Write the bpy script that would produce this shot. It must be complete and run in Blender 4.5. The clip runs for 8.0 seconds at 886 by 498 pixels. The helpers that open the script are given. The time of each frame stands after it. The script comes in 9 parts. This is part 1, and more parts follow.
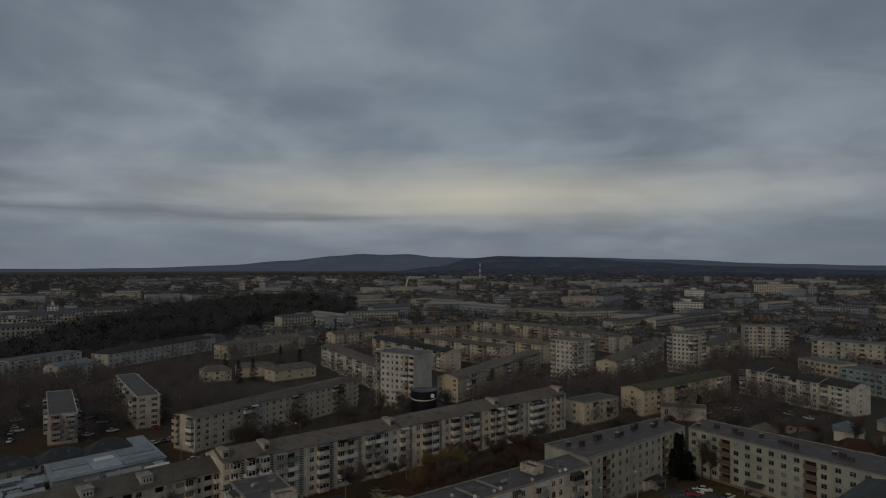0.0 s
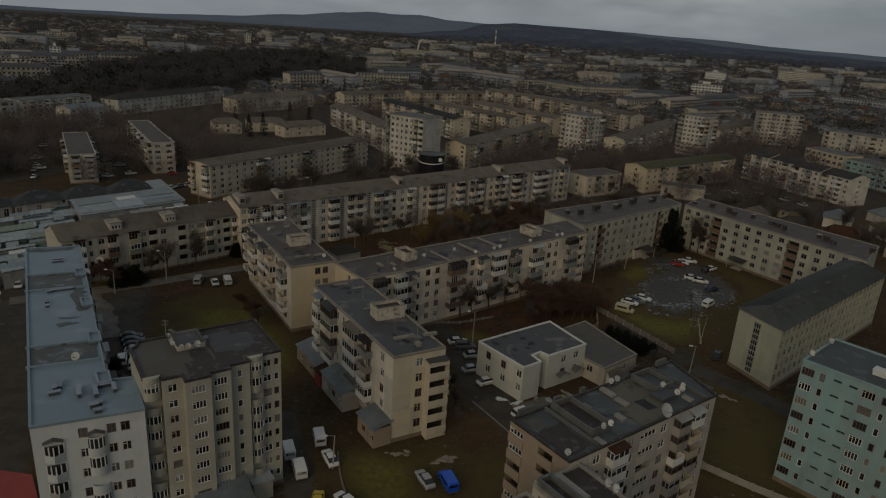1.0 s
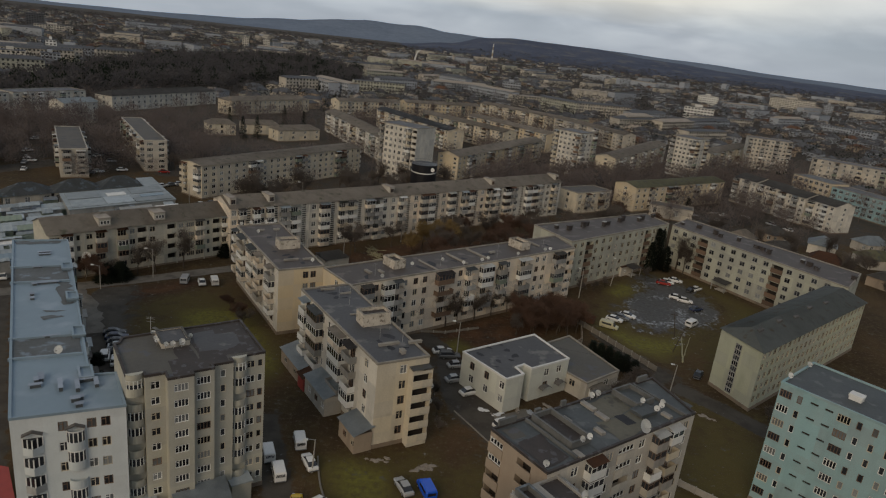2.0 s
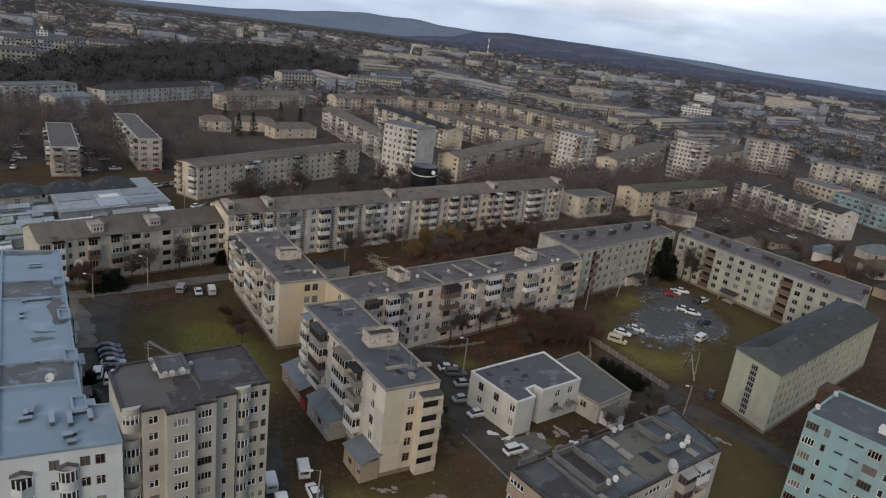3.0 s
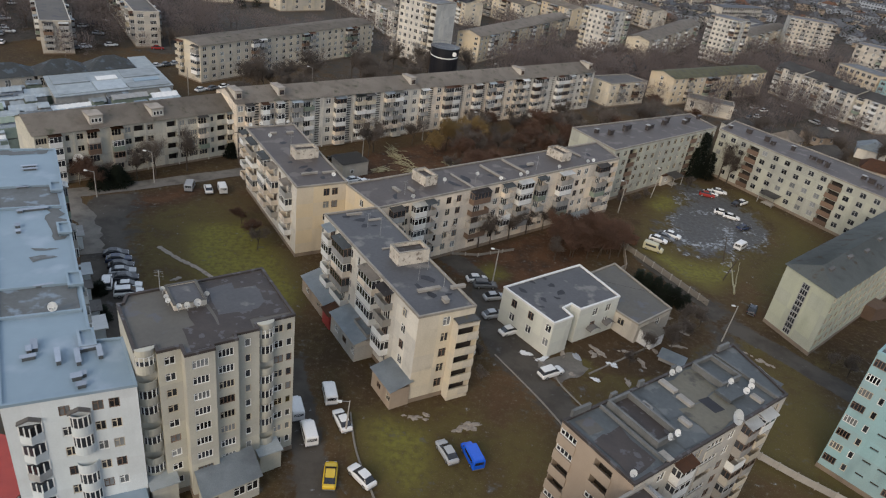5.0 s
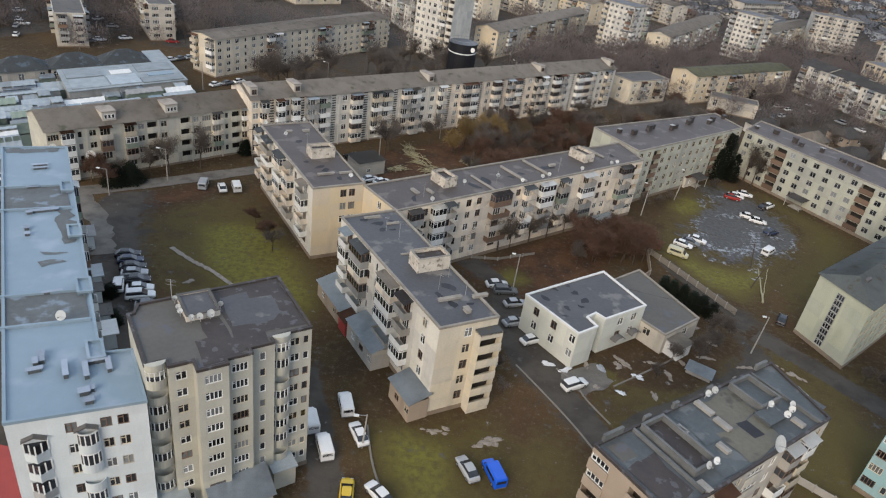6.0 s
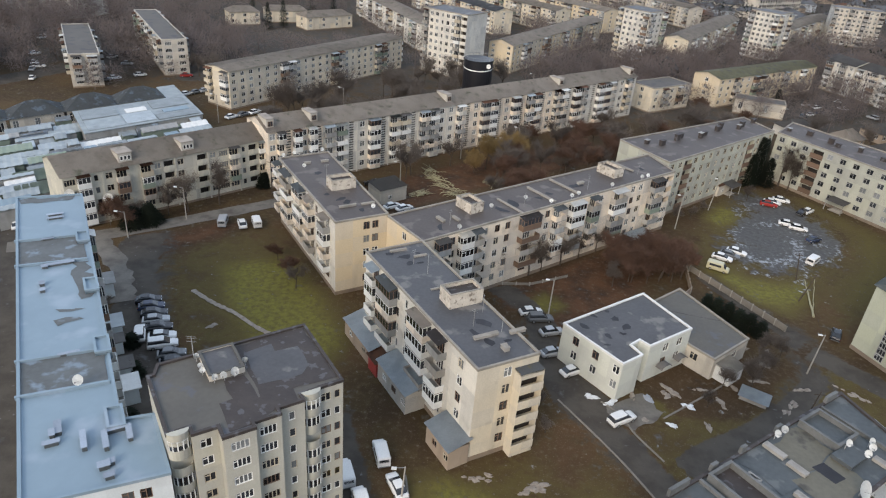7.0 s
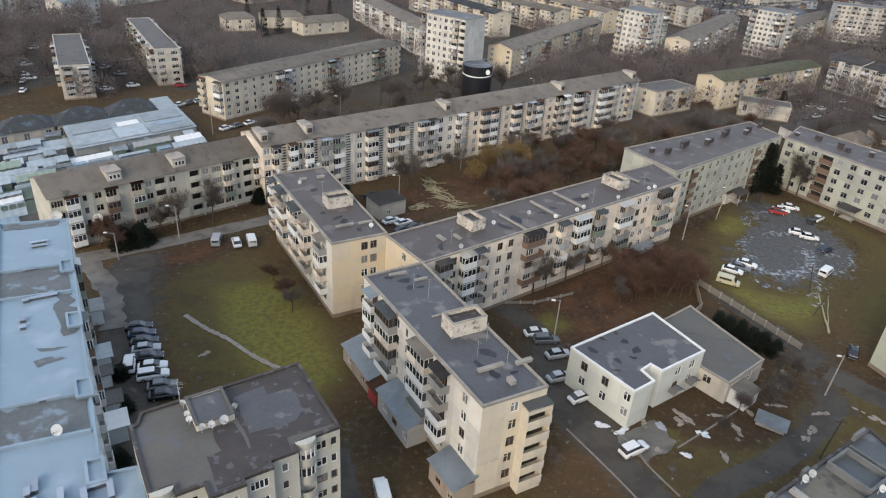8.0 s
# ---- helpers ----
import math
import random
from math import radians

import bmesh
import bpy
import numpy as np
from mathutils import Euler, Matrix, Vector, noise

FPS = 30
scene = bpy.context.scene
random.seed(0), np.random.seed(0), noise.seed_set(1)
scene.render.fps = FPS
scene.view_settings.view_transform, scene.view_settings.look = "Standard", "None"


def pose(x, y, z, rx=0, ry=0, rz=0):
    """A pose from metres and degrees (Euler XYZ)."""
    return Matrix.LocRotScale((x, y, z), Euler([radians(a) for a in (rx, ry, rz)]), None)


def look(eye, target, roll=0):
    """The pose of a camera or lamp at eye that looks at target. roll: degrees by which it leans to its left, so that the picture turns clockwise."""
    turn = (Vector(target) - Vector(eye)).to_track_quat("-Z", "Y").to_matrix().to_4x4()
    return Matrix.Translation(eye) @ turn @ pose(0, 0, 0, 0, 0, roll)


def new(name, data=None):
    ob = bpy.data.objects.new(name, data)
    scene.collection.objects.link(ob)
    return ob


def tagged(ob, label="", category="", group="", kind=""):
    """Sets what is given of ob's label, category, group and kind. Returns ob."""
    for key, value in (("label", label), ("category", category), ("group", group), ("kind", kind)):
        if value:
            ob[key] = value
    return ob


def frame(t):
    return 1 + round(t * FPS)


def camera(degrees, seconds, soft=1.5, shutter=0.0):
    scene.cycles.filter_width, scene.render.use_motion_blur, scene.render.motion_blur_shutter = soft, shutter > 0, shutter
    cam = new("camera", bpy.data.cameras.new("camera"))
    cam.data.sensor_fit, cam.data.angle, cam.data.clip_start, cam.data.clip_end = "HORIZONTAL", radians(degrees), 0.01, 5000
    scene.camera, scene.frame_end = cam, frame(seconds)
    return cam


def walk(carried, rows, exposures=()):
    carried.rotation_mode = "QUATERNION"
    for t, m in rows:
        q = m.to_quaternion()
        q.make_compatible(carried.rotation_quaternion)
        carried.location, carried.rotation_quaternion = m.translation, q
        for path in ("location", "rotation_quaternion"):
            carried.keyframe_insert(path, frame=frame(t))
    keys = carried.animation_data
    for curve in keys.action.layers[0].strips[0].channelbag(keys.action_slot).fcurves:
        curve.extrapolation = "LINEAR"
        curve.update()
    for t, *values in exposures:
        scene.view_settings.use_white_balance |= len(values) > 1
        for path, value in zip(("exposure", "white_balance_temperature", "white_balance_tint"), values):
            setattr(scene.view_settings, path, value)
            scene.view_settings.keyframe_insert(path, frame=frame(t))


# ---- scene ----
cam = camera(66.99, 8.0, soft=1.2)
PATH = [
    (0.0, pose(5.92, -7.10, 61.72, 91.02, -0.07, -0.26)),
    (0.5, pose(4.67, -7.93, 61.48, 83.79, -1.73, 2.23)),
    (1.0, pose(5.28, -8.97, 60.43, 71.45, -3.51, 0.91)),
    (1.5, pose(5.47, -9.84, 60.35, 70.74, -5.04, 0.69)),
    (2.0, pose(5.35, -9.79, 60.48, 72.37, -6.09, 0.75)),
    (3.5, pose(0.04, 0.01, 63.26, 71.36, -7.12, 0.25)),
    (4.0, pose(-1.39, 3.36, 63.46, 70.18, -7.46, 0.40)),
    (4.5, pose(-1.94, 5.31, 63.43, 65.63, -7.59, 0.78)),
    (4.7, pose(-2.03, 5.98, 63.32, 62.97, -7.5, 0.96)),
    (5.8, pose(-3.25, 9.99, 62.81, 60.05, -7.78, 2.28)),
    (6.0, pose(-3.69, 10.94, 62.76, 60.54, -7.64, 2.44)),
    (6.5, pose(-4.71, 13.86, 62.85, 60.96, -5.93, 2.61)),
    (7.0, pose(-5.24, 16.42, 62.63, 61.67, -4.27, 2.61)),
    (7.5, pose(-5.69, 19.01, 62.86, 61.89, -3.55, 2.32)),
    (8.0, pose(-5.56, 21.64, 63.59, 61.65, -3.55, 2.30)),
]
EXPO = [(0.0, -2.55, 6750, 10), (0.5, -2.59, 6900, 9), (1.0, -2.35, 7450, 9), (1.5, -1.91, 7700, 11), (2.0, -1.43, 7250, 12), (3.5, -0.76, 6340, 16), (4.0, -0.61, 6540, 15), (4.5, -0.51, 6550, 14), (6.0, -0.07, 6470, 13), (8.0, 0.07, 6330, 13)]
SKY, SUN = 1.62, 3.15
walk(cam, PATH, exposures=EXPO)

# ---- light: overcast sky, low weak sun behind the cloud ----
world = bpy.data.worlds.new("overcast_sky")
scene.world = world
world.use_nodes = True
wn, wl = world.node_tree.nodes, world.node_tree.links
wn.clear()


def wnode(kind):
    return wn.new(kind)


def wmath(op, a, b=None, c=None):
    nd = wnode("ShaderNodeMath")
    nd.operation = op
    for i, v in enumerate((a, b, c)):
        if v is None:
            continue
        if isinstance(v, (int, float)):
            nd.inputs[i].default_value = v
        else:
            wl.new(v, nd.inputs[i])
    return nd.outputs[0]


def wmix(fac, a, b):
    nd = wnode("ShaderNodeMix")
    nd.data_type = "RGBA"
    for socket, v in ((nd.inputs[0], fac), (nd.inputs[6], a), (nd.inputs[7], b)):
        if isinstance(v, (int, float)):
            socket.default_value = v
        elif isinstance(v, tuple):
            socket.default_value = (*v, 1)
        else:
            wl.new(v, socket)
    return nd.outputs[2]


SUN_EL, SUN_AZ = radians(27), radians(205)
sky_tex = wnode("ShaderNodeTexSky")
sky_tex.sky_type, sky_tex.sun_disc, sky_tex.sun_elevation, sky_tex.sun_rotation = "NISHITA", False, SUN_EL, SUN_AZ
coord = wnode("ShaderNodeTexCoord")
sep = wnode("ShaderNodeSeparateXYZ")
wl.new(coord.outputs["Generated"], sep.inputs[0])
dx, dy, dz = sep.outputs
lift = wmath("ADD", wmath("MAXIMUM", dz, 0.0), 0.24)
plane = wnode("ShaderNodeCombineXYZ")
wl.new(wmath("DIVIDE", dx, lift), plane.inputs[0])
wl.new(wmath("DIVIDE", dy, lift), plane.inputs[1])


def wnoise(vector, scale, detail, rough, distort=0.0):
    nd = wnode("ShaderNodeTexNoise")
    wl.new(vector, nd.inputs["Vector"])
    nd.inputs["Scale"].default_value = scale
    nd.inputs["Detail"].default_value = detail
    nd.inputs["Roughness"].default_value = rough
    nd.inputs["Distortion"].default_value = distort
    return nd.outputs[0]


def wramp(fac, *stops):
    nd = wnode("ShaderNodeValToRGB")
    wl.new(fac, nd.inputs[0])
    while len(nd.color_ramp.elements) < len(stops):
        nd.color_ramp.elements.new(0.5)
    for el, (pos, col) in zip(nd.color_ramp.elements, stops):
        el.position, el.color = pos, (*col, 1)
    return nd.outputs[0]


big = wnoise(plane.outputs[0], 1.15, 3, 0.5, 0.4)
fine = wnoise(plane.outputs[0], 3.4, 6, 0.55, 0.5)
tint = wnoise(plane.outputs[0], 0.7, 2, 0.5, 0.2)
cloud = wmath("ADD", wmath("MULTIPLY", big, 0.74), wmath("MULTIPLY", fine, 0.26))
deck = wramp(cloud, (0.34, (0.258, 0.323, 0.425)), (0.46, (0.382, 0.465, 0.588)), (0.55, (0.522, 0.62, 0.752)), (0.66, (0.685, 0.788, 0.91)))
deck = wmix(wramp(tint, (0.40, (0.0,) * 3), (0.62, (0.45,) * 3)), deck, (0.46, 0.588, 0.715))
# the cloud thins to a pale warm band low over the far hills
streak_v = wnode("ShaderNodeVectorMath")
streak_v.operation = "MULTIPLY"
wl.new(coord.outputs["Generated"], streak_v.inputs[0])
streak_v.inputs[1].default_value = (2.2, 2.2, 22.0)
streak = wnoise(streak_v.outputs[0], 1.0, 4, 0.5, 0.4)
wavy = wmath("ADD", dz, wmath("MULTIPLY", wmath("SUBTRACT", streak, 0.5), 0.05))
band = wmath("MAXIMUM", wmath("SUBTRACT", 1.0, wmath("MULTIPLY", wmath("ABSOLUTE", wmath("SUBTRACT", wavy, 0.098)), 17.0)), 0.0)
side = wmath("MAXIMUM", wmath("SUBTRACT", 1.0, wmath("MULTIPLY", wmath("ABSOLUTE", wmath("SUBTRACT", dx, 0.06)), 1.7)), 0.12)
glow = wmath("MULTIPLY", wmath("MULTIPLY", band, side), wmath("MAXIMUM", wmath("ADD", wmath("MULTIPLY", dy, 0.75), 0.25), 0.15))
sky_col = wmix(wmath("MULTIPLY", glow, 0.95), deck, (1.16, 1.12, 0.95))
bar = wmath("MULTIPLY", wmath("MAXIMUM", wmath("SUBTRACT", 1.0, wmath("MULTIPLY", wmath("ABSOLUTE", wmath("SUBTRACT", wavy, 0.066)), 85.0)), 0.0), wmath("MAXIMUM", wmath("MINIMUM", wmath("MULTIPLY", wmath("SUBTRACT", 0.02, dx), 4.0), 0.75), 0.12))
sky_col = wmix(bar, sky_col, (0.30, 0.34, 0.41))
low = wmath("MAXIMUM", wmath("SUBTRACT", 1.0, wmath("MULTIPLY", wmath("ABSOLUTE", dz), 14.0)), 0.0)
sky_col = wmix(wmath("MULTIPLY", low, 0.72), sky_col, (0.385, 0.465, 0.58))
clear = wnode("ShaderNodeVectorMath")
clear.operation = "SCALE"
wl.new(sky_tex.outputs[0], clear.inputs[0])
clear.inputs[3].default_value = 0.10
sky_col = wmix(0.06, sky_col, clear.outputs[0])
ahead = wmath("ADD", wmath("MULTIPLY", wmath("MAXIMUM", dy, 0.0), 0.68), 0.86)
gain = wnode("ShaderNodeVectorMath")
gain.operation = "SCALE"
wl.new(sky_col, gain.inputs[0])
wl.new(ahead, gain.inputs[3])
sky_col = gain.outputs[0]
bg = wnode("ShaderNodeBackground")
wl.new(sky_col, bg.inputs[0])
bg.inputs[1].default_value = SKY
wl.new(bg.outputs[0], wnode("ShaderNodeOutputWorld").inputs[0])

sun = new("sun", bpy.data.lights.new("sun", "SUN"))
sun.data.energy, sun.data.angle, sun.data.color = SUN, radians(35), (1.0, 0.87, 0.69)
sun.matrix_world = look((math.sin(SUN_AZ) * 50 * math.cos(SUN_EL), math.cos(SUN_AZ) * 50 * math.cos(SUN_EL), 50 * math.sin(SUN_EL)), (0, 0, 0))


# ---- materials ----
def material(name, col, col2=None, scale=0.6, rough=0.85, metal=0.0, bump=0.15, fine_scale=9.0, streak=0.0, vary=0.0, spec=0.4, stain=None, stain_at=0.51, stain_w=0.12, grain=0.26, panel=0.0):
    """Two scales of noise between two colours, with stains, rain streaks and a variation from object to object."""
    mt = bpy.data.materials.new(name)
    mt.use_nodes = True
    nt = mt.node_tree
    nodes, links = nt.nodes, nt.links
    b = nodes["Principled BSDF"]
    col2 = col2 or tuple(c * 0.72 for c in col)
    tc = nodes.new("ShaderNodeTexCoord")

    def noise_of(sc, det, stretch=None):
        nd = nodes.new("ShaderNodeTexNoise")
        nd.inputs["Scale"].default_value, nd.inputs["Detail"].default_value = sc, det
        if stretch:
            mp = nodes.new("ShaderNodeMapping")
            mp.inputs["Scale"].default_value = stretch
            links.new(tc.outputs["Object"], mp.inputs[0])
            links.new(mp.outputs[0], nd.inputs["Vector"])
        else:
            links.new(tc.outputs["Object"], nd.inputs["Vector"])
        return nd.outputs[0]

    def ramp_of(fac, lo, hi):
        nd = nodes.new("ShaderNodeMapRange")
        nd.inputs["From Min"].default_value, nd.inputs["From Max"].default_value = lo, hi
        links.new(fac, nd.inputs["Value"])
        return nd.outputs[0]

    def mix_of(fac, a, c, mode="MIX"):
        nd = nodes.new("ShaderNodeMix")
        nd.data_type, nd.blend_type = "RGBA", mode
        for so, v in ((nd.inputs[0], fac), (nd.inputs[6], a), (nd.inputs[7], c)):
            if isinstance(v, (int, float)):
                so.default_value = v
            elif isinstance(v, tuple):
                so.default_value = (*v, 1)
            else:
                links.new(v, so)
        return nd.outputs[2]

    big_n, fine_n = noise_of(scale, 4), noise_of(fine_scale, 3)
    out = mix_of(ramp_of(big_n, 0.32, 0.68), col, col2)
    out = mix_of(grain, out, mix_of(ramp_of(fine_n, 0.3, 0.7), tuple(c * 0.7 for c in col), tuple(min(1, c * 1.25) for c in col)))
    if streak:
        out = mix_of(ramp_of(noise_of(1.0, 5, (0.45, 0.45, 0.12)), 0.5, 0.85), out, tuple(c * (1 - streak) for c in col2))
    if stain:
        out = mix_of(ramp_of(noise_of(scale * 1.9, 5), stain_at, stain_at + stain_w), out, stain)
    if panel:
        # wall panels one storey high, each weathered a little differently
        cell = nodes.new("ShaderNodeVectorMath")
        cell.operation = "SNAP"
        links.new(tc.outputs["Object"], cell.inputs[0])
        cell.inputs[1].default_value = (3.1, 50.0, 2.62)
        wnz = nodes.new("ShaderNodeTexWhiteNoise")
        wnz.noise_dimensions = "3D"
        links.new(cell.outputs[0], wnz.inputs["Vector"])
        hs = nodes.new("ShaderNodeHueSaturation")
        pr = nodes.new("ShaderNodeMapRange")
        pr.inputs["To Min"].default_value, pr.inputs["To Max"].default_value = 1 - panel, 1 + panel * 0.6
        links.new(wnz.outputs["Value"], pr.inputs["Value"])
        links.new(pr.outputs[0], hs.inputs["Value"])
        ps = nodes.new("ShaderNodeMapRange")
        ps.inputs["To Min"].default_value, ps.inputs["To Max"].default_value = 0.8, 1.25
        links.new(wnz.outputs["Value"], ps.inputs["Value"])
        links.new(ps.outputs[0], hs.inputs["Saturation"])
        links.new(out, hs.inputs["Color"])
        out = hs.outputs[0]
    if vary:
        info = nodes.new("ShaderNodeObjectInfo")
        hsv = nodes.new("ShaderNodeHueSaturation")
        mr = nodes.new("ShaderNodeMapRange")
        mr.inputs["To Min"].default_value, mr.inputs["To Max"].default_value = 1 - vary, 1 + vary
        links.new(info.outputs["Random"], mr.inputs["Value"])
        links.new(mr.outputs[0], hsv.inputs["Value"])
        links.new(out, hsv.inputs["Color"])
        out = hsv.outputs[0]
    links.new(out, b.inputs["Base Color"])
    b.inputs["Roughness"].default_value, b.inputs["Metallic"].default_value = rough, metal
    b.inputs["Specular IOR Level"].default_value = spec
    if bump:
        bp = nodes.new("ShaderNodeBump")
        bp.inputs["Strength"].default_value, bp.inputs["Distance"].default_value = bump, 0.05
        links.new(fine_n, bp.inputs["Height"])
        links.new(bp.outputs[0], b.inputs["Normal"])
    return mt


M = {}
M["plaster_beige"] = material("plaster_beige", (0.61, 0.55, 0.445), (0.49, 0.44, 0.35), 0.25, streak=0.14, fine_scale=5, panel=0.16, stain=(0.36, 0.315, 0.25), stain_at=0.6, stain_w=0.2)
M["plaster_yellow"] = material("plaster_yellow", (0.59, 0.505, 0.375), (0.51, 0.435, 0.325), 0.25, streak=0.12, fine_scale=5, panel=0.08, stain=(0.40, 0.335, 0.25), stain_at=0.62, stain_w=0.2)
M["plaster_sand"] = material("plaster_sand", (0.43, 0.43, 0.365), (0.345, 0.345, 0.29), 0.25, streak=0.14, fine_scale=5, panel=0.2)
M["plaster_cream"] = material("plaster_cream", (0.74, 0.655, 0.545), (0.585, 0.51, 0.42), 0.25, streak=0.16, fine_scale=5, panel=0.26, stain=(0.40, 0.345, 0.28), stain_at=0.57, stain_w=0.2)
M["plaster_grey"] = material("plaster_grey", (0.51, 0.475, 0.415), (0.40, 0.37, 0.32), 0.25, streak=0.14, fine_scale=5, panel=0.22)
M["plaster_pale"] = material("plaster_pale", (0.64, 0.61, 0.545), (0.51, 0.485, 0.43), 0.25, streak=0.16, fine_scale=5, panel=0.2, stain=(0.40, 0.365, 0.32), stain_at=0.58, stain_w=0.2)
M["plaster_olive"] = material("plaster_olive", (0.52, 0.495, 0.42), (0.42, 0.40, 0.335), 0.25, streak=0.14, fine_scale=5, panel=0.22)
M["tower_cream"] = material("tower_cream", (0.465, 0.45, 0.385), (0.38, 0.367, 0.31), 0.3, streak=0.14, fine_scale=5, panel=0.12, grain=0.16)
M["white_render"] = material("white_render", (0.60, 0.635, 0.64), (0.52, 0.56, 0.565), 0.3, streak=0.14, fine_scale=5, panel=0.08, grain=0.12)
M["mint_panel"] = material("mint_panel", (0.3, 0.435, 0.45), (0.25, 0.37, 0.385), 0.3, streak=0.25, fine_scale=5, panel=0.14, grain=0.15)
M["plinth"] = material("plinth", (0.24, 0.19, 0.14), (0.18, 0.14, 0.11), 0.5, streak=0.3)
M["brick_wall"] = material("brick_wall", (0.36, 0.29, 0.22), (0.30, 0.235, 0.18), 0.4, streak=0.3, fine_scale=14)
M["felt_grey"] = material("felt_grey", (0.086, 0.085, 0.09), (0.058, 0.058, 0.061), 0.16, rough=0.62, fine_scale=2.4, grain=0.3, stain=(0.155, 0.148, 0.14), stain_at=0.57, stain_w=0.07)
M["felt_dark"] = material("felt_dark", (0.042, 0.035, 0.033), (0.062, 0.05, 0.045), 0.5, rough=0.7, fine_scale=3.0, stain=(0.088, 0.085, 0.088), stain_at=0.58, stain_w=0.04)
M["felt_slate"] = material("felt_slate", (0.082, 0.092, 0.096), (0.056, 0.063, 0.066), 0.25, rough=0.62, fine_scale=2.4, grain=0.3, stain=(0.115, 0.122, 0.122), stain_at=0.57, stain_w=0.06)
M["felt_wall"] = material("felt_wall", (0.15, 0.152, 0.148), (0.10, 0.103, 0.10), 0.6, rough=0.85, streak=0.4, fine_scale=4)
M["plaster_dull"] = material("plaster_dull", (0.585, 0.595, 0.54), (0.505, 0.515, 0.465), 0.25, streak=0.14, fine_scale=5, panel=0.1, grain=0.2)
M["plaster_school"] = material("plaster_school", (0.46, 0.47, 0.37), (0.385, 0.395, 0.31), 0.25, streak=0.14, fine_scale=5, panel=0.12, grain=0.2)
M["felt_patch"] = material("felt_patch", (0.022, 0.022, 0.026), (0.034, 0.034, 0.04), 0.8, rough=0.7, vary=0.3)
M["felt_brown"] = material("felt_brown", (0.098, 0.086, 0.072), (0.074, 0.064, 0.055), 0.16, rough=0.7, fine_scale=2.4, stain=(0.06, 0.055, 0.055), stain_at=0.57, stain_w=0.05)
M["felt_olive"] = material("felt_olive", (0.14, 0.13, 0.10), (0.11, 0.103, 0.082), 0.2, rough=0.75, fine_scale=2.4, grain=0.3, stain=(0.07, 0.066, 0.056), stain_at=0.58, stain_w=0.06)
M["market_sheet"] = material("market_sheet", (0.30, 0.335, 0.35), (0.22, 0.25, 0.26), 0.4, rough=0.6, metal=0.1, streak=0.2, vary=0.3)
M["felt_blue"] = material("felt_blue", (0.216, 0.29, 0.345), (0.186, 0.252, 0.306), 0.10, rough=0.5, bump=0.04, fine_scale=0.8, grain=0.12, stain=(0.262, 0.325, 0.39), stain_at=0.56, stain_w=0.12)
M["felt_worn"] = material("felt_worn", (0.118, 0.128, 0.132), (0.088, 0.092, 0.09), 0.3, rough=0.7, fine_scale=1.5, grain=0.3, stain=(0.18, 0.225, 0.265), stain_at=0.58, stain_w=0.1)
M["felt_plum"] = material("felt_plum", (0.092, 0.076, 0.068), (0.06, 0.05, 0.046), 0.16, rough=0.65, fine_scale=2.4, grain=0.3, stain=(0.13, 0.11, 0.10), stain_at=0.57, stain_w=0.07)
M["plaster_dirty"] = material("plaster_dirty", (0.60, 0.55, 0.47), (0.45, 0.40, 0.33), 0.9, streak=0.5, fine_scale=5, stain=(0.20, 0.165, 0.135), stain_at=0.54, stain_w=0.12)
M["felt_moss"] = material("felt_moss", (0.072, 0.075, 0.078), (0.058, 0.061, 0.052), 0.3, rough=0.85, stain=(0.10, 0.09, 0.05), stain_at=0.56)
M["slate_sheet"] = material("slate_sheet", (0.35, 0.305, 0.255), (0.28, 0.242, 0.205), 0.25, rough=0.85, fine_scale=6, streak=0.3, stain=(0.15, 0.15, 0.105), stain_at=0.6)
M["slate_dark"] = material("slate_dark", (0.128, 0.119, 0.111), (0.098, 0.093, 0.089), 0.25, rough=0.85, fine_scale=6, streak=0.3)
M["felt_roof_teal"] = material("felt_roof_teal", (0.185, 0.2, 0.19), (0.15, 0.162, 0.155), 0.25, rough=0.7, fine_scale=4, streak=0.3, stain=(0.13, 0.105, 0.075), stain_at=0.6)
M["slate_green"] = material("slate_green", (0.21, 0.20, 0.12), (0.17, 0.165, 0.105), 0.25, rough=0.85, streak=0.3, stain=(0.13, 0.13, 0.12), stain_at=0.55)
M["coping"] = material("coping", (0.31, 0.28, 0.235), (0.22, 0.2, 0.17), 0.8, streak=0.3)
M["coping_white"] = material("coping_white", (0.70, 0.70, 0.68), (0.6, 0.6, 0.58), 0.8)
M["concrete"] = material("concrete", (0.33, 0.31, 0.28), (0.26, 0.245, 0.22), 0.6, streak=0.3, vary=0.12)
M["paint_white"] = material("paint_white", (0.72, 0.72, 0.69), (0.62, 0.62, 0.60), 1.0, rough=0.5, bump=0.03, vary=0.12)
M["paint_cream"] = material("paint_cream", (0.50, 0.44, 0.34), (0.42, 0.37, 0.28), 1.0, rough=0.7, vary=0.2)
M["paint_grey"] = material("paint_grey", (0.33, 0.33, 0.32), (0.26, 0.26, 0.25), 1.0, rough=0.7, streak=0.3, vary=0.25)
M["paint_brown"] = material("paint_brown", (0.17, 0.11, 0.075), (0.13, 0.085, 0.06), 1.0, rough=0.75, vary=0.3)
M["paint_green"] = material("paint_green", (0.20, 0.24, 0.19), (0.16, 0.20, 0.16), 1.0, rough=0.7, vary=0.25)
M["paint_blue"] = material("paint_blue", (0.28, 0.33, 0.40), (0.24, 0.28, 0.34), 1.0, rough=0.7, vary=0.2)
M["sheet_metal"] = material("sheet_metal", (0.40, 0.44, 0.46), (0.31, 0.345, 0.36), 0.7, rough=0.5, metal=0.3, streak=0.2, vary=0.15)
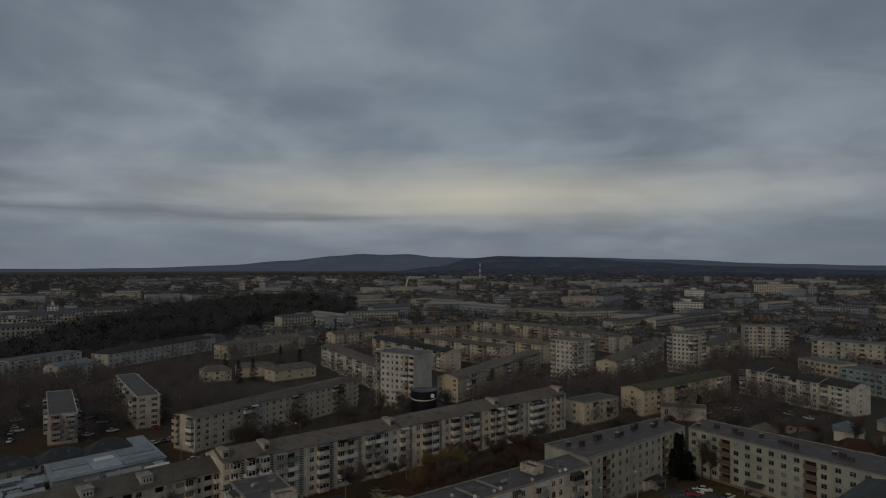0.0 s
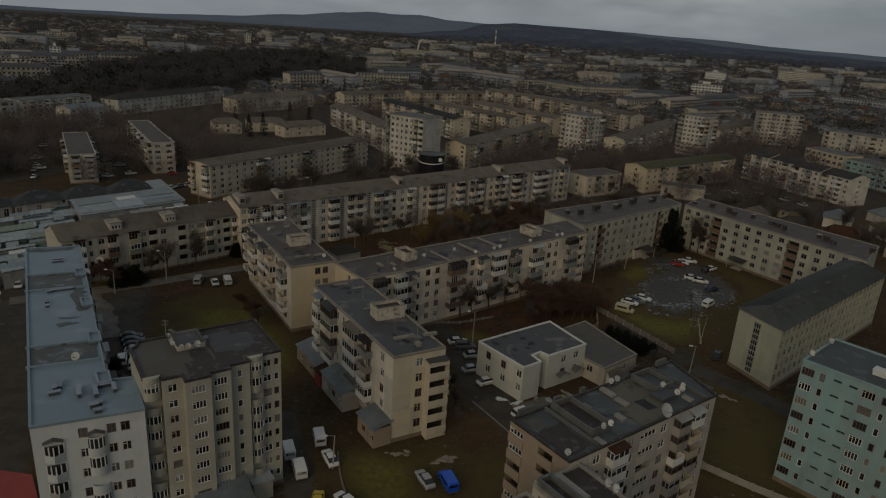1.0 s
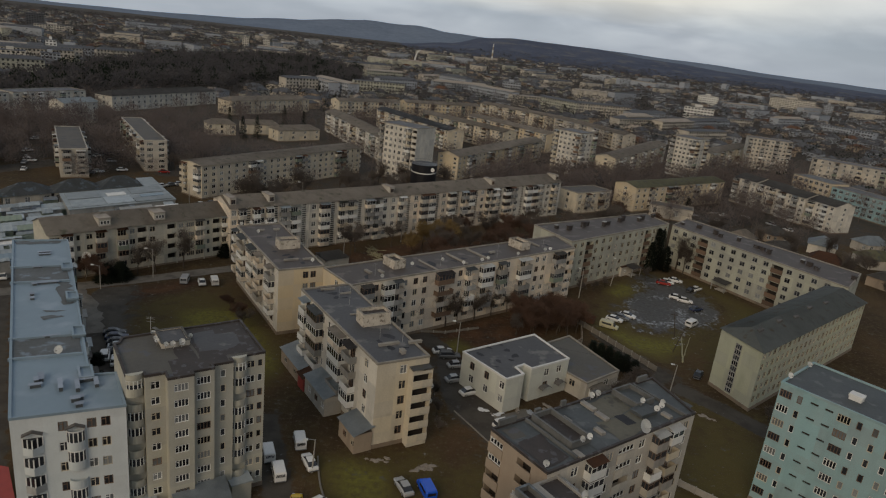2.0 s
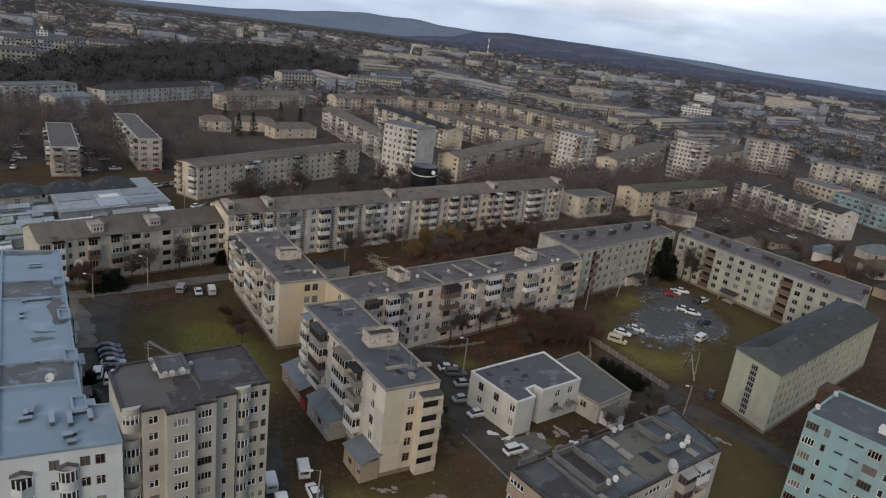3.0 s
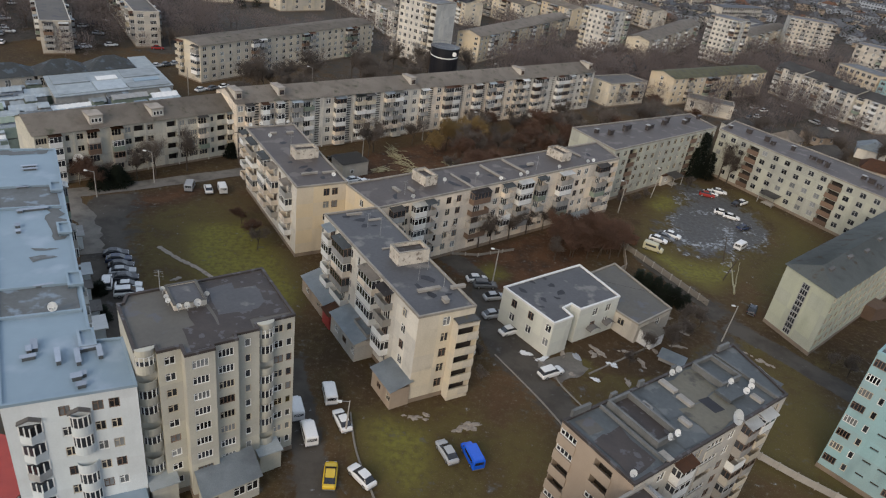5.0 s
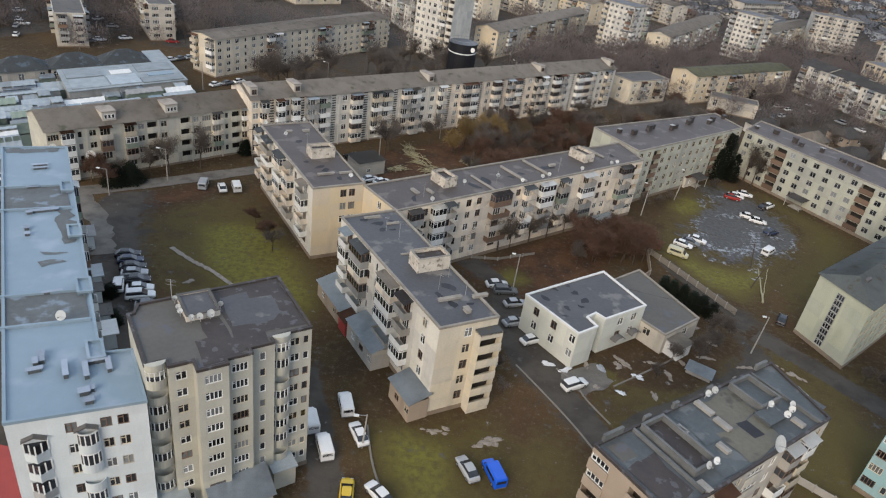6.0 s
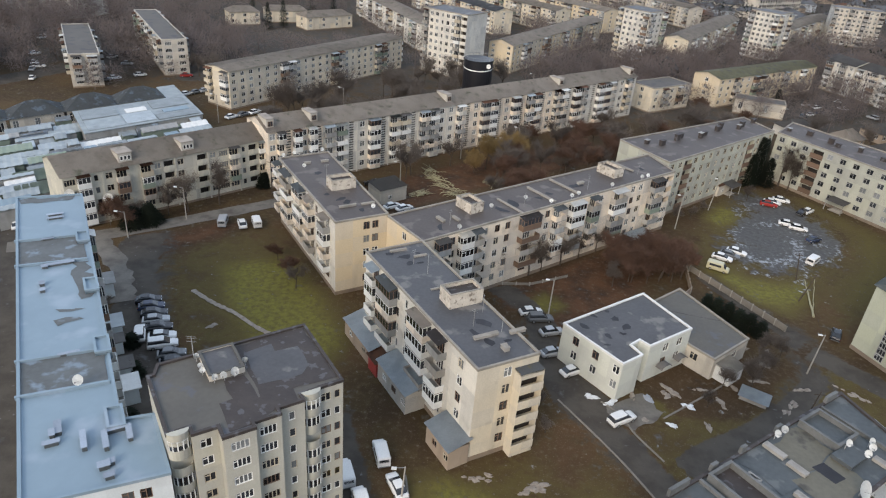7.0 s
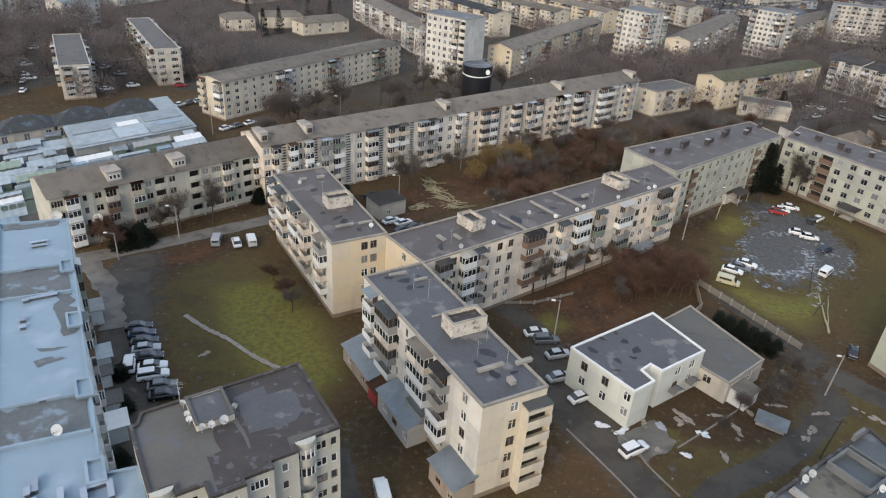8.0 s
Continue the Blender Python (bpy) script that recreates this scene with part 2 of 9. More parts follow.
M["red_sheet"] = material("red_sheet", (0.34, 0.055, 0.045), (0.27, 0.045, 0.04), 0.7, rough=0.55)
M["rust"] = material("rust", (0.14, 0.065, 0.035), (0.09, 0.05, 0.035), 1.2, rough=0.9)
M["glass_dark"] = material("glass_dark", (0.022, 0.025, 0.03), (0.04, 0.043, 0.05), 0.8, rough=0.12, bump=0.0, vary=0.6, spec=0.6)
M["glass_pale"] = material("glass_pale", (0.20, 0.21, 0.21), (0.13, 0.14, 0.15), 0.8, rough=0.15, bump=0.0, vary=0.5, spec=0.6)
# near-black that stands for the shade inside loggias and slits
M["recess_shade"] = material("recess_shade", (0.03, 0.025, 0.022), (0.045, 0.038, 0.032), 1.0, rough=0.95)
M["concrete_road"] = material("concrete_road", (0.17, 0.155, 0.135), (0.12, 0.11, 0.095), 0.2, rough=0.9, fine_scale=2.5, stain=(0.085, 0.075, 0.065), stain_at=0.47, stain_w=0.25)
M["kerb"] = material("kerb", (0.22, 0.20, 0.17), (0.16, 0.145, 0.125), 0.8)


def turf_material(name):
    """Winter soil that turns to grass by the mesh's own turf and lush values, ragged by noise, with leaf litter."""
    mt = bpy.data.materials.new(name)
    mt.use_nodes = True
    nodes, links = mt.node_tree.nodes, mt.node_tree.links
    b = nodes["Principled BSDF"]
    tc = nodes.new("ShaderNodeTexCoord")

    def nz(sc, det, rough=0.55):
        nd = nodes.new("ShaderNodeTexNoise")
        nd.inputs["Scale"].default_value, nd.inputs["Detail"].default_value, nd.inputs["Roughness"].default_value = sc, det, rough
        links.new(tc.outputs["Object"], nd.inputs["Vector"])
        return nd.outputs[0]

    def calc(op, a, c):
        nd = nodes.new("ShaderNodeMath")
        nd.operation = op
        for i, v in enumerate((a, c)):
            if isinstance(v, (int, float)):
                nd.inputs[i].default_value = v
            else:
                links.new(v, nd.inputs[i])
        return nd.outputs[0]

    def ramp(v, lo, hi):
        nd = nodes.new("ShaderNodeMapRange")
        nd.interpolation_type = "SMOOTHSTEP"
        nd.inputs["From Min"].default_value, nd.inputs["From Max"].default_value = lo, hi
        links.new(v, nd.inputs["Value"])
        return nd.outputs[0]

    def mix(f, a, c):
        nd = nodes.new("ShaderNodeMix")
        nd.data_type = "RGBA"
        for so, v in ((nd.inputs[0], f), (nd.inputs[6], a), (nd.inputs[7], c)):
            if isinstance(v, tuple):
                so.default_value = (*v, 1)
            elif isinstance(v, (int, float)):
                so.default_value = v
            else:
                links.new(v, so)
        return nd.outputs[2]

    def layer(nm):
        nd = nodes.new("ShaderNodeAttribute")
        nd.attribute_name = nm
        return nd.outputs["Fac"]

    big, mid, small, tiny = nz(0.045, 4), nz(0.22, 5, 0.6), nz(1.1, 4, 0.6), nz(5.0, 2)
    soil = mix(ramp(big, 0.35, 0.65), (0.080, 0.049, 0.023), (0.047, 0.030, 0.0155))
    soil = mix(ramp(layer("clay"), 0.2, 0.9), soil, mix(ramp(mid, 0.35, 0.65), (0.092, 0.046, 0.023), (0.056, 0.030, 0.017)))
    soil = mix(calc("MULTIPLY", ramp(small, 0.5, 0.72), 0.55), soil, (0.115, 0.086, 0.056))
    soil = mix(calc("MULTIPLY", ramp(mid, 0.56, 0.72), 0.6), soil, (0.026, 0.019, 0.014))
    green = mix(ramp(mid, 0.38, 0.66), (0.090, 0.072, 0.024), (0.070, 0.048, 0.021))
    green = mix(ramp(calc("ADD", layer("lush"), calc("MULTIPLY", calc("SUBTRACT", mid, 0.5), 0.8)), 0.25, 0.8), green, mix(ramp(small, 0.35, 0.65), (0.150, 0.136, 0.030), (0.104, 0.094, 0.026)))
    green = mix(calc("MULTIPLY", ramp(small, 0.52, 0.75), 0.5), green, (0.075, 0.052, 0.03))
    cover = calc("ADD", layer("turf"), calc("ADD", calc("MULTIPLY", calc("SUBTRACT", mid, 0.5), 1.7), calc("MULTIPLY", calc("SUBTRACT", small, 0.5), 0.7)))
    out = mix(ramp(cover, 0.22, 0.78), soil, green)
    out = mix(calc("MULTIPLY", ramp(tiny, 0.6, 0.72), 0.5), out, (0.17, 0.14, 0.105))
    # broken tarmac thinning out into the soil
    worn = calc("ADD", layer("tar"), calc("ADD", calc("MULTIPLY", calc("SUBTRACT", mid, 0.5), 1.0), calc("MULTIPLY", calc("SUBTRACT", small, 0.5), 0.6)))
    out = mix(ramp(worn, 0.35, 0.7), out, mix(ramp(mid, 0.36, 0.66), (0.080, 0.071, 0.060), (0.054, 0.047, 0.040)))
    # wet tarmac with patchy grey ice
    damp = calc("ADD", layer("wet"), calc("ADD", calc("MULTIPLY", calc("SUBTRACT", mid, 0.5), 2.6), calc("MULTIPLY", calc("SUBTRACT", small, 0.5), 1.0)))
    damp = calc("MULTIPLY", ramp(damp, 0.3, 0.75), 0.9)
    out = mix(damp, out, mix(ramp(small, 0.35, 0.65), (0.058, 0.057, 0.057), (0.092, 0.091, 0.090)))
    frost = calc("ADD", layer("ice"), calc("ADD", calc("MULTIPLY", calc("SUBTRACT", small, 0.5), 1.9), calc("MULTIPLY", calc("SUBTRACT", nz(0.55, 4, 0.65), 0.5), 2.0)))
    frost = calc("MULTIPLY", ramp(frost, 0.5, 1.15), 0.9)
    out = mix(frost, out, mix(ramp(tiny, 0.4, 0.6), (0.24, 0.26, 0.285), (0.40, 0.42, 0.44)))
    links.new(out, b.inputs["Base Color"])
    rg = nodes.new("ShaderNodeMapRange")
    rg.inputs["To Min"].default_value, rg.inputs["To Max"].default_value = 0.95, 0.5
    links.new(damp, rg.inputs["Value"])
    links.new(rg.outputs[0], b.inputs["Roughness"])
    b.inputs["Specular IOR Level"].default_value = 0.2
    bp = nodes.new("ShaderNodeBump")
    bp.inputs["Strength"].default_value, bp.inputs["Distance"].default_value = 0.6, 0.15
    links.new(small, bp.inputs["Height"])
    links.new(bp.outputs[0], b.inputs["Normal"])
    return mt


M["turf"] = turf_material("turf")
M["ice"] = material("ice", (0.34, 0.365, 0.40), (0.17, 0.18, 0.195), 0.6, rough=0.35, fine_scale=3, bump=0.1)
M["snow"] = material("snow", (0.66, 0.68, 0.70), (0.45, 0.46, 0.47), 0.8, rough=0.8, fine_scale=4)
M["rubble"] = material("rubble", (0.30, 0.265, 0.225), (0.17, 0.14, 0.115), 1.4, rough=0.95, fine_scale=6, bump=0.5)
M["bark"] = material("bark", (0.075, 0.058, 0.044), (0.05, 0.04, 0.032), 2.0, rough=0.95)


def see_through(mt, share=0.5):
    """Fine twigs pass on about as much light as they throw back."""
    nt = mt.node_tree
    b = nt.nodes["Principled BSDF"]
    col = b.inputs["Base Color"].links[0].from_socket
    tr, mx = nt.nodes.new("ShaderNodeBsdfTranslucent"), nt.nodes.new("ShaderNodeMixShader")
    nt.links.new(col, tr.inputs[0])
    mx.inputs[0].default_value = share
    nt.links.new(b.outputs[0], mx.inputs[1])
    nt.links.new(tr.outputs[0], mx.inputs[2])
    nt.links.new(mx.outputs[0], nt.nodes["Material Output"].inputs[0])


M["twig"] = material("twig", (0.165, 0.137, 0.115), (0.125, 0.103, 0.087), 0.5, rough=0.95, bump=0, vary=0.25)
M["branch_wood"] = material("branch_wood", (0.36, 0.33, 0.20), (0.26, 0.235, 0.15), 0.8, rough=0.9)
# twigs of the distant trees, lightened by haze mixed into their colour
M["twig_far_hazed"] = material("twig_far_hazed", (0.118, 0.107, 0.105), (0.085, 0.077, 0.076), 0.05, rough=0.95, bump=0)
M["twig_mid_hazed"] = material("twig_mid_hazed", (0.2, 0.16, 0.144), (0.155, 0.125, 0.112), 0.05, rough=0.95, bump=0)
M["twig_red"] = material("twig_red", (0.165, 0.098, 0.068), (0.12, 0.074, 0.053), 0.5, rough=0.95, bump=0, vary=0.2)
M["twig_gold"] = material("twig_gold", (0.3, 0.205, 0.085), (0.22, 0.155, 0.07), 0.5, rough=0.95, bump=0, vary=0.2)
M["needle"] = material("needle", (0.020, 0.028, 0.016), (0.013, 0.02, 0.012), 0.8, rough=0.9, bump=0, vary=0.3)
for nm in ("twig", "twig_mid_hazed", "twig_far_hazed", "twig_red", "twig_gold", "needle"):
    see_through(M[nm])
M["felt_tan"] = material("felt_tan", (0.112, 0.104, 0.09), (0.085, 0.08, 0.072), 0.2, rough=0.75, fine_scale=2.0, grain=0.2, stain=(0.10, 0.10, 0.108), stain_at=0.6, stain_w=0.05)
M["tyre"] = material("tyre", (0.02, 0.02, 0.02), None, 2.0, rough=0.8)
M["chrome"] = material("chrome", (0.5, 0.5, 0.5), (0.4, 0.4, 0.4), 2.0, rough=0.35, metal=0.8, bump=0)
M["lamp_red"] = material("lamp_red", (0.30, 0.02, 0.015), None, 2.0, rough=0.3, bump=0)
M["black_wrap"] = material("black_wrap", (0.010, 0.010, 0.013), (0.016, 0.016, 0.02), 0.4, rough=0.4)
# distance haze is put into these blue-grey hill colours
M["hill_hazed"] = material("hill_hazed", (0.185, 0.225, 0.285), (0.15, 0.185, 0.24), 0.004, rough=1.0, bump=0, fine_scale=0.03, spec=0.0)
M["hill_near_hazed"] = material("hill_near_hazed", (0.108, 0.125, 0.17), (0.078, 0.09, 0.125), 0.006, rough=1.0, bump=0, fine_scale=0.05, spec=0.0, stain=(0.14, 0.145, 0.16), stain_at=0.55, stain_w=0.1)
# far town walls and roofs tinted bluish: haze put into the colour
M["far_wall_hazed"] = material("far_wall_hazed", (0.37, 0.40, 0.44), (0.28, 0.305, 0.335), 0.02, rough=0.9, bump=0, fine_scale=0.4, grain=0.2)
M["far_roof_hazed"] = material("far_roof_hazed", (0.1, 0.105, 0.115), (0.072, 0.076, 0.085), 0.02, rough=0.9, bump=0, fine_scale=0.4, grain=0.2)
for nm, c in dict(car_white=(0.70, 0.70, 0.69), car_silver=(0.38, 0.39, 0.40), car_black=(0.015, 0.016, 0.02), car_navy=(0.02, 0.03, 0.065), car_blue=(0.010, 0.10, 0.62),
                  car_red=(0.28, 0.03, 0.025), car_yellow=(0.62, 0.42, 0.03), car_cream=(0.48, 0.45, 0.30), car_grey=(0.13, 0.135, 0.14)).items():
    M[nm] = material(nm, c, tuple(v * 0.92 for v in c), 0.8, rough=0.25, bump=0, spec=0.5)


# ---- building blocks ----
def box(bm, x0, x1, y0, y1, z0, z1, mi=0):
    v = [bm.verts.new(p) for p in ((x0, y0, z0), (x1, y0, z0), (x1, y1, z0), (x0, y1, z0), (x0, y0, z1), (x1, y0, z1), (x1, y1, z1), (x0, y1, z1))]
    for q in ((0, 3, 2, 1), (4, 5, 6, 7), (0, 1, 5, 4), (1, 2, 6, 5), (2, 3, 7, 6), (3, 0, 4, 7)):
        bm.faces.new([v[i] for i in q]).material_index = mi


def prism(bm, poly, z0, z1, mi=0, top=True, bottom=True):
    lo = [bm.verts.new((x, y, z0)) for x, y in poly]
    hi = [bm.verts.new((x, y, z1)) for x, y in poly]
    n = len(poly)
    for i in range(n):
        j = (i + 1) % n
        bm.faces.new((lo[i], lo[j], hi[j], hi[i])).material_index = mi
    if top:
        bm.faces.new(hi).material_index = mi
    if bottom:
        bm.faces.new(lo[::-1]).material_index = mi


def tube(bm, a, b, r0, r1, sides=6, mi=0, caps=True):
    a, b = Vector(a), Vector(b)
    q = (b - a).to_track_quat("Z", "Y")
    ra = [bm.verts.new(a + q @ Vector((r0 * math.cos(t), r0 * math.sin(t), 0))) for t in (2 * math.pi * i / sides for i in range(sides))]
    rb = [bm.verts.new(b + q @ Vector((r1 * math.cos(t), r1 * math.sin(t), 0))) for t in (2 * math.pi * i / sides for i in range(sides))]
    for i in range(sides):
        j = (i + 1) % sides
        bm.faces.new((ra[i], ra[j], rb[j], rb[i])).material_index = mi
    if caps:
        bm.faces.new(ra[::-1]).material_index = mi
        bm.faces.new(rb).material_index = mi


def mesh_of(name, bm, *mats):
    me = bpy.data.meshes.new(name)
    bm.to_mesh(me)
    bm.free()
    for mt in mats:
        me.materials.append(M[mt] if isinstance(mt, str) else mt)
    return me


def put(name, me, parent=None, m=None, label=""):
    """One object on a mesh, under a thing or a part."""
    ob = new(name, me)
    if parent is not None:
        ob.parent = parent
    if m is not None:
        ob.matrix_basis = m
    if label:
        ob["label"] = label
    return ob


def part(name, bm, mat, parent, label="", m=None):
    return put(name, mesh_of(name, bm, *(mat if isinstance(mat, (list, tuple)) else [mat])), parent, m, label)


def thing(name, at, label, category, group="", rz=0.0, kind=""):
    ob = new(name)
    ob.empty_display_size = 0.5
    ob.matrix_basis = pose(*at, 0, 0, rz)
    return tagged(ob, label, category, group, kind)


CACHE = {}


def cached(key, make):
    if key not in CACHE:
        CACHE[key] = make()
    return CACHE[key]


def wall_pose(p, d, z):
    """x along the wall, -y out of it, z up."""
    n = Vector((-d[1], d[0], 0))
    return Matrix(((d[0], n[0], 0, p[0]), (d[1], n[1], 0, p[1]), (0, 0, 1, z), (0, 0, 0, 1)))


def lattice(bm, xs, zs, solid, y0, y1, mi=0):
    """A flat board with openings, as one connected piece: solid(i, j) says which cells are filled."""
    keep = {(i, j) for i in range(len(xs) - 1) for j in range(len(zs) - 1) if solid(i, j)}
    v = {}

    def vt(i, j, k):
        if (i, j, k) not in v:
            v[i, j, k] = bm.verts.new((xs[i], (y0, y1)[k], zs[j]))
        return v[i, j, k]
    for i, j in keep:
        bm.faces.new((vt(i, j, 0), vt(i + 1, j, 0), vt(i + 1, j + 1, 0), vt(i, j + 1, 0))).material_index = mi
        bm.faces.new((vt(i, j + 1, 1), vt(i + 1, j + 1, 1), vt(i + 1, j, 1), vt(i, j, 1))).material_index = mi
        for di, dj, p, q in ((0, -1, (i, j), (i + 1, j)), (1, 0, (i + 1, j), (i + 1, j + 1)), (0, 1, (i + 1, j + 1), (i, j + 1)), (-1, 0, (i, j + 1), (i, j))):
            if (i + di, j + dj) not in keep:
                bm.faces.new((vt(*q, 0), vt(*p, 0), vt(*p, 1), vt(*q, 1))).material_index = mi


def frame_lattice(bm, w, h, lights, t, y0, y1, mi=0):
    xs, solid_cols = [-w / 2], set()
    cell = (w - t * (lights + 1)) / lights
    for i in range(lights):
        solid_cols.add(len(xs) - 1)
        xs.append(xs[-1] + t)
        xs.append(xs[-1] + cell)
    solid_cols.add(len(xs) - 1)
    xs.append(w / 2)
    zs = [0, t, h * 0.68, h * 0.68 + t * 0.8, h - t, h]
    lattice(bm, xs, zs, lambda i, j: i in solid_cols or j in (0, 4) or (j == 2 and i == 1 and lights > 1), y0, y1, mi)


def window_meshes(w, h, lights, frame_mat="paint_white", glass="glass_dark"):
    def make():
        bm = bmesh.new()
        frame_lattice(bm, w, h, lights, 0.085, 0.05, 0.14)
        fr = mesh_of("window", bm, frame_mat)
        bm = bmesh.new()
        box(bm, -w / 2 + 0.03, w / 2 - 0.03, 0.10, 0.12, 0.03, h - 0.03)
        return fr, mesh_of("pane", bm, glass)
    return cached(("win", round(w, 2), round(h, 2), lights, frame_mat, glass), make)


def simple_window(w, h, lights, glass="glass_dark", frame_mat="paint_white"):
    def make():
        bm = bmesh.new()
        frame_lattice(bm, w, h, lights, 0.075, 0.06, 0.14)
        v = [bm.verts.new(p) for p in ((-w / 2, 0.11, 0), (w / 2, 0.11, 0), (w / 2, 0.11, h), (-w / 2, 0.11, h))]
        bm.faces.new(v).material_index = 1
        return mesh_of("window", bm, frame_mat, glass)
    return cached(("swin", round(w, 2), round(h, 2), lights, glass, frame_mat), make)


def joined(name, items, parent):
    """Far pieces too small to pick apart, in one part: pairs of a mesh and its pose."""
    verts, faces, index, mats = [], [], [], []
    for me, m in items:
        n = len(verts)
        verts.extend(m @ v.co for v in me.vertices)
        for f in me.polygons:
            mt = me.materials[f.material_index]
            if mt not in mats:
                mats.append(mt)
            faces.append([n + i for i in f.vertices])
            index.append(mats.index(mt))
    me = bpy.data.meshes.new(name)
    me.from_pydata(verts, [], faces)
    for mt in mats:
        me.materials.append(mt)
    me.polygons.foreach_set("material_index", index)
    return tagged(put(name, me, parent), "", "", "", "stuff")


def balcony(parent, m, w, kind, colour, rnd, top=False, deep=1.15, h=2.6, sink=None, frame_mat=None, hood_mat=None):
    """An open, glazed or boarded balcony in the pose of its wall."""
    def base():
        bm = bmesh.new()
        box(bm, -w / 2, w / 2, -deep, 0, -0.14, 0)
        if kind == "rail":
            n = int(w / 0.24)
            xs = [-w / 2 + k * w / (2 * n + 1) for k in range(2 * n + 2)]
            lattice(bm, xs, [0, 0.08, 0.96, 1.05], lambda i, j: i % 2 == 0 or j != 1, -deep + 0.01, -deep + 0.06, 1)
            for s in (-1, 1):
                box(bm, s * w / 2 - 0.04, s * w / 2 + 0.04, -deep + 0.08, 0, 0.0, 1.05, 1)
        else:
            box(bm, -w / 2, w / 2, -deep, -deep + 0.07, 0, 1.02, 1)
            for s in (-1, 1):
                x = s * (w / 2 - 0.035)
                box(bm, x - 0.035, x + 0.035, -deep + 0.07, 0, 0, 1.02, 1)
        return mesh_of("balcony", bm, "concrete", colour)
    place = (lambda nm, me, par: sink.append((me, m))) if sink is not None else (lambda nm, me, par: put(nm, me, par))
    base_me = cached(("bal", round(w, 2), round(deep, 2), kind == "rail", colour), base)
    ob = sink.append((base_me, m)) if sink is not None else put("balcony", base_me, parent, m)
    if kind == "glazed":
        def glz():
            bm = bmesh.new()
            n = max(2, int(w / 0.75))
            frame_lattice(bm, w, h - 0.2 - 1.02, n, 0.08, -deep - 0.01, -deep + 0.06)
            bmesh.ops.translate(bm, verts=bm.verts[:], vec=(0, 0, 1.02))
            for s in (-1, 1):
                x = s * (w / 2 - 0.03)
                box(bm, x - 0.03, x + 0.03, -deep * 0.5 - 0.04, -deep * 0.5 + 0.04, 1.02, h - 0.27)
                box(bm, x - 0.03, x + 0.03, -deep + 0.07, 0, h - 0.27, h - 0.19)
            return mesh_of("glazing_frame", bm, fm)
        fm = frame_mat or "paint_white" if colour == "paint_white" or frame_mat else rnd.choice(("paint_white", "paint_white", "paint_brown", "paint_grey", "paint_brown"))
        place("glazing_frame", cached(("glz", round(w, 2), round(deep, 2), round(h, 2), fm), glz), ob)

        def gl():
            bm = bmesh.new()
            box(bm, -w / 2 + 0.03, w / 2 - 0.03, -deep + 0.02, -deep + 0.04, 1.05, h - 0.22)
            for s in (-1, 1):
                x = s * (w / 2 - 0.045)
                box(bm, x - 0.01, x + 0.01, -deep + 0.04, -0.01, 1.05, h - 0.22)
            return mesh_of("pane", bm, "glass_dark")
        place("pane", cached(("glzp", round(w, 2), round(deep, 2), round(h, 2)), gl), ob)
    if top and kind != "rail" or kind == "hood":
        def hood():
            bm = bmesh.new()
            v = [bm.verts.new(p) for p in ((-w / 2 - 0.1, 0, h + 0.15), (w / 2 + 0.1, 0, h + 0.15), (w / 2 + 0.1, -deep - 0.2, h - 0.15), (-w / 2 - 0.1, -deep - 0.2, h - 0.15))]
            f = bm.faces.new(v)
            bmesh.ops.solidify(bm, geom=[f], thickness=0.05)
            return mesh_of("canopy", bm, top_mat)
        top_mat = hood_mat or ("sheet_metal", "rust", "slate_dark", "paint_white")[rnd.randrange(4)]
        place("canopy", cached(("hood", round(w, 2), round(deep, 2), round(h, 2), top_mat), hood), ob)
    return ob


BAL_COLOURS = ["concrete", "concrete", "paint_cream", "paint_cream", "paint_grey", "paint_grey", "paint_white", "paint_brown", "paint_green", "paint_white", "plaster_grey"]


STACK = {"G": ("glazed", "paint_white", "paint_white"), "D": ("glazed", "paint_grey", "paint_brown"), "B": ("glazed", "paint_brown", "paint_brown"), "C": ("glazed", "plaster_cream", "paint_white"), "P": ("glazed", "paint_green", "paint_grey"),
         "O": ("open", "concrete", None), "W": ("open", "paint_white", None), "Y": ("open", "plaster_cream", None), "S": ("open", "paint_grey", None), "R": ("rail", "paint_grey", None), "N": ("open", "paint_brown", None)}


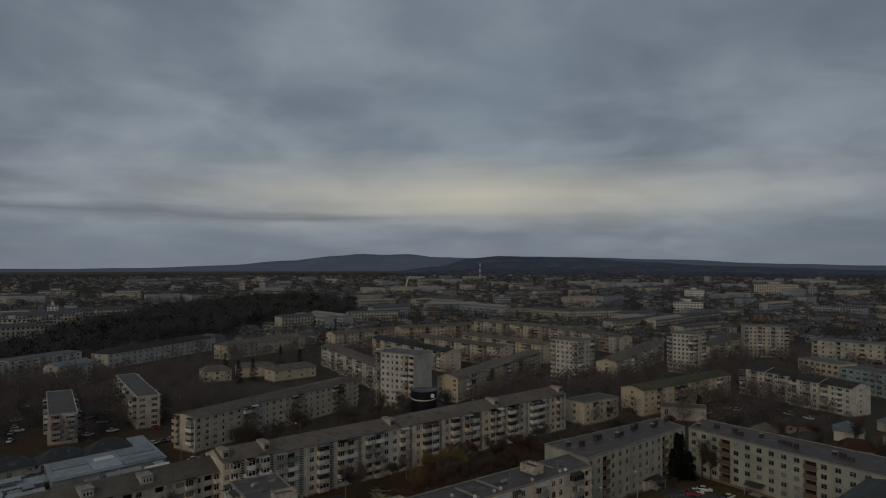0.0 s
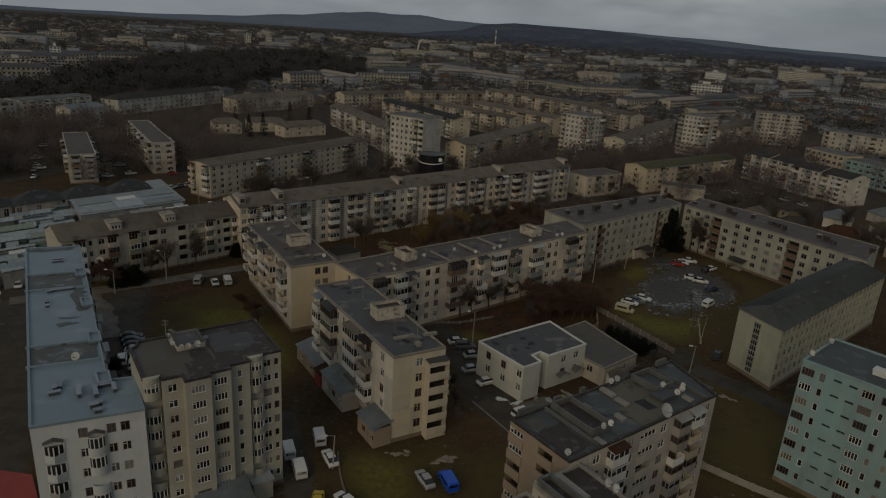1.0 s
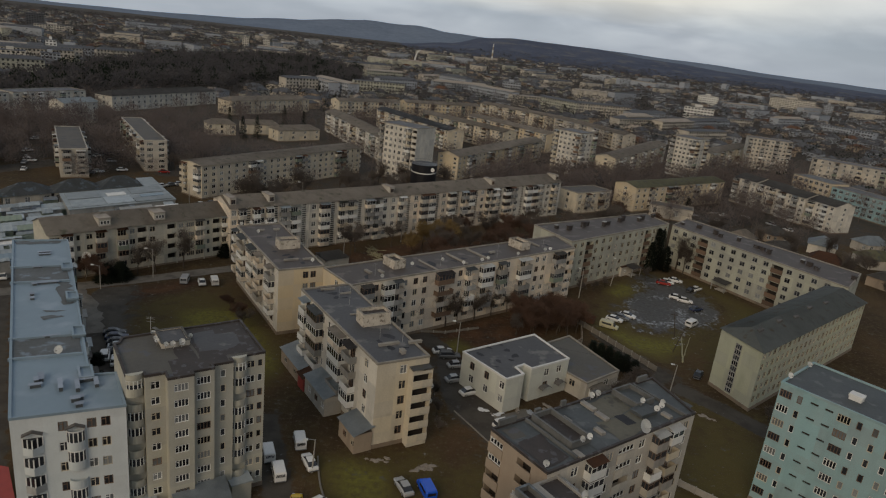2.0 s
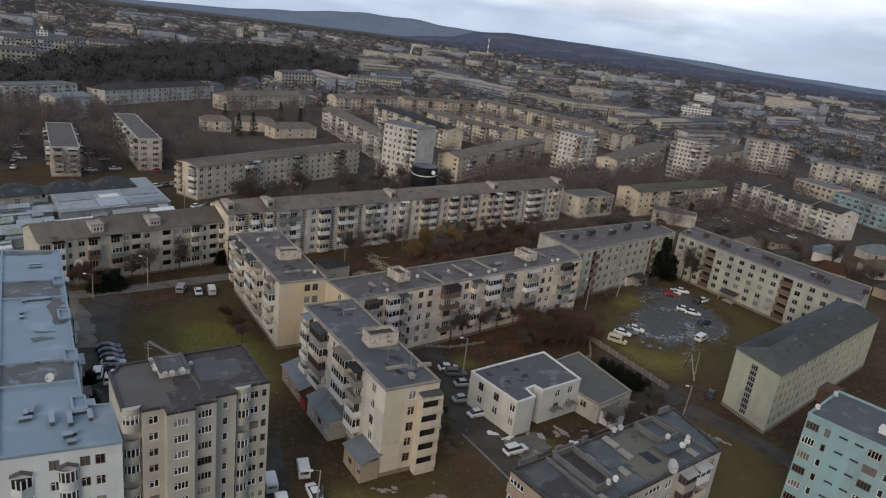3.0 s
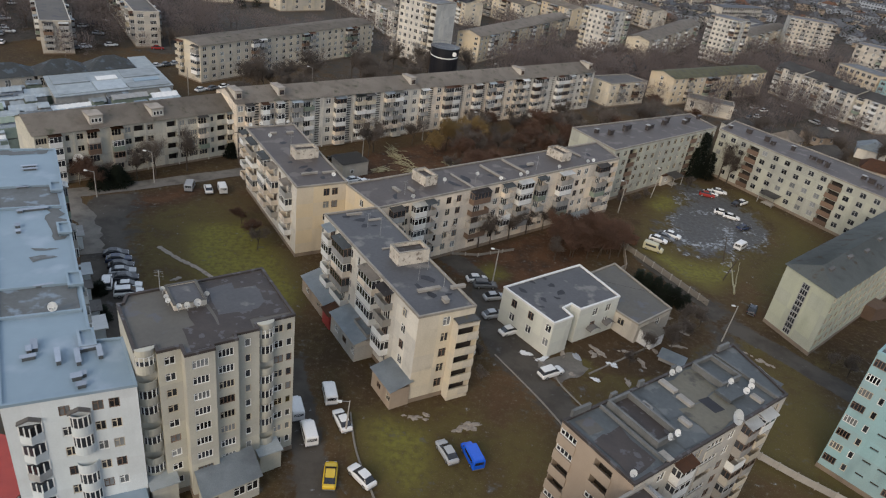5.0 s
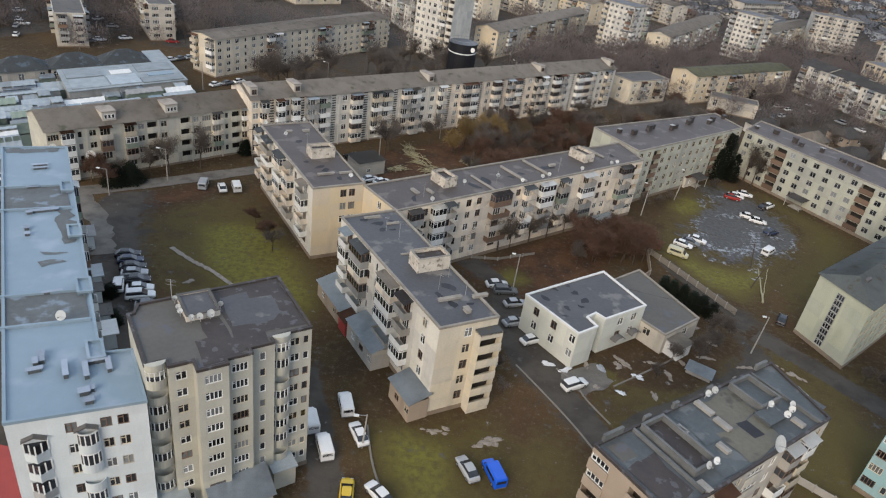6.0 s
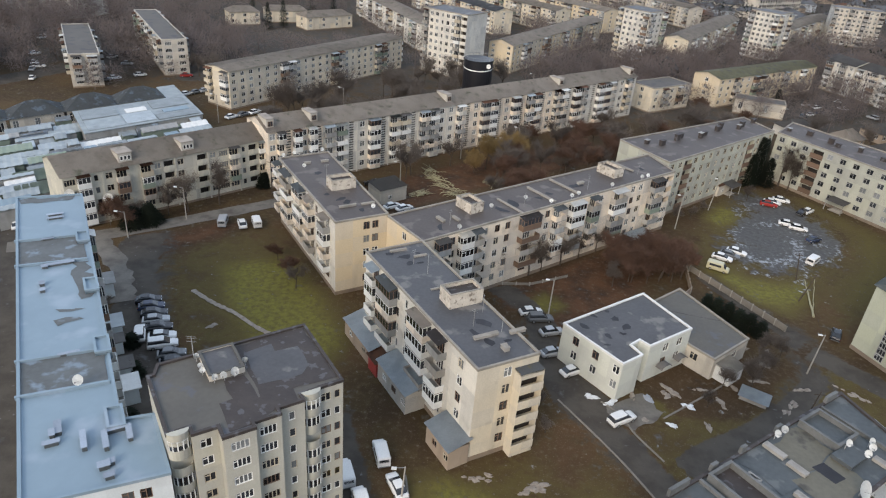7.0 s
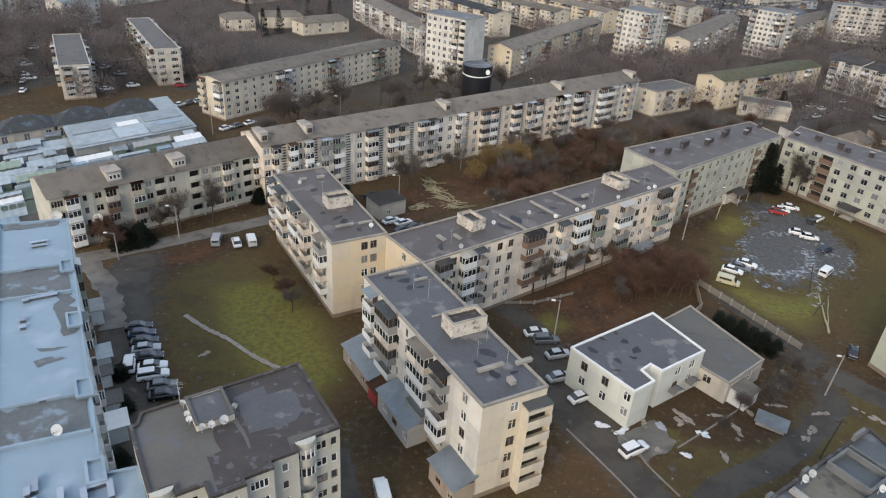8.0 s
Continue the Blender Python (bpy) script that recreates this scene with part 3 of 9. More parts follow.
def facade(parent, p0, p1, z0, z1, storeys, tokens, mat, near=True, base=0.9, seed=1, frac=0.56, glazed=0.45, margin=0.0, deep=1.15, win_w=1.35, pale=0.0, frame_mat="paint_white", ribs=0, stacks=None):
    """One wall from p0 to p1 (left to right from outside) with openings, windows and balconies, by a token a bay:
    w window, W wide, n narrow, b balcony over a door, B boxed bay, V white glazed bay, o loggia, t stair window, s slit, l louvred stair;
    stacks gives the balconies of a bay: width, roof and a letter a storey from the second up (STACK), '.' blank."""
    rnd = random.Random(seed)
    p0, p1 = Vector((*p0, 0)), Vector((*p1, 0))
    length = (p1 - p0).length
    d = (p1 - p0) / length
    sh = (z1 - z0 - base - 0.45) / storeys
    wh = sh * frac
    sizes = {"w": win_w, "W": win_w * 1.55, "n": win_w * 0.62, "b": win_w * 1.5, "B": win_w * 1.5, "V": win_w * 1.75, "o": win_w * 2.5, "t": win_w * 0.8, "s": win_w, "l": win_w * 0.95}
    step = (length - 2 * margin) / len(tokens)
    holes = []
    for c, tk in enumerate(tokens):
        if tk == ".":
            continue
        w = min(sizes[tk], step * 0.94)
        x = margin + (c + 0.5) * step
        for s in range(storeys):
            zb = z0 + base + s * sh
            if tk == "o":
                holes.append((x, w, zb + 0.1, zb + sh * 0.86, tk, s))
            elif tk in "bBV":
                holes.append((x, w, zb + (0.08 if s else sh * 0.32), zb + sh * 0.32 + wh, tk, s))
            elif tk == "s":
                holes.append((x, w, zb + sh * 0.62, zb + sh * 0.62 + 0.34, tk, s))
            elif tk == "l":
                for q in (0.12, 0.37, 0.62, 0.87):
                    holes.append((x, w, zb + sh * q, zb + sh * (q + 0.13), tk, s))
            elif tk == "t":
                if s < storeys - 1:
                    holes.append((x, w, zb + sh * 0.72, zb + sh * 1.25, tk, s))
            else:
                holes.append((x, w, zb + sh * 0.32, zb + sh * 0.32 + wh, tk, s))
    xs = sorted({0.0, length, *(round(h[0] - h[1] / 2, 3) for h in holes), *(round(h[0] + h[1] / 2, 3) for h in holes)})
    zs = sorted({z0, z1, *(round(h[2], 3) for h in holes), *(round(h[3], 3) for h in holes)})
    cut = set()
    xi, zi = {v: i for i, v in enumerate(xs)}, {v: i for i, v in enumerate(zs)}
    for h in holes:
        for a in range(xi[round(h[0] - h[1] / 2, 3)], xi[round(h[0] + h[1] / 2, 3)]):
            for b in range(zi[round(h[2], 3)], zi[round(h[3], 3)]):
                cut.add((a, b))
    bm = bmesh.new()
    vert = {}

    def vt(i, j):
        if (i, j) not in vert:
            vert[i, j] = bm.verts.new((xs[i], 0, zs[j] - z0))
        return vert[i, j]
    for i in range(len(xs) - 1):
        for j in range(len(zs) - 1):
            if (i, j) not in cut:
                bm.faces.new((vt(i, j), vt(i + 1, j), vt(i + 1, j + 1), vt(i, j + 1)))
    for x, w, a, b, tk, s in holes:
        r = 1.1 if tk == "o" else 0.2
        i0, i1, j0, j1 = xi[round(x - w / 2, 3)], xi[round(x + w / 2, 3)], zi[round(a, 3)], zi[round(b, 3)]
        a, b = a - z0, b - z0
        o = [(x - w / 2, a), (x + w / 2, a), (x + w / 2, b), (x - w / 2, b)]
        f = [vt(i0, j0), vt(i1, j0), vt(i1, j1), vt(i0, j1)]
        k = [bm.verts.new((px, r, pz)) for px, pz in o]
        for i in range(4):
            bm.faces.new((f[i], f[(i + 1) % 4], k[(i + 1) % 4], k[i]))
        # loggias, slits and louvres get a back face painted as deep shade
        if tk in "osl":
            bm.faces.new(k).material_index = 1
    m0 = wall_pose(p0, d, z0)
    wall = put("wall", mesh_of("wall", bm, mat, "recess_shade"), parent, m0)
    wins, bals = [], []
    usual = [(rnd.random(), BAL_COLOURS[rnd.randrange(len(BAL_COLOURS))]) for _ in tokens]
    sink = bals if near is False else None
    for x, w, a, b, tk, s in holes:
        at = p0 + d * x
        if tk in "sl":
            continue
        if tk == "o":
            lgm = "paint_brown" if mat == "plaster_sand" else mat

            def lg():
                g = bmesh.new()
                box(g, -w / 2 - 0.12, w / 2 + 0.12, -0.12, -0.02, -0.25, 0.95)
                return mesh_of("loggia_parapet", g, lgm)
            lg_me = cached(("lg", round(w, 2), lgm), lg)
            if near is False:
                bals.append((lg_me, wall_pose(at, d, a)))
            else:
                put("loggia_parapet", lg_me, parent, wall_pose(at, d, a))
            if near is True and rnd.random() < glazed:
                fr, pn = window_meshes(w, b - a - 0.95, 4)
                ob = put("window", fr, parent, wall_pose(at, d, a + 0.95))
                put("pane", pn, ob)
            continue
        glass = "glass_pale" if rnd.random() < 0.27 else "glass_dark"
        lights = {"w": 2, "W": 4, "n": 1, "b": 3, "B": 3, "V": 3, "t": 2}[tk]
        if tk in "bB" and s > 0 or tk in "BV":
            roll, col = rnd.random(), BAL_COLOURS[rnd.randrange(len(BAL_COLOURS))]
            if rnd.random() < 0.55:
                roll, col = usual[min(len(tokens) - 1, int((x - margin) / step))]
            kind = "glazed" if roll < glazed else ("rail" if roll > 0.88 else ("hood" if roll > 0.8 else "open"))
            if tk == "V":
                roll, col = 0.0, "paint_white"
                kind = "glazed"
            if rnd.random() < pale:
                col = rnd.choice(("plaster_cream", "plaster_pale", "paint_white", "plaster_cream"))
            if near is not True and kind == "rail":
                kind = "open"
            wide, fm, hm = min(w * 1.35, step * 0.97), None, None
            bay = min(len(tokens) - 1, int((x - margin) / step))
            if stacks and bay in stacks:
                wide, hm, letters = stacks[bay]
                if s < 1 or letters[s - 1] == "-":
                    kind = None
                else:
                    kind, col, fm = STACK[letters[s - 1]]
            if kind:
                balcony(parent, wall_pose(at, d, z0 + base + s * sh + 0.02), wide, kind, col, rnd, s == storeys - 1, deep, sh, sink, fm, hm)
            if kind == "glazed":
                continue
        if near is True:
            fr, pn = window_meshes(w, b - a, lights, "paint_white" if rnd.random() < 0.45 else rnd.choice(("paint_brown", "paint_cream")), glass)
            ob = put("window", fr, parent, wall_pose(at, d, a))
            put("pane", pn, ob)
        elif near == "sep":
            put("window", simple_window(w, b - a, lights, glass, frame_mat), parent, wall_pose(at, d, a))
        else:
            wins.append((simple_window(w, b - a, lights, glass, frame_mat), wall_pose(at, d, a)))
    if ribs:
        for c in range(ribs, len(tokens), ribs):
            def rib():
                g = bmesh.new()
                box(g, -0.16, 0.16, -0.14, 0.0, 0, z1 - z0 - 0.1)
                return mesh_of("pilaster", g, mat)
            at = p0 + d * (margin + c * step)
            put("pilaster", cached(("rib", round(z1 - z0, 2), mat), rib), parent, wall_pose(at, d, z0))
    if wins:
        joined("window_band", wins, parent)
    if bals:
        joined("balcony_band", bals, parent)
    return wall


def inset(poly, t):
    """A polygon moved inwards by t (counter-clockwise corners)."""
    out, n = [], len(poly)
    for i in range(n):
        a, b, c = (Vector(poly[(i + k) % n]) for k in (-1, 0, 1))
        d1, d2 = (b - a).normalized(), (c - b).normalized()
        n1, n2 = Vector((-d1.y, d1.x)), Vector((-d2.y, d2.x))
        k = (n1 + n2) / max(0.3, 1 + n1.dot(n2))
        out.append(tuple(b + k * t))
    return out


def flat_roof(parent, poly, z, mat, cop="coping", rise=0.2, thick=0.24):
    inner = inset(poly, thick)
    bm = bmesh.new()
    prism(bm, inset(poly, thick * 0.5), z - 0.45, z - 0.04)
    part("roof", bm, mat, parent)
    outer = inset(poly, -0.06)
    for i in range(len(poly)):
        j = (i + 1) % len(poly)
        bm = bmesh.new()
        prism(bm, [outer[i], outer[j], inner[j], inner[i]], z - 0.12, z + rise)
        part("parapet", bm, cop, parent)


def gable_roof(parent, q, z, rise, mat, over=0.45, hip=0.0, gable_mat="plaster_beige"):
    """A pitched roof over the corners q = front left, front right, back right, back left."""
    fl, fr, br, bl = (Vector((*p, z)) for p in q)
    d = (fr - fl).normalized()
    dep = ((bl - fl) + (br - fr)) / 2
    u = dep.normalized()
    a, b = (fl + bl) / 2 + Vector((0, 0, rise)), (fr + br) / 2 + Vector((0, 0, rise))
    drop = Vector((0, 0, rise * over / (dep.length / 2)))
    ra, rb = a + d * hip - d * (over if not hip else 0), b - d * hip + d * (over if not hip else 0)
    e = [fl - u * over - d * over - drop, fr - u * over + d * over - drop, br + u * over + d * over - drop, bl + u * over - d * over - drop]
    for quad in ([e[0], e[1], rb, ra], [e[2], e[3], ra, rb]):
        bm = bmesh.new()
        vs = [bm.verts.new(p) for p in quad]
        f = bm.faces.new(vs)
        bmesh.ops.solidify(bm, geom=[f], thickness=-0.12)
        part("roof", bm, mat, parent)
    if hip:
        for tri in ([e[3], e[0], ra], [e[1], e[2], rb]):
            bm = bmesh.new()
            f = bm.faces.new([bm.verts.new(p) for p in tri])
            bmesh.ops.solidify(bm, geom=[f], thickness=-0.12)
            part("roof", bm, mat, parent)
    else:
        for p, k, r in ((fl, bl, a), (fr, br, b)):
            bm = bmesh.new()
            bm.faces.new([bm.verts.new(v) for v in (p, k, r)])
            part("gable", bm, gable_mat, parent)
    return ra, rb


FOOT = []


def block(name, poly, z, storeys, tokens, mat, label, near=True, roof="felt_grey", pitched=0.0, hip=0.0, seed=1, base=0.9, category="apartment building", group="", plinth=True, cop="coping", stacks=None, **kw):
    """A house over the corners poly (counter-clockwise); tokens names the bays of each wall, stacks the balconies of some."""
    ob = thing(name, (0, 0, 0), label, category, group)
    FOOT.append(inset(poly, -2.2))
    for i, tk in enumerate(tokens):
        j = (i + 1) % len(poly)
        facade(ob, poly[i], poly[j], 0, z, storeys, tk, mat if isinstance(mat, str) else mat[i], near, base, seed * 31 + i, stacks=(stacks or {}).get(i), **kw)
    if plinth:
        o = inset(poly, -0.08)
        bm = bmesh.new()
        prism(bm, o, 0, base * 0.75, top=True)
        part("plinth", bm, "plinth", ob)
    if pitched:
        gable_roof(ob, poly, z, pitched, roof, hip=hip, gable_mat=mat if isinstance(mat, str) else mat[0])
        bm = bmesh.new()
        prism(bm, inset(poly, 0.05), z - 0.3, z - 0.1)
        part("ceiling_slab", bm, "concrete", ob)
    else:
        flat_roof(ob, poly, z, roof, cop)
    return ob


def roof_box(name, poly, z0, z1, mat, label, category, pit=True, group="stair heads on the roofs", top="felt_dark", rim="coping"):
    """A stair head or vent house: walls with an open, sunken top."""
    ob = thing(name, (0, 0, 0), label, category, group)
    bm = bmesh.new()
    prism(bm, poly, z0, z1 - (0.35 if pit else 0.1))
    part("wall", bm, mat, ob)
    outer, inner = inset(poly, -0.08), inset(poly, 0.28)
    for i in range(len(poly)):
        j = (i + 1) % len(poly)
        bm = bmesh.new()
        prism(bm, [outer[i], outer[j], inner[j], inner[i]], z1 - 0.36, z1)
        part("coping", bm, rim, ob)
    bm = bmesh.new()
    prism(bm, inner, z1 - 0.34, z1 - 0.22 if pit else z1 - 0.02)
    part("roof", bm, top, ob)
    return ob


def pit_house(poly, z0, z1, depth, mat, label, group="stair heads on the roofs", top="felt_dark", rim="concrete"):
    """A stair head with thin walls standing round a sunken dark top."""
    ob = thing("stair_head", (0, 0, 0), label, "stair head", group)
    inner = inset(poly, 0.22)
    for i in range(len(poly)):
        j = (i + 1) % len(poly)
        bm = bmesh.new()
        prism(bm, [poly[i], poly[j], inner[j], inner[i]], z0, z1)
        part("wall", bm, mat, ob)
        bm = bmesh.new()
        o, k = inset(poly, -0.03), inset(poly, 0.25)
        prism(bm, [o[i], o[j], k[j], k[i]], z1, z1 + 0.07)
        part("coping", bm, rim, ob)
    bm = bmesh.new()
    prism(bm, inner, z0, z1 - depth)
    part("roof", bm, top, ob)
    return ob


# ---- ground, roads, lawns ----
def patch(name, pts, z, mat, label="", category="", kind="structure", jitter=0.5, seed=1, step=2.0, thick=0.0, group=""):
    rnd = random.Random(seed)
    out = []
    for i, a in enumerate(pts):
        a, b = Vector(a), Vector(pts[(i + 1) % len(pts)])
        n = max(1, int((b - a).length / step))
        for k in range(n):
            p = a.lerp(b, k / n)
            out.append((p.x + rnd.uniform(-jitter, jitter), p.y + rnd.uniform(-jitter, jitter)))
    bm = bmesh.new()
    if thick:
        prism(bm, out, z - thick, z)
    else:
        bm.faces.new([bm.verts.new((x, y, z)) for x, y in out])
    bmesh.ops.recalc_face_normals(bm, faces=bm.faces)
    if not thick:
        for f in bm.faces:
            if f.normal.z < 0:
                f.normal_flip()
    ob = put(name, mesh_of(name, bm, mat))
    return tagged(ob, label, category, group, kind)


def strip(name, line, width, z, mat, label="", category="", kind="structure", thick=0.0, jitter=0.0, seed=1):
    """A band along a line of points."""
    rnd = random.Random(seed)
    left, right = [], []
    for i, p in enumerate(line):
        a, b = Vector(line[max(0, i - 1)]), Vector(line[min(len(line) - 1, i + 1)])
        d = (b - a).normalized()
        n = Vector((-d.y, d.x)) * width / 2
        j = rnd.uniform(-jitter, jitter)
        left.append(tuple(Vector(p) + n * (1 + j)))
        right.append(tuple(Vector(p) - n * (1 + j)))
    bm = bmesh.new()
    for i in range(len(line) - 1):
        if thick:
            prism(bm, [right[i], right[i + 1], left[i + 1], left[i]], z - thick, z)
        else:
            bm.faces.new([bm.verts.new((*q, z)) for q in (right[i], right[i + 1], left[i + 1], left[i])])
    ob = put(name, mesh_of(name, bm, mat))
    return tagged(ob, label, category, "", kind)


def road_area(name, poly, z, label, category, step=0.8):
    """Worn tarmac that thins out into the soil at its edges."""
    xs, ys = [p[0] for p in poly], [p[1] for p in poly]
    gxs = np.arange(min(xs) - 2, max(xs) + 2 + step, step)
    gys = np.arange(min(ys) - 2, max(ys) + 2 + step, step)
    px, py = (v.ravel() for v in np.meshgrid(gxs, gys))
    dp = depth_in(px, py, poly)
    lay = ground_layers(px, py)
    lay["tar"] = np.maximum(lay["tar"], 1.15 * smooth((dp + 1.2) / 1.8))
    n = len(gxs)
    me = bpy.data.meshes.new(name)
    near_in = dp > -1.9
    me.from_pydata([(x, y, z) for x, y in zip(px.tolist(), py.tolist())], [], [(k, k + 1, k + n + 1, k + n) for j in range(len(gys) - 1) for k in range(j * n, j * n + n - 1) if near_in[k] or near_in[k + n + 1]])
    for nm, v in lay.items():
        me.attributes.new(nm, "FLOAT", "POINT").data.foreach_set("value", v.astype(np.float32))
    me.materials.append(M["turf"])
    bm = bmesh.new()
    bm.from_mesh(me)
    bmesh.ops.delete(bm, geom=[v for v in bm.verts if not v.link_faces], context="VERTS")
    bm.to_mesh(me)
    bm.free()
    return tagged(put(name, me), label, category, "", "structure")


def ribbon(line, width):
    """The outline of a band along a line."""
    left, right = [], []
    for i, p in enumerate(line):
        a, b = Vector(line[max(0, i - 1)]), Vector(line[min(len(line) - 1, i + 1)])
        d = (b - a).normalized()
        n = Vector((-d.y, d.x)) * width / 2
        left.append(tuple(Vector(p) + n))
        right.append(tuple(Vector(p) - n))
    return right + left[::-1]


def bend(pts, n=6):
    """A smooth line through points."""
    out = []
    v = [Vector(p) for p in pts]
    for i in range(len(v) - 1):
        a, b, c, d = v[max(0, i - 1)], v[i], v[i + 1], v[min(len(v) - 1, i + 2)]
        for k in range(n):
            t = k / n
            out.append(tuple(0.5 * ((2 * b) + (c - a) * t + (2 * a - 5 * b + 4 * c - d) * t * t + (3 * b - a - 3 * c + d) * t ** 3)))
    return out + [pts[-1]]


# grass and bare earth: outline, how grassy, how lush, how clayey
PLOTS = [
    ([(-58, 96), (-40, 82), (-22, 84), (-18, 108), (-40, 136), (-62, 128)], 0.5, 0.05, 0.1),
    ([(-3, 62), (8, 56), (22, 68), (16, 80), (4, 80)], 0.62, 0.3, 0.2),
    ([(62, 66), (72, 80), (60, 96), (48, 84), (44, 74)], 0.85, 0.35, 0),
    ([(-50, 112), (-43, 99), (-36, 92), (-26, 92), (-20, 98), (-21, 106), (-27, 113), (-37, 126), (-44, 131), (-54, 128)], 0.75, 0.15, 0),
    ([(-46, 120), (-41, 108), (-33, 97), (-22, 92), (-19, 99), (-25, 112), (-35, 125)], 1.0, 0.8, 0),
    ([(-58, 120), (-50, 128), (-45, 137), (-52, 136), (-60, 129)], 0.1, 0, 0.8),
    ([(-37, 90), (-30, 84), (-22, 85), (-24, 91), (-32, 96)], 0.25, 0.1, 0.7),
    ([(-8, 75), (-5.5, 66), (0, 58), (10, 60), (18, 70), (14, 78), (5, 77), (-2, 75)], 0.75, 0.15, 0),
    ([(-7, 73), (-4.5, 66), (1, 61), (4, 66), (2.5, 73), (-3, 75)], 1.0, 0.8, 0),
    ([(12, 75), (17, 79), (18, 87), (12.6, 89), (9.5, 84), (9, 78)], 0.25, 0.05, 0.45),
    ([(25, 76), (34, 81), (45, 92), (49, 99), (44, 104), (36, 97), (28, 89), (23.5, 84)], 0.7, 0.12, 0.1),
    ([(25, 93), (33, 100), (36, 97), (30, 90), (26.5, 89)], 1.0, 0.9, 0),
    ([(45, 136), (52, 121), (57, 118), (64, 124), (78, 143), (84, 160), (77, 176), (70, 181), (60, 170), (50, 151)], 0.75, 0.15, 0),
    ([(46, 134), (51, 124), (57, 119.5), (63, 125), (66, 132), (60, 131), (54, 132), (49, 139)], 1.0, 0.8, 0),
    ([(66, 118), (80, 128), (93, 145), (96, 154), (84, 177), (80, 176), (86, 158), (80, 143), (70, 131)], 0.85, 0.4, 0),
    ([(56, 155), (62, 158), (64, 166), (59, 167), (53, 159)], 1.0, 0.8, 0),
    ([(44, 84), (52, 92), (62, 90), (72, 100), (66, 100), (58, 107), (52, 100), (44, 92)], 0.75, 0.15, 0),
    ([(4, 118), (9, 122), (22, 134), (34, 142), (42, 146), (40, 138), (30, 122), (26, 114), (14, 108), (6, 113)], 0.05, 0, 1.0),
    ([(-20, 145), (-5, 160), (20, 180), (40, 196), (46, 206), (30, 206), (0, 184), (-28, 158)], 0.05, 0, 1.0),
    ([(8, 112.5), (13, 112), (17, 116), (13, 120), (9, 117)], 1.0, 0.8, 0),
    ([(28.5, 98), (27.5, 93), (32, 90.8), (38, 91.5), (43, 95), (46, 101), (42, 106), (34, 103)], -0.7, 0, 0.3),
]


def depth_in(px, py, poly):
    """How far points lie inside a polygon (negative outside)."""
    best, inside = np.full(px.shape, 1e9), np.zeros(px.shape, bool)
    for (x0, y0), (x1, y1) in zip(poly, poly[1:] + poly[:1]):
        ex, ey = x1 - x0, y1 - y0
        t = np.clip(((px - x0) * ex + (py - y0) * ey) / (ex * ex + ey * ey), 0, 1)
        best = np.minimum(best, np.hypot(px - x0 - t * ex, py - y0 - t * ey))
        if y0 != y1:
            inside ^= ((y0 > py) != (y1 > py)) & (px < ex * (py - y0) / ey + x0)
    return np.where(inside, best, -best)


def steps(lo, hi, gap, reach):
    mid = [lo + gap * i for i in range(int((hi - lo) / gap) + 1)]
    out, g = [mid[-1]], gap
    while out[-1] < reach:
        g *= 1.35
        out.append(min(reach, out[-1] + g))
    inn, g = [mid[0]], gap
    while inn[-1] > -reach:
        g *= 1.35
        inn.append(max(-reach, inn[-1] - g))
    return inn[:0:-1] + mid + out[1:]


TARMAC = ([(49, 141), (56, 133), (64, 131), (73, 138), (80, 148), (83, 160), (80, 172), (72, 181), (62, 176), (60, 160), (52, 150)], [(-20, 86), (-15, 86), (-10, 70), (-1, 48), (-8, 42), (-15, 62)],
          [(2, 121), (8, 123), (15, 110), (14, 100), (20, 92), (30, 71), (25, 66), (12, 87), (8, 100)], [(-66, 130), (-57, 132), (-44, 98), (-36, 76), (-46, 76), (-60, 108)], [(40, 92), (50, 104), (50, 118), (58, 118), (62, 104), (52, 94), (45, 88)])
YARD = [(52, 141), (57, 136.5), (63, 136), (70, 138), (78, 143), (82, 152), (82, 163), (78, 172), (70, 178), (65, 176), (66, 168), (60, 158), (55, 150)]
# trails of ice: points along a line, with how wide and how thick
ICE = [([(57.5, 141), (60, 139.5), (64, 140), (68, 143), (70.5, 147), (71, 151)], 1.5, 0.75), ([(70.7, 145), (68.5, 139), (66, 134), (63.5, 129)], 1.2, 0.6), ([(66, 158), (70, 160), (74, 158), (76, 154)], 1.6, 0.6), ([(71, 149), (75, 150.5), (79, 149)], 1.3, 0.6), ([(58, 146), (57, 151), (60, 155)], 1.2, 0.55), ([(63, 163), (66, 168), (70, 171)], 1.6, 0.5), ([(54, 137.5), (57, 134.5), (60, 133)], 0.9, 0.55), ([(73, 141), (77, 144), (80, 149)], 1.2, 0.5)]


def smooth(v):
    v = np.clip(v, 0, 1)
    return v * v * (3 - 2 * v)


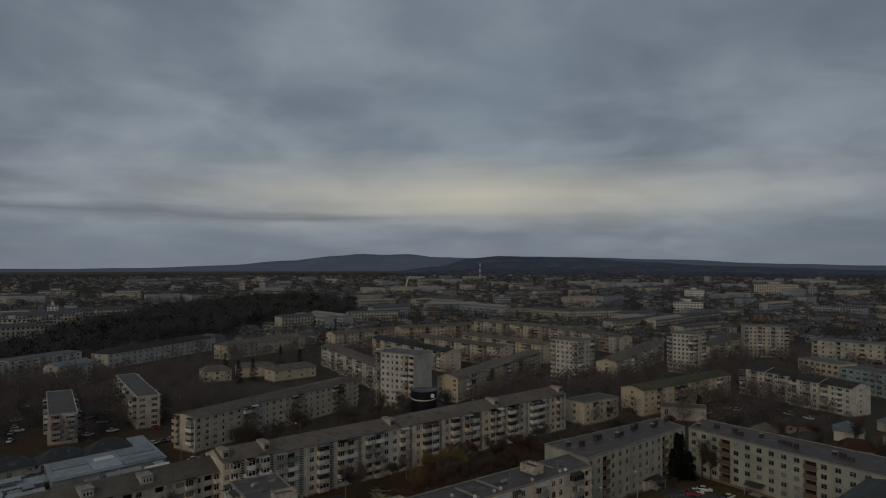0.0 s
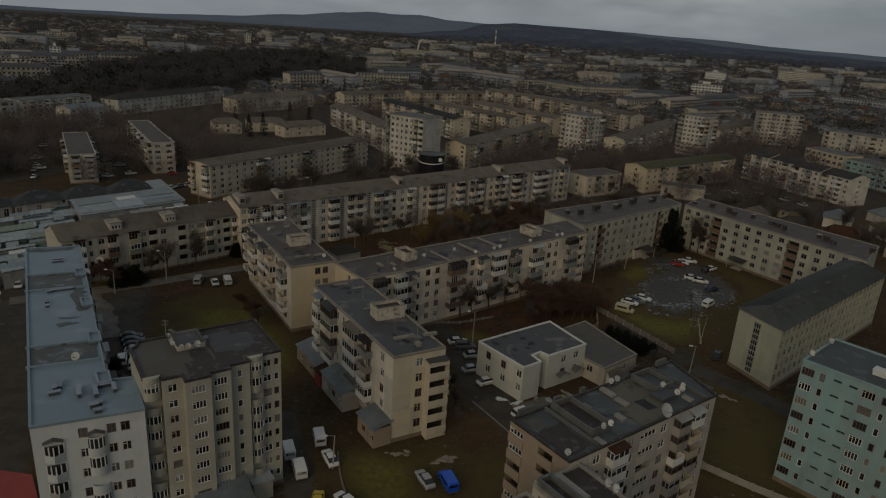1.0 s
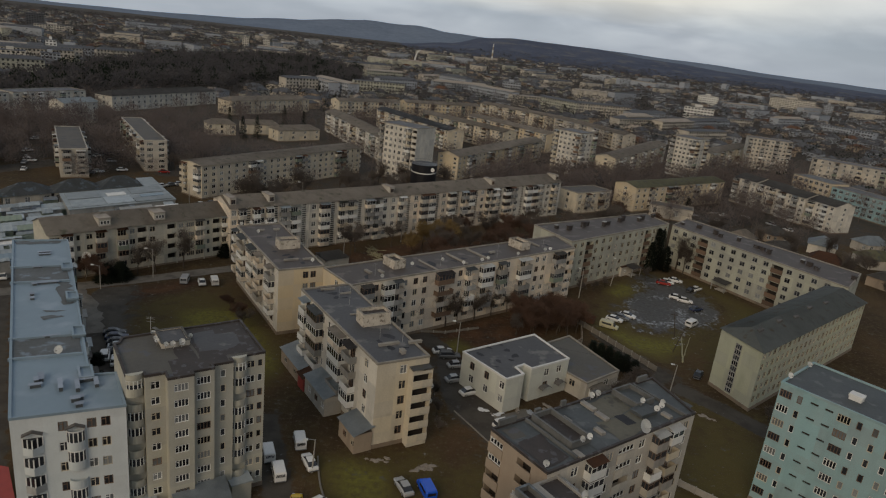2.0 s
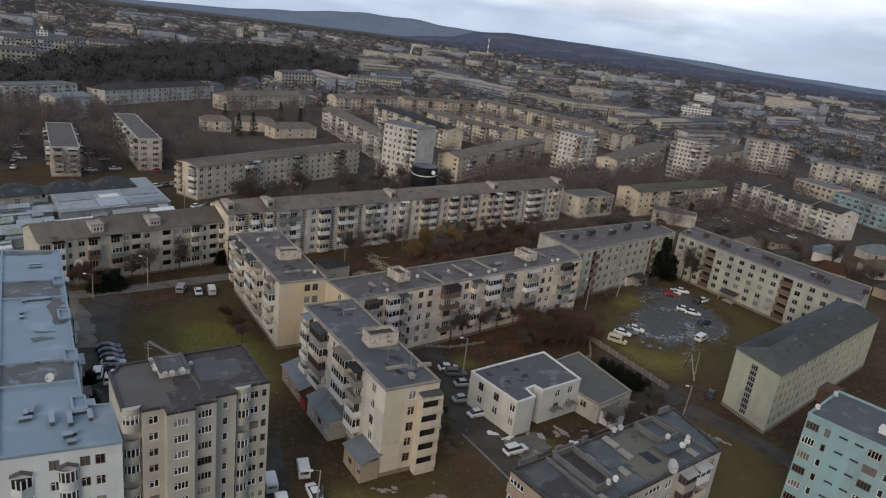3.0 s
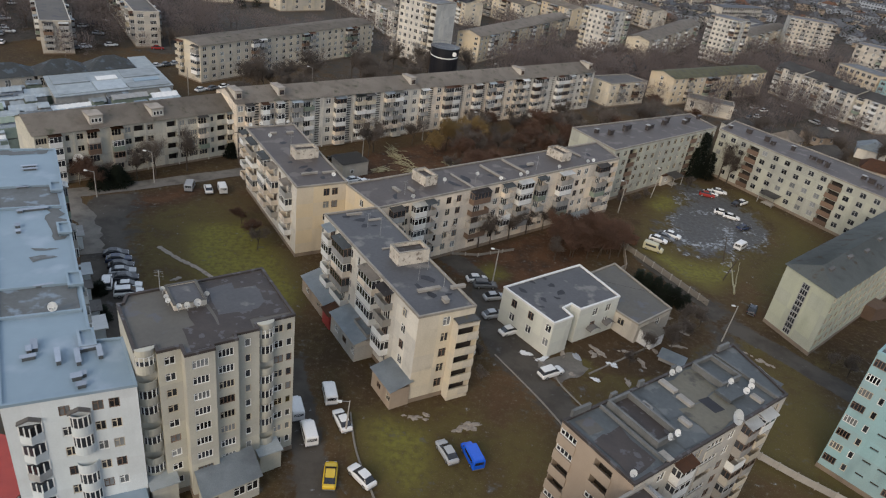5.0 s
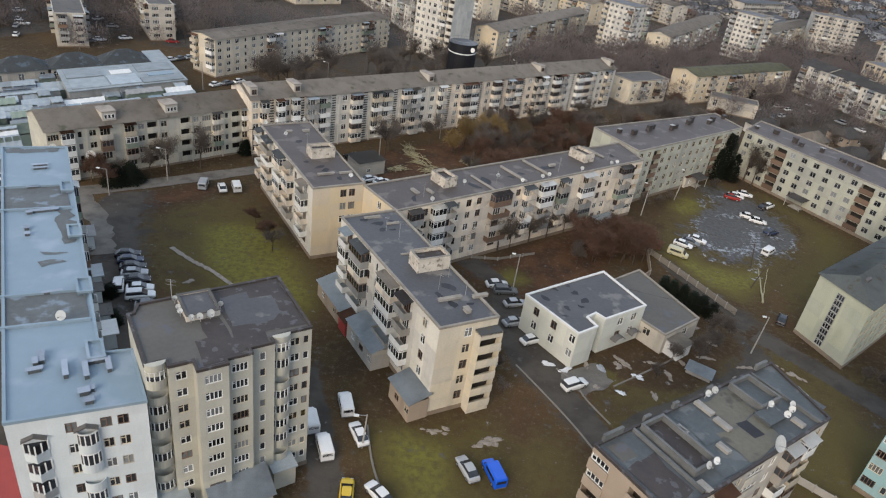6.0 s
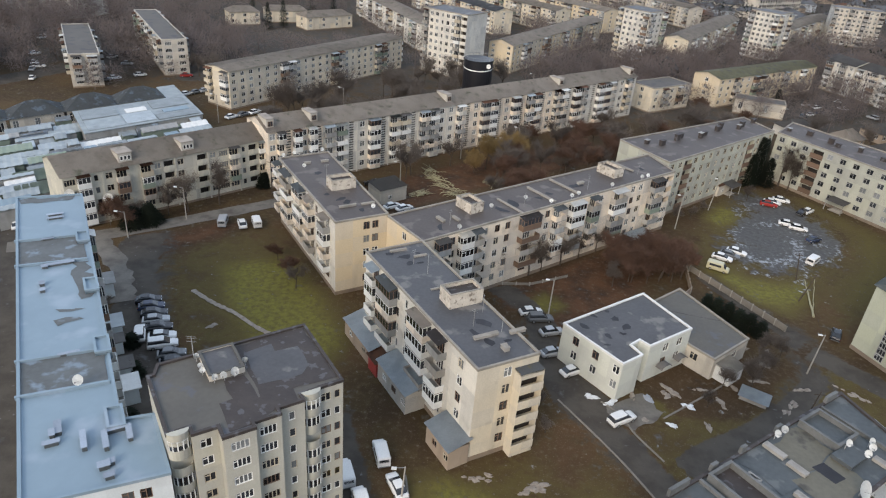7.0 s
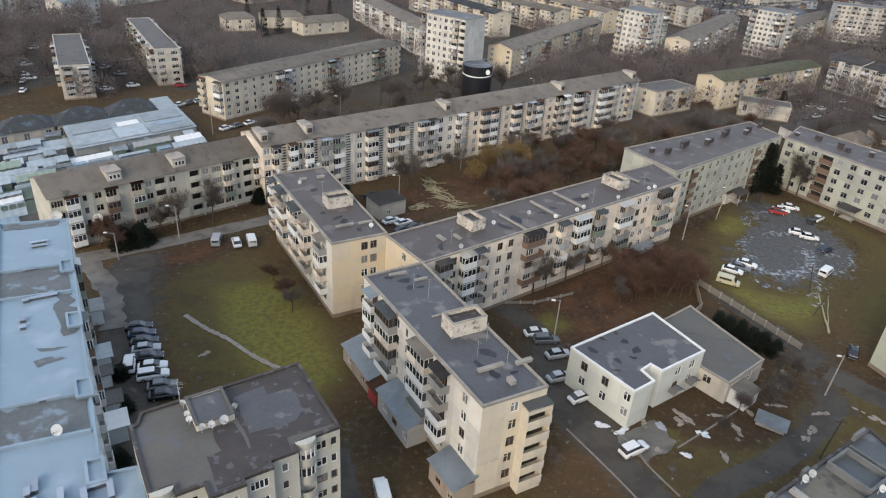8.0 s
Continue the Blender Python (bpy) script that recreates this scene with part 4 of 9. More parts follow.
def ground_layers(px, py):
    """Turf, lushness, clay, tarmac, wet and ice at points of the ground."""
    turf, lush, clay = np.full(px.shape, 0.34), np.zeros(px.shape), np.zeros(px.shape)
    for poly, a, b, c in PLOTS:
        dp = depth_in(px, py, poly)
        k, soft = smooth((dp + 3.0) / 6.0), smooth((dp + 4.0) / 9.0)
        turf, lush, clay = turf + (a - turf) * k, lush + (b - lush) * soft, clay + (c - clay) * k
    # broken tarmac round the yard and the lanes
    tar = np.zeros(px.shape)
    for poly in TARMAC:
        tar = np.maximum(tar, 0.5 * smooth((depth_in(px, py, poly) + 2.5) / 5.0))
    # thin tarmac and trodden grit between the blocks farther off
    tar = np.maximum(tar, 0.62 * np.clip((py - 205) / 40, 0, 1))
    wet = smooth((depth_in(px, py, YARD) + 4.0) / 9.0)
    ice = np.zeros(px.shape)
    for line, width, much in ICE:
        for (x0, y0), (x1, y1) in zip(line, line[1:]):
            ex, ey = x1 - x0, y1 - y0
            t = np.clip(((px - x0) * ex + (py - y0) * ey) / (ex * ex + ey * ey), 0, 1)
            ice = np.maximum(ice, much * np.exp(-(np.hypot(px - x0 - t * ex, py - y0 - t * ey) / width / 1.5) ** 2))
    return {"turf": turf, "lush": lush, "clay": clay, "tar": tar, "wet": wet, "ice": ice}


def ground_sheet(name, xs, ys, z, keep, label, category):
    px, py = (v.ravel() for v in np.meshgrid(xs, ys))
    n = len(xs)
    me = bpy.data.meshes.new(name)
    me.from_pydata([(x, y, z) for x, y in zip(px.tolist(), py.tolist())], [], [(j * n + i, j * n + i + 1, (j + 1) * n + i + 1, (j + 1) * n + i) for j in range(len(ys) - 1) for i in range(n - 1) if keep(xs[i], ys[j])])
    for nm, v in ground_layers(px, py).items():
        me.attributes.new(nm, "FLOAT", "POINT").data.foreach_set("value", v.astype(np.float32))
    me.materials.append(M["turf"])
    tagged(put(name, me), label, category, "", "structure")


def in_yard(x, y):
    return 46 < x < 88 and 124 < y < 184 and depth_in(np.array([x]), np.array([y]), YARD)[0] > -5


ground_sheet("ground", steps(-110, 150, 1.6, 4900), steps(20, 280, 1.6, 4900), 0.0, lambda x, y: True, "brown winter soil with patches of worn olive grass", "ground")
ground_sheet("parking_yard", [46 + 0.6 * i for i in range(71)], [124 + 0.6 * i for i in range(101)], 0.03, in_yard, "wet dark parking yard with puddles and grey ice", "yard")

# distant land rising to the hills: bearing and crest height
RIDGE = ((-1.2, 6), (-0.57, 9), (-0.42, 16), (-0.31, 32), (-0.22, 66), (-0.15, 100), (-0.117, 112), (-0.085, 105), (-0.05, 112), (0.0, 90), (0.05, 84), (0.12, 86), (0.2, 90), (0.33, 76), (0.46, 50), (0.58, 40), (1.2, 30))
NEAR_HILL = ((-1.2, 0), (-0.08, 0), (0.0, 34), (0.05, 78), (0.09, 90), (0.14, 86), (0.2, 84), (0.28, 62), (0.4, 40), (0.6, 22), (1.2, 10))


def crest(table, t):
    for (a, za), (b, zb) in zip(table, table[1:]):
        if t <= b:
            u = max(0.0, (t - a) / (b - a))
            return za + (zb - za) * u * u * (3 - 2 * u)
    return table[-1][1]


def rise_of(r, t):
    """Height of the near slopes at a distance and bearing."""
    if r < 2300:
        return 0.0
    swell = math.exp(-((r - 3600) / 520) ** 2) * min(1.0, (r - 2300) / 500)
    return crest(NEAR_HILL, t) * swell


def hill_sheet(name, mat, r0, r1, rows_n, height, label):
    bm = bmesh.new()
    grid = []
    for i in range(rows_n):
        r = r0 + (r1 - r0) * i / (rows_n - 1)
        row = []
        for j in range(181):
            t = radians(-64 + j * 128 / 180)
            row.append(bm.verts.new((math.sin(t) * r, math.cos(t) * r, height(r, t))))
        grid.append(row)
    for a, b in zip(grid, grid[1:]):
        for j in range(180):
            bm.faces.new((a[j], b[j], b[j + 1], a[j + 1]))
    bmesh.ops.recalc_face_normals(bm, faces=bm.faces)
    tagged(put(name, mesh_of(name, bm, mat)), label, "hills", "", "structure")


def far_height(r, t):
    k = min(1.0, max(0.0, (r - 3900) / 800))
    return crest(RIDGE, t) * k * k * (3 - 2 * k) + 2.5 * noise.noise((r * 0.004, t * 40, 0.5)) * k - 2.0


def near_height(r, t):
    return rise_of(r, t) + 2.0 * noise.noise((r * 0.006, t * 60, 4.5)) * min(1.0, (r - 2300) / 400) - 1.5


# both hill sheets take their haze from colour alone
hill_sheet("backdrop", "hill_hazed", 3850, 4780, 14, far_height, "pale hazy hills along the horizon under cloud")
hill_sheet("backdrop", "hill_near_hazed", 2300, 4300, 30, near_height, "dark wooded slopes beyond the town")

road_area("road", [(-16.5, 84), (-12.5, 73), (-8.5, 62), (-4, 50), (0, 46), (-6, 44), (-9.5, 53), (-12, 62), (-14.5, 70), (-19, 84)], 0.064, "worn asphalt lane with muddy edges", "road")
road_area("road", [(3, 119), (9, 113.5), (9.5, 108), (10.5, 97), (12, 91), (16, 86), (22, 76), (26, 68), (29, 70), (25.5, 77), (21, 85.5), (18.5, 90), (19.8, 91.6), (13, 100.3), (14, 109), (11, 116), (6.5, 121)], 0.068, "dark wet asphalt drive between two buildings", "road")
patch("road", [(18.8, 89.5), (22, 92.4), (25, 93.6), (27, 90), (25, 87.5), (22, 85.7)], 0.10, "concrete_road", "pale concrete forecourt", "pavement", jitter=0.4, seed=22, step=0.9)
road_area("road", ribbon(bend([(27.5, 79.5), (32.8, 83.8), (38.3, 86.9), (46.0, 92.8), (53, 100), (55.5, 108), (54, 114), (50, 121), (45, 131)]), 3.0), 0.024, "asphalt drive past the low buildings", "road")
road_area("road", ribbon(bend([(56, 108), (60, 104), (66, 97), (74, 88), (90, 76)]), 4.0), 0.028, "asphalt drive beside a school building", "road")
road_area("road", ribbon(bend([(-63, 128), (-60, 118), (-55, 106), (-49, 94), (-43, 83), (-38, 74)]), 6.2), 0.032, "asphalt lane and parking bay beside a long block", "road", 1.6)
strip("road", bend([(-84, 119), (-70, 127), (-58, 135.5), (-49, 142.5), (-38, 151), (-30, 156)]), 4.2, 0.10, "concrete_road", "pale worn concrete road before a housing block", "road", jitter=0.06)
strip("road", bend([(-70.5, 124.6), (-64.4, 118.6), (-59.4, 111.2), (-56.4, 105.5)]), 3.6, 0.115, "concrete_road", "worn pale concrete apron beside a parking lane", "road", jitter=0.3)
road_area("road", ribbon(bend([(-160, 168), (-125, 152), (-98, 136), (-76, 102), (-56, 70), (-40, 42), (-30, 20)]), 9.0), 0.036, "wide asphalt street beside a long block", "road", 1.6)
road_area("road", ribbon(bend([(-64, 215), (-52, 196), (-30, 212), (0, 236), (40, 268), (80, 292)]), 5.0), 0.040, "asphalt lane behind a long housing block", "road", 1.6)
road_area("road", ribbon(bend([(-98, 236), (-86, 262), (-70, 300), (-56, 335)]), 6.0), 0.044, "grey asphalt drive between housing blocks", "road", 1.6)
road_area("road", ribbon(bend([(-150, 214), (-136, 246), (-128, 286), (-118, 330)]), 9.0), 0.048, "asphalt yard with parked cars between blocks", "road", 1.6)
road_area("road", ribbon(bend([(10, 262), (40, 312), (76, 372), (96, 410)]), 6.0), 0.052, "grey asphalt drive between housing blocks", "road", 1.6)
road_area("road", [(100, 248), (112, 244), (146, 268), (158, 246), (166, 250), (142, 296), (136, 290), (110, 268)], 0.072, "asphalt yard with parked cars before a stepped block", "yard", 1.6)
road_area("road", ribbon(bend([(80, 292), (110, 312), (150, 322), (188, 352)]), 6.0), 0.056, "grey asphalt street behind a yellow block", "road", 1.6)
road_area("road", ribbon(bend([(-64, 292), (-30, 300), (10, 300)]), 5.0), 0.060, "grey asphalt drive between housing blocks", "road", 1.6)
lane = bend([(-160, 168), (-125, 152), (-98, 136), (-76, 102), (-56, 70), (-40, 42)], 8)
for k in range(4, len(lane) - 1):
    a, b = Vector(lane[k]), Vector(lane[k + 1])
    strip("road_marking", [tuple(a.lerp(b, 0.2)), tuple(a.lerp(b, 0.55))], 0.16, 0.085, "coping_white", "faded white centre line dash", "road marking")
strip("path", bend([(-47.2, 110.6), (-42.6, 107.4), (-38.4, 105.1), (-33.6, 101.6), (-28.4, 98.7)], 12), 0.8, 0.10, "rubble", "trodden stony path across grass", "path", jitter=0.25)
for k, line in enumerate(([(12.4, 90.8), (16.0, 85.4), (19.6, 79.6), (23, 73)], [(18.6, 91.2), (21, 88.6), (22.2, 85.2), (25, 80.5)], [(-7.8, 74.5), (-6.2, 68), (-3.6, 62), (0, 54)], [(27, 88.8), (34, 94.2), (40, 99)])):
    strip("kerb", bend(line), 0.22, 0.2, "kerb", "weathered concrete kerb stones", "kerb", thick=0.2)
for k, (cx, cy, w, h, t, mt, lb) in enumerate(((1.5, 75.2, 2.6, 0.6, 0.1, "rubble", "pale rubble and dead leaves"), (7.5, 73.8, 2.2, 1.0, 0.5, "rubble", "pale rubble and dead leaves"), (17.2, 92.0, 0.9, 0.5, 0.3, "snow", "white melting snow heap"),
                                             (19.6, 91.0, 1.7, 0.5, 0.35, "snow", "white melting snow heap"), (25.8, 92.8, 0.8, 0.5, 2.2, "ice", "pale heap of snow and sand"), (29.8, 95.2, 1.5, 0.9, 2.3, "rubble", "heap of pale building rubble"),
                                             (28.6, 93.9, 0.7, 0.5, 1.0, "rubble", "pale scattered rubble on mud"), (24.4, 88.3, 0.5, 0.4, 0, "rubble", "pale scattered rubble on mud"), (38.5, 104, 2.0, 0.8, 0.7, "rubble", "heap of grey stones"), (41, 101.5, 1.6, 0.8, 0.5, "rubble", "heap of grey stones"),
                                             (-40.5, 101.2, 1.2, 0.4, 0.8, "rubble", "pale rubble on grass"), (47, 94, 2.5, 0.5, 0.9, "rubble", "pale strip of trodden mud"), (50, 98, 1.8, 0.4, 0.4, "rubble", "pale strip of trodden mud"), (58, 98, 3, 0.5, 2.3, "rubble", "pale strip of trodden mud"),
                                             *((x, y, w, 0.35, x, "snow" if k % 4 == 0 else "rubble", "melting snow scraps on dark mud" if k % 4 == 0 else "scattered pale rubbish on dark mud") for k, (x, y, w) in enumerate(((31, 92, 1.2), (34.5, 96, 1.4), (36.5, 93.5, 1.0), (39.5, 97, 1.3), (42, 94.5, 0.9), (44, 99, 1.5), (46.5, 103.5, 1.6), (48.5, 107, 1.2), (28, 87.5, 0.9), (33, 88, 0.8), (44.5, 107.5, 1.3), (23.5, 93.2, 1.2)))))):
    rr = random.Random(k + 40)
    ob = thing("rubble_heap", (cx, cy, 0.02 if mt == "rubble" else 0.1), lb, "rubble", "", math.degrees(t))
    for _ in range(9):
        u, v, r = rr.gauss(0, w * 0.42), rr.gauss(0, h * 0.45), rr.uniform(0.25, 0.6) * min(1.0, h + 0.35)
        bm = bmesh.new()
        n = rr.randint(6, 9)
        rim = [(u + r * rr.uniform(0.7, 2.1) * math.cos(6.283 * i / n), v + r * rr.uniform(0.5, 1.2) * math.sin(6.283 * i / n)) for i in range(n)]
        lo = [bm.verts.new((x, y, 0.0)) for x, y in rim]
        hi = [bm.verts.new((u + (x - u) * 0.6, v + (y - v) * 0.6, rr.uniform(0.05, 0.16))) for x, y in rim]
        for i in range(n):
            bm.faces.new((lo[i], lo[(i + 1) % n], hi[(i + 1) % n], hi[i]))
        bm.faces.new(hi)
        part("clump", bm, mt, ob)

# ---- housing blocks near the camera ----
B_NL, B_NR, B_FR, B_FL = (-0.4, 77.7), (7.1, 82.0), (-9.0, 108.4), (-17.0, 103.2)
blk = block("apartment_building", [B_NL, B_NR, B_FR, B_FL], 14.3, 5, ["..w..", ".", "....", ".b.bnn.b.b.w."], ["plaster_beige", "plaster_beige", "plaster_beige", "plaster_pale"],
            "five-storey cream plaster block with mixed balconies and flat felt roof", seed=3, glazed=0.5, win_w=1.15, deep=1.3,
            stacks={3: {1: (2.7, "sheet_metal", "WWGW"), 3: (4.3, "felt_worn", "WDCD"), 7: (4.4, "slate_sheet", "OGGC"), 9: (3.0, "felt_dark", "GWOS")}})
# loggia stack on its end wall
d = (Vector(B_NR) - Vector(B_NL)).normalized()
out = Vector((d.y, -d.x))
p = Vector(B_NL) + d * 5.25
q = Vector(B_NR) - d * 0.05
lp = [tuple(p + out * 1.5), tuple(q + out * 1.5), tuple(q + out * 0.02), tuple(p + out * 0.02)]
for i, tk in enumerate(("o", ".", None, ".")):
    if tk:
        facade(blk, lp[i], lp[(i + 1) % 4], 0, 13.1, 5, tk, "plaster_beige", seed=9, glazed=0.1, win_w=1.6)
bm = bmesh.new()
prism(bm, lp, 12.9, 13.15)
part("loggia_roof", bm, "felt_moss", blk)

Y_BL, Y_FL, Y_FR, Y_BR = (-39.5, 138.8), (-23.5, 113.0), (-15.4, 118.0), (-30.8, 144.6)
block("apartment_building", [Y_FL, Y_FR, Y_BR, Y_BL], 13.8, 5, ["...ww.", ".", "....", "b.bwnb.bw.b."], ["plaster_yellow", "plaster_yellow", "plaster_beige", "plaster_pale"],
      "five-storey yellow plaster block with crowded balconies and brown felt roof", seed=4, roof="felt_plum", glazed=0.4, win_w=1.15, deep=1.3,
      stacks={3: {0: (2.6, "felt_worn", "YWYW"), 2: (4.4, "felt_worn", "CYWO"), 5: (4.2, "felt_worn", "YCWC"), 7: (3.2, "slate_sheet", "OYCY"), 10: (3.0, "slate_sheet", "WYGS")}})
A_FL, A_FR, A_BR, A_BL = (-9.0, 109.6), (41.7, 151.4), (38.2, 161.0), (-15.6, 117.8)
block("apartment_building", [A_FL, A_FR, A_BR, A_BL], 13.5, 5, [".bwbbnww.b.wb.b.bw.b.ww.b.o", "..w..", ".", "..w.."], ["plaster_cream", "plaster_beige", "plaster_beige", "plaster_yellow"],
      "long five-storey cream block with patched balconies and felt roof", seed=5, roof="felt_plum", glazed=0.45, win_w=1.15, deep=1.3,
      stacks={0: {1: (2.6, "slate_dark", "OSOD"), 3: (2.6, "plaster_pale", "WGGG"), 4: (2.2, "felt_worn", "OOSO"), 9: (4.4, "felt_dark", "NONB"), 12: (2.6, "felt_worn", "CWSY"), 14: (3.6, "coping_white", "SSGG"), 16: (2.4, "felt_worn", "YSPO"), 19: (3.8, "coping_white", "PSGO"), 24: (3.6, "slate_dark", "SPOD")}})
R1_FL, R1_FR, R1_BR, R1_BL = (42.0, 157.0), (77.4, 188.6), (73.2, 199.5), (33.6, 170.2)
block("apartment_building", [R1_FL, R1_FR, R1_BR, R1_BL], 13.4, 5, ["wwowwwwwwwwowww", "....", ".", "..n.."], "plaster_sand",
      "long five-storey pale yellow block with dark loggias", seed=6, near="sep", glazed=0.2, roof="felt_plum", win_w=1.25, frame_mat="paint_cream")
R2_A, R2_B, R2_C, R2_D = (78.6, 189.0), (107.5, 143.5), (118.5, 157.0), (87.0, 200.0)
block("apartment_building", [R2_A, R2_B, R2_C, R2_D], 13.0, 5, ["wwwowwwwwwowwwww", "....", ".", "...."], "plaster_sand",
      "long five-storey pale yellow block with window rows", seed=7, near="sep", glazed=0.2, roof="felt_plum", win_w=1.5, frame_mat="paint_grey", frac=0.55)
RY_R, RY_L = Vector((67.6, 101.2)), Vector((63.7, 110.8))
rd = Vector((0.752, 0.658))
RYP = [tuple(RY_R), tuple(RY_R + rd * 53), tuple(RY_L + rd * 53), tuple(RY_L)]
sch = block("school_building", RYP, 12.4, 5, ["wwwwwwwwwwwwwwwwwwwwwwww", "...", ".", "..."], ["plaster_school"] * 4,
            "five-storey yellow plaster building with low grey sheet roof", seed=8, near="sep", roof="felt_roof_teal", pitched=1.9, hip=3.0, win_w=1.25, frac=0.62, category="school", frame_mat="paint_cream")
# strip of stair windows on its end
mid = RY_L.lerp(RY_R, 0.48)
ed = (RY_R - RY_L).normalized()
for k in range(9):
    fr, pn = window_meshes(1.5, 1.05, 3, "paint_grey")
    ob = put("window", fr, sch, wall_pose((mid.x, mid.y), ed, 1.0 + k * 1.15) @ Matrix.Translation((0, -0.2, 0)))
    put("pane", pn, ob)
for s0, o0 in ((4.5, 0.34), (13, 0.36), (20, 0.3), (28, 0.36), (36, 0.32)):
    c0 = RY_R.lerp(RY_L, o0) + rd * s0
    zr = 12.4 + 1.9 * (o0 / 0.5)
    bm = bmesh.new()
    prism(bm, [tuple(c0 - rd * 0.9), tuple(c0 + rd * 0.9), tuple(c0 + rd * 0.9 + (RY_L - RY_R).normalized() * 0.7), tuple(c0 - rd * 0.9 + (RY_L - RY_R).normalized() * 0.7)], zr - 0.3, zr + 0.45)
    part("roof_hatch", bm, "slate_dark", sch)
bm = bmesh.new()
prism(bm, [tuple(RY_R + rd * 24 + Vector((1.3, -1.5))), tuple(RY_R + rd * 29 + Vector((1.3, -1.5)) * 1.8), tuple(RY_R + rd * 29), tuple(RY_R + rd * 24)], 0, 2.8)
part("porch", bm, "paint_brown", sch)

AN = [(20.6, 91.7), (23.9, 94.3), (22.7, 96.5), (24.2, 97.9), (25.5, 96.6), (33.1, 102.2), (27.7, 111.5), (13.3, 100.6)]
an = block("low_white_building", AN, 6.5, 2, ["...", ".", ".", ".", "..w.w.", "......", "........", ".w.w.w"], "plaster_dull", "two-storey white office building with white parapet", seed=9, cop="coping_white", category="building", win_w=1.2, plinth=False)
EX = [(33.3, 101.9), (36.2, 98.6), (43.6, 105.0), (36.4, 119.0), (28.3, 112.0)]
block("shed_building", EX, 3.7, 1, ["w.", "..w.", ".....", "....", "...."], "plaster_grey", "low grey extension with plain flat roof", seed=10, roof="felt_tan", category="building", plinth=False)
for k, (x, y, w) in enumerate(((28.3, 98.2, 2.4), (31.4, 100.6, 2.2))):
    dd = Vector((0.805, 0.593))
    bm = bmesh.new()
    for i in range(7):
        a0, a1 = math.pi * i / 7, math.pi * (i + 1) / 7
        vs = [bm.verts.new((w / 2 * math.cos(a), yy, 2.4 + 0.55 * math.sin(a))) for yy, a in ((-1.2, a0), (-1.2, a1), (0, a1), (0, a0))]
        bm.faces.new(vs)
    ob = tagged(put("door_canopy", mesh_of("door_canopy", bm, "slate_dark"), None, wall_pose((x, y), dd, 0)), "dark arched sheet canopy over a door", "canopy", "door canopies")

# tower with rounded balconies
TO, te, tn = Vector((-27.6, 58.0)), Vector((0.831, 0.556)), Vector((0.556, -0.831))
TL = [(0, 0), (1.9, 0), (1.9, 0.95), (4.1, 0.95), (4.1, 2.5), (7, 2.5), (7, 1.8), (9.5, 1.8), (9.5, 1.0), (12, 1.0), (12, 0.1), (13.9, 0.1), (13.9, -0.02), (16.3, -0.02), (16.3, -10.4), (1.2, -10.0), (0.6, -8.6), (0, -8.6)]
TP = [tuple(TO + te * s + tn * o) for s, o in TL]
TZ = 20.0
tower = block("apartment_tower", TP, TZ, 9, [".", ".", "w", ".", "W", ".", "W", ".", "n", ".", ".", ".", "wn", "..w..w.", ".......", ".", ".", "......"], "tower_cream", "nine-storey beige tower with rounded balconies", seed=11, win_w=1.05, frac=0.5, glazed=0.75, deep=0.25, category="apartment tower", roof="felt_tan", cop="felt_dark")


def round_balcony(r, h, mat="tower_cream"):
    def arc(bm, r0, r1, z0, z1, mi, n=9):
        a = [math.pi + math.pi * i / n for i in range(n + 1)]
        for i in range(n):
            ring4 = [(math.cos(t) * rr, math.sin(t) * rr * 0.75, z) for t, rr, z in ((a[i], r1, z0), (a[i + 1], r1, z0), (a[i + 1], r1, z1), (a[i], r1, z1))]
            inner4 = [(math.cos(t) * rr, math.sin(t) * rr * 0.75, z) for t, rr, z in ((a[i], r0, z0), (a[i + 1], r0, z0), (a[i + 1], r0, z1), (a[i], r0, z1))]
            o, k = [bm.verts.new(v) for v in ring4], [bm.verts.new(v) for v in inner4]
            bm.faces.new(o).material_index = mi
            bm.faces.new(k[::-1]).material_index = mi
            bm.faces.new((o[3], o[2], k[2], k[3])).material_index = mi
            bm.faces.new((o[1], o[0], k[0], k[1])).material_index = mi
    bm = bmesh.new()
    arc(bm, 0.02, r, -0.12, 0.02, 0)
    arc(bm, r - 0.08, r, 0.02, 0.95, 0)
    bmesh.ops.remove_doubles(bm, verts=bm.verts[:], dist=0.001)
    body = mesh_of("balcony", bm, mat)
    bm = bmesh.new()
    for i in range(6):
        t = math.pi + math.pi * (i + 0.5) / 6
        x, y = math.cos(t) * (r - 0.05), math.sin(t) * (r - 0.05) * 0.75
        box(bm, x - 0.05, x + 0.05, y - 0.05, y + 0.05, 0.95, h)
    arc(bm, r - 0.1, r, h - 0.12, h, 0)
    frame_me = mesh_of("glazing_frame", bm, "paint_white")
    bm = bmesh.new()
    arc(bm, r - 0.07, r - 0.05, 0.95, h - 0.1, 0)
    return body, frame_me, mesh_of("pane", bm, "glass_dark")


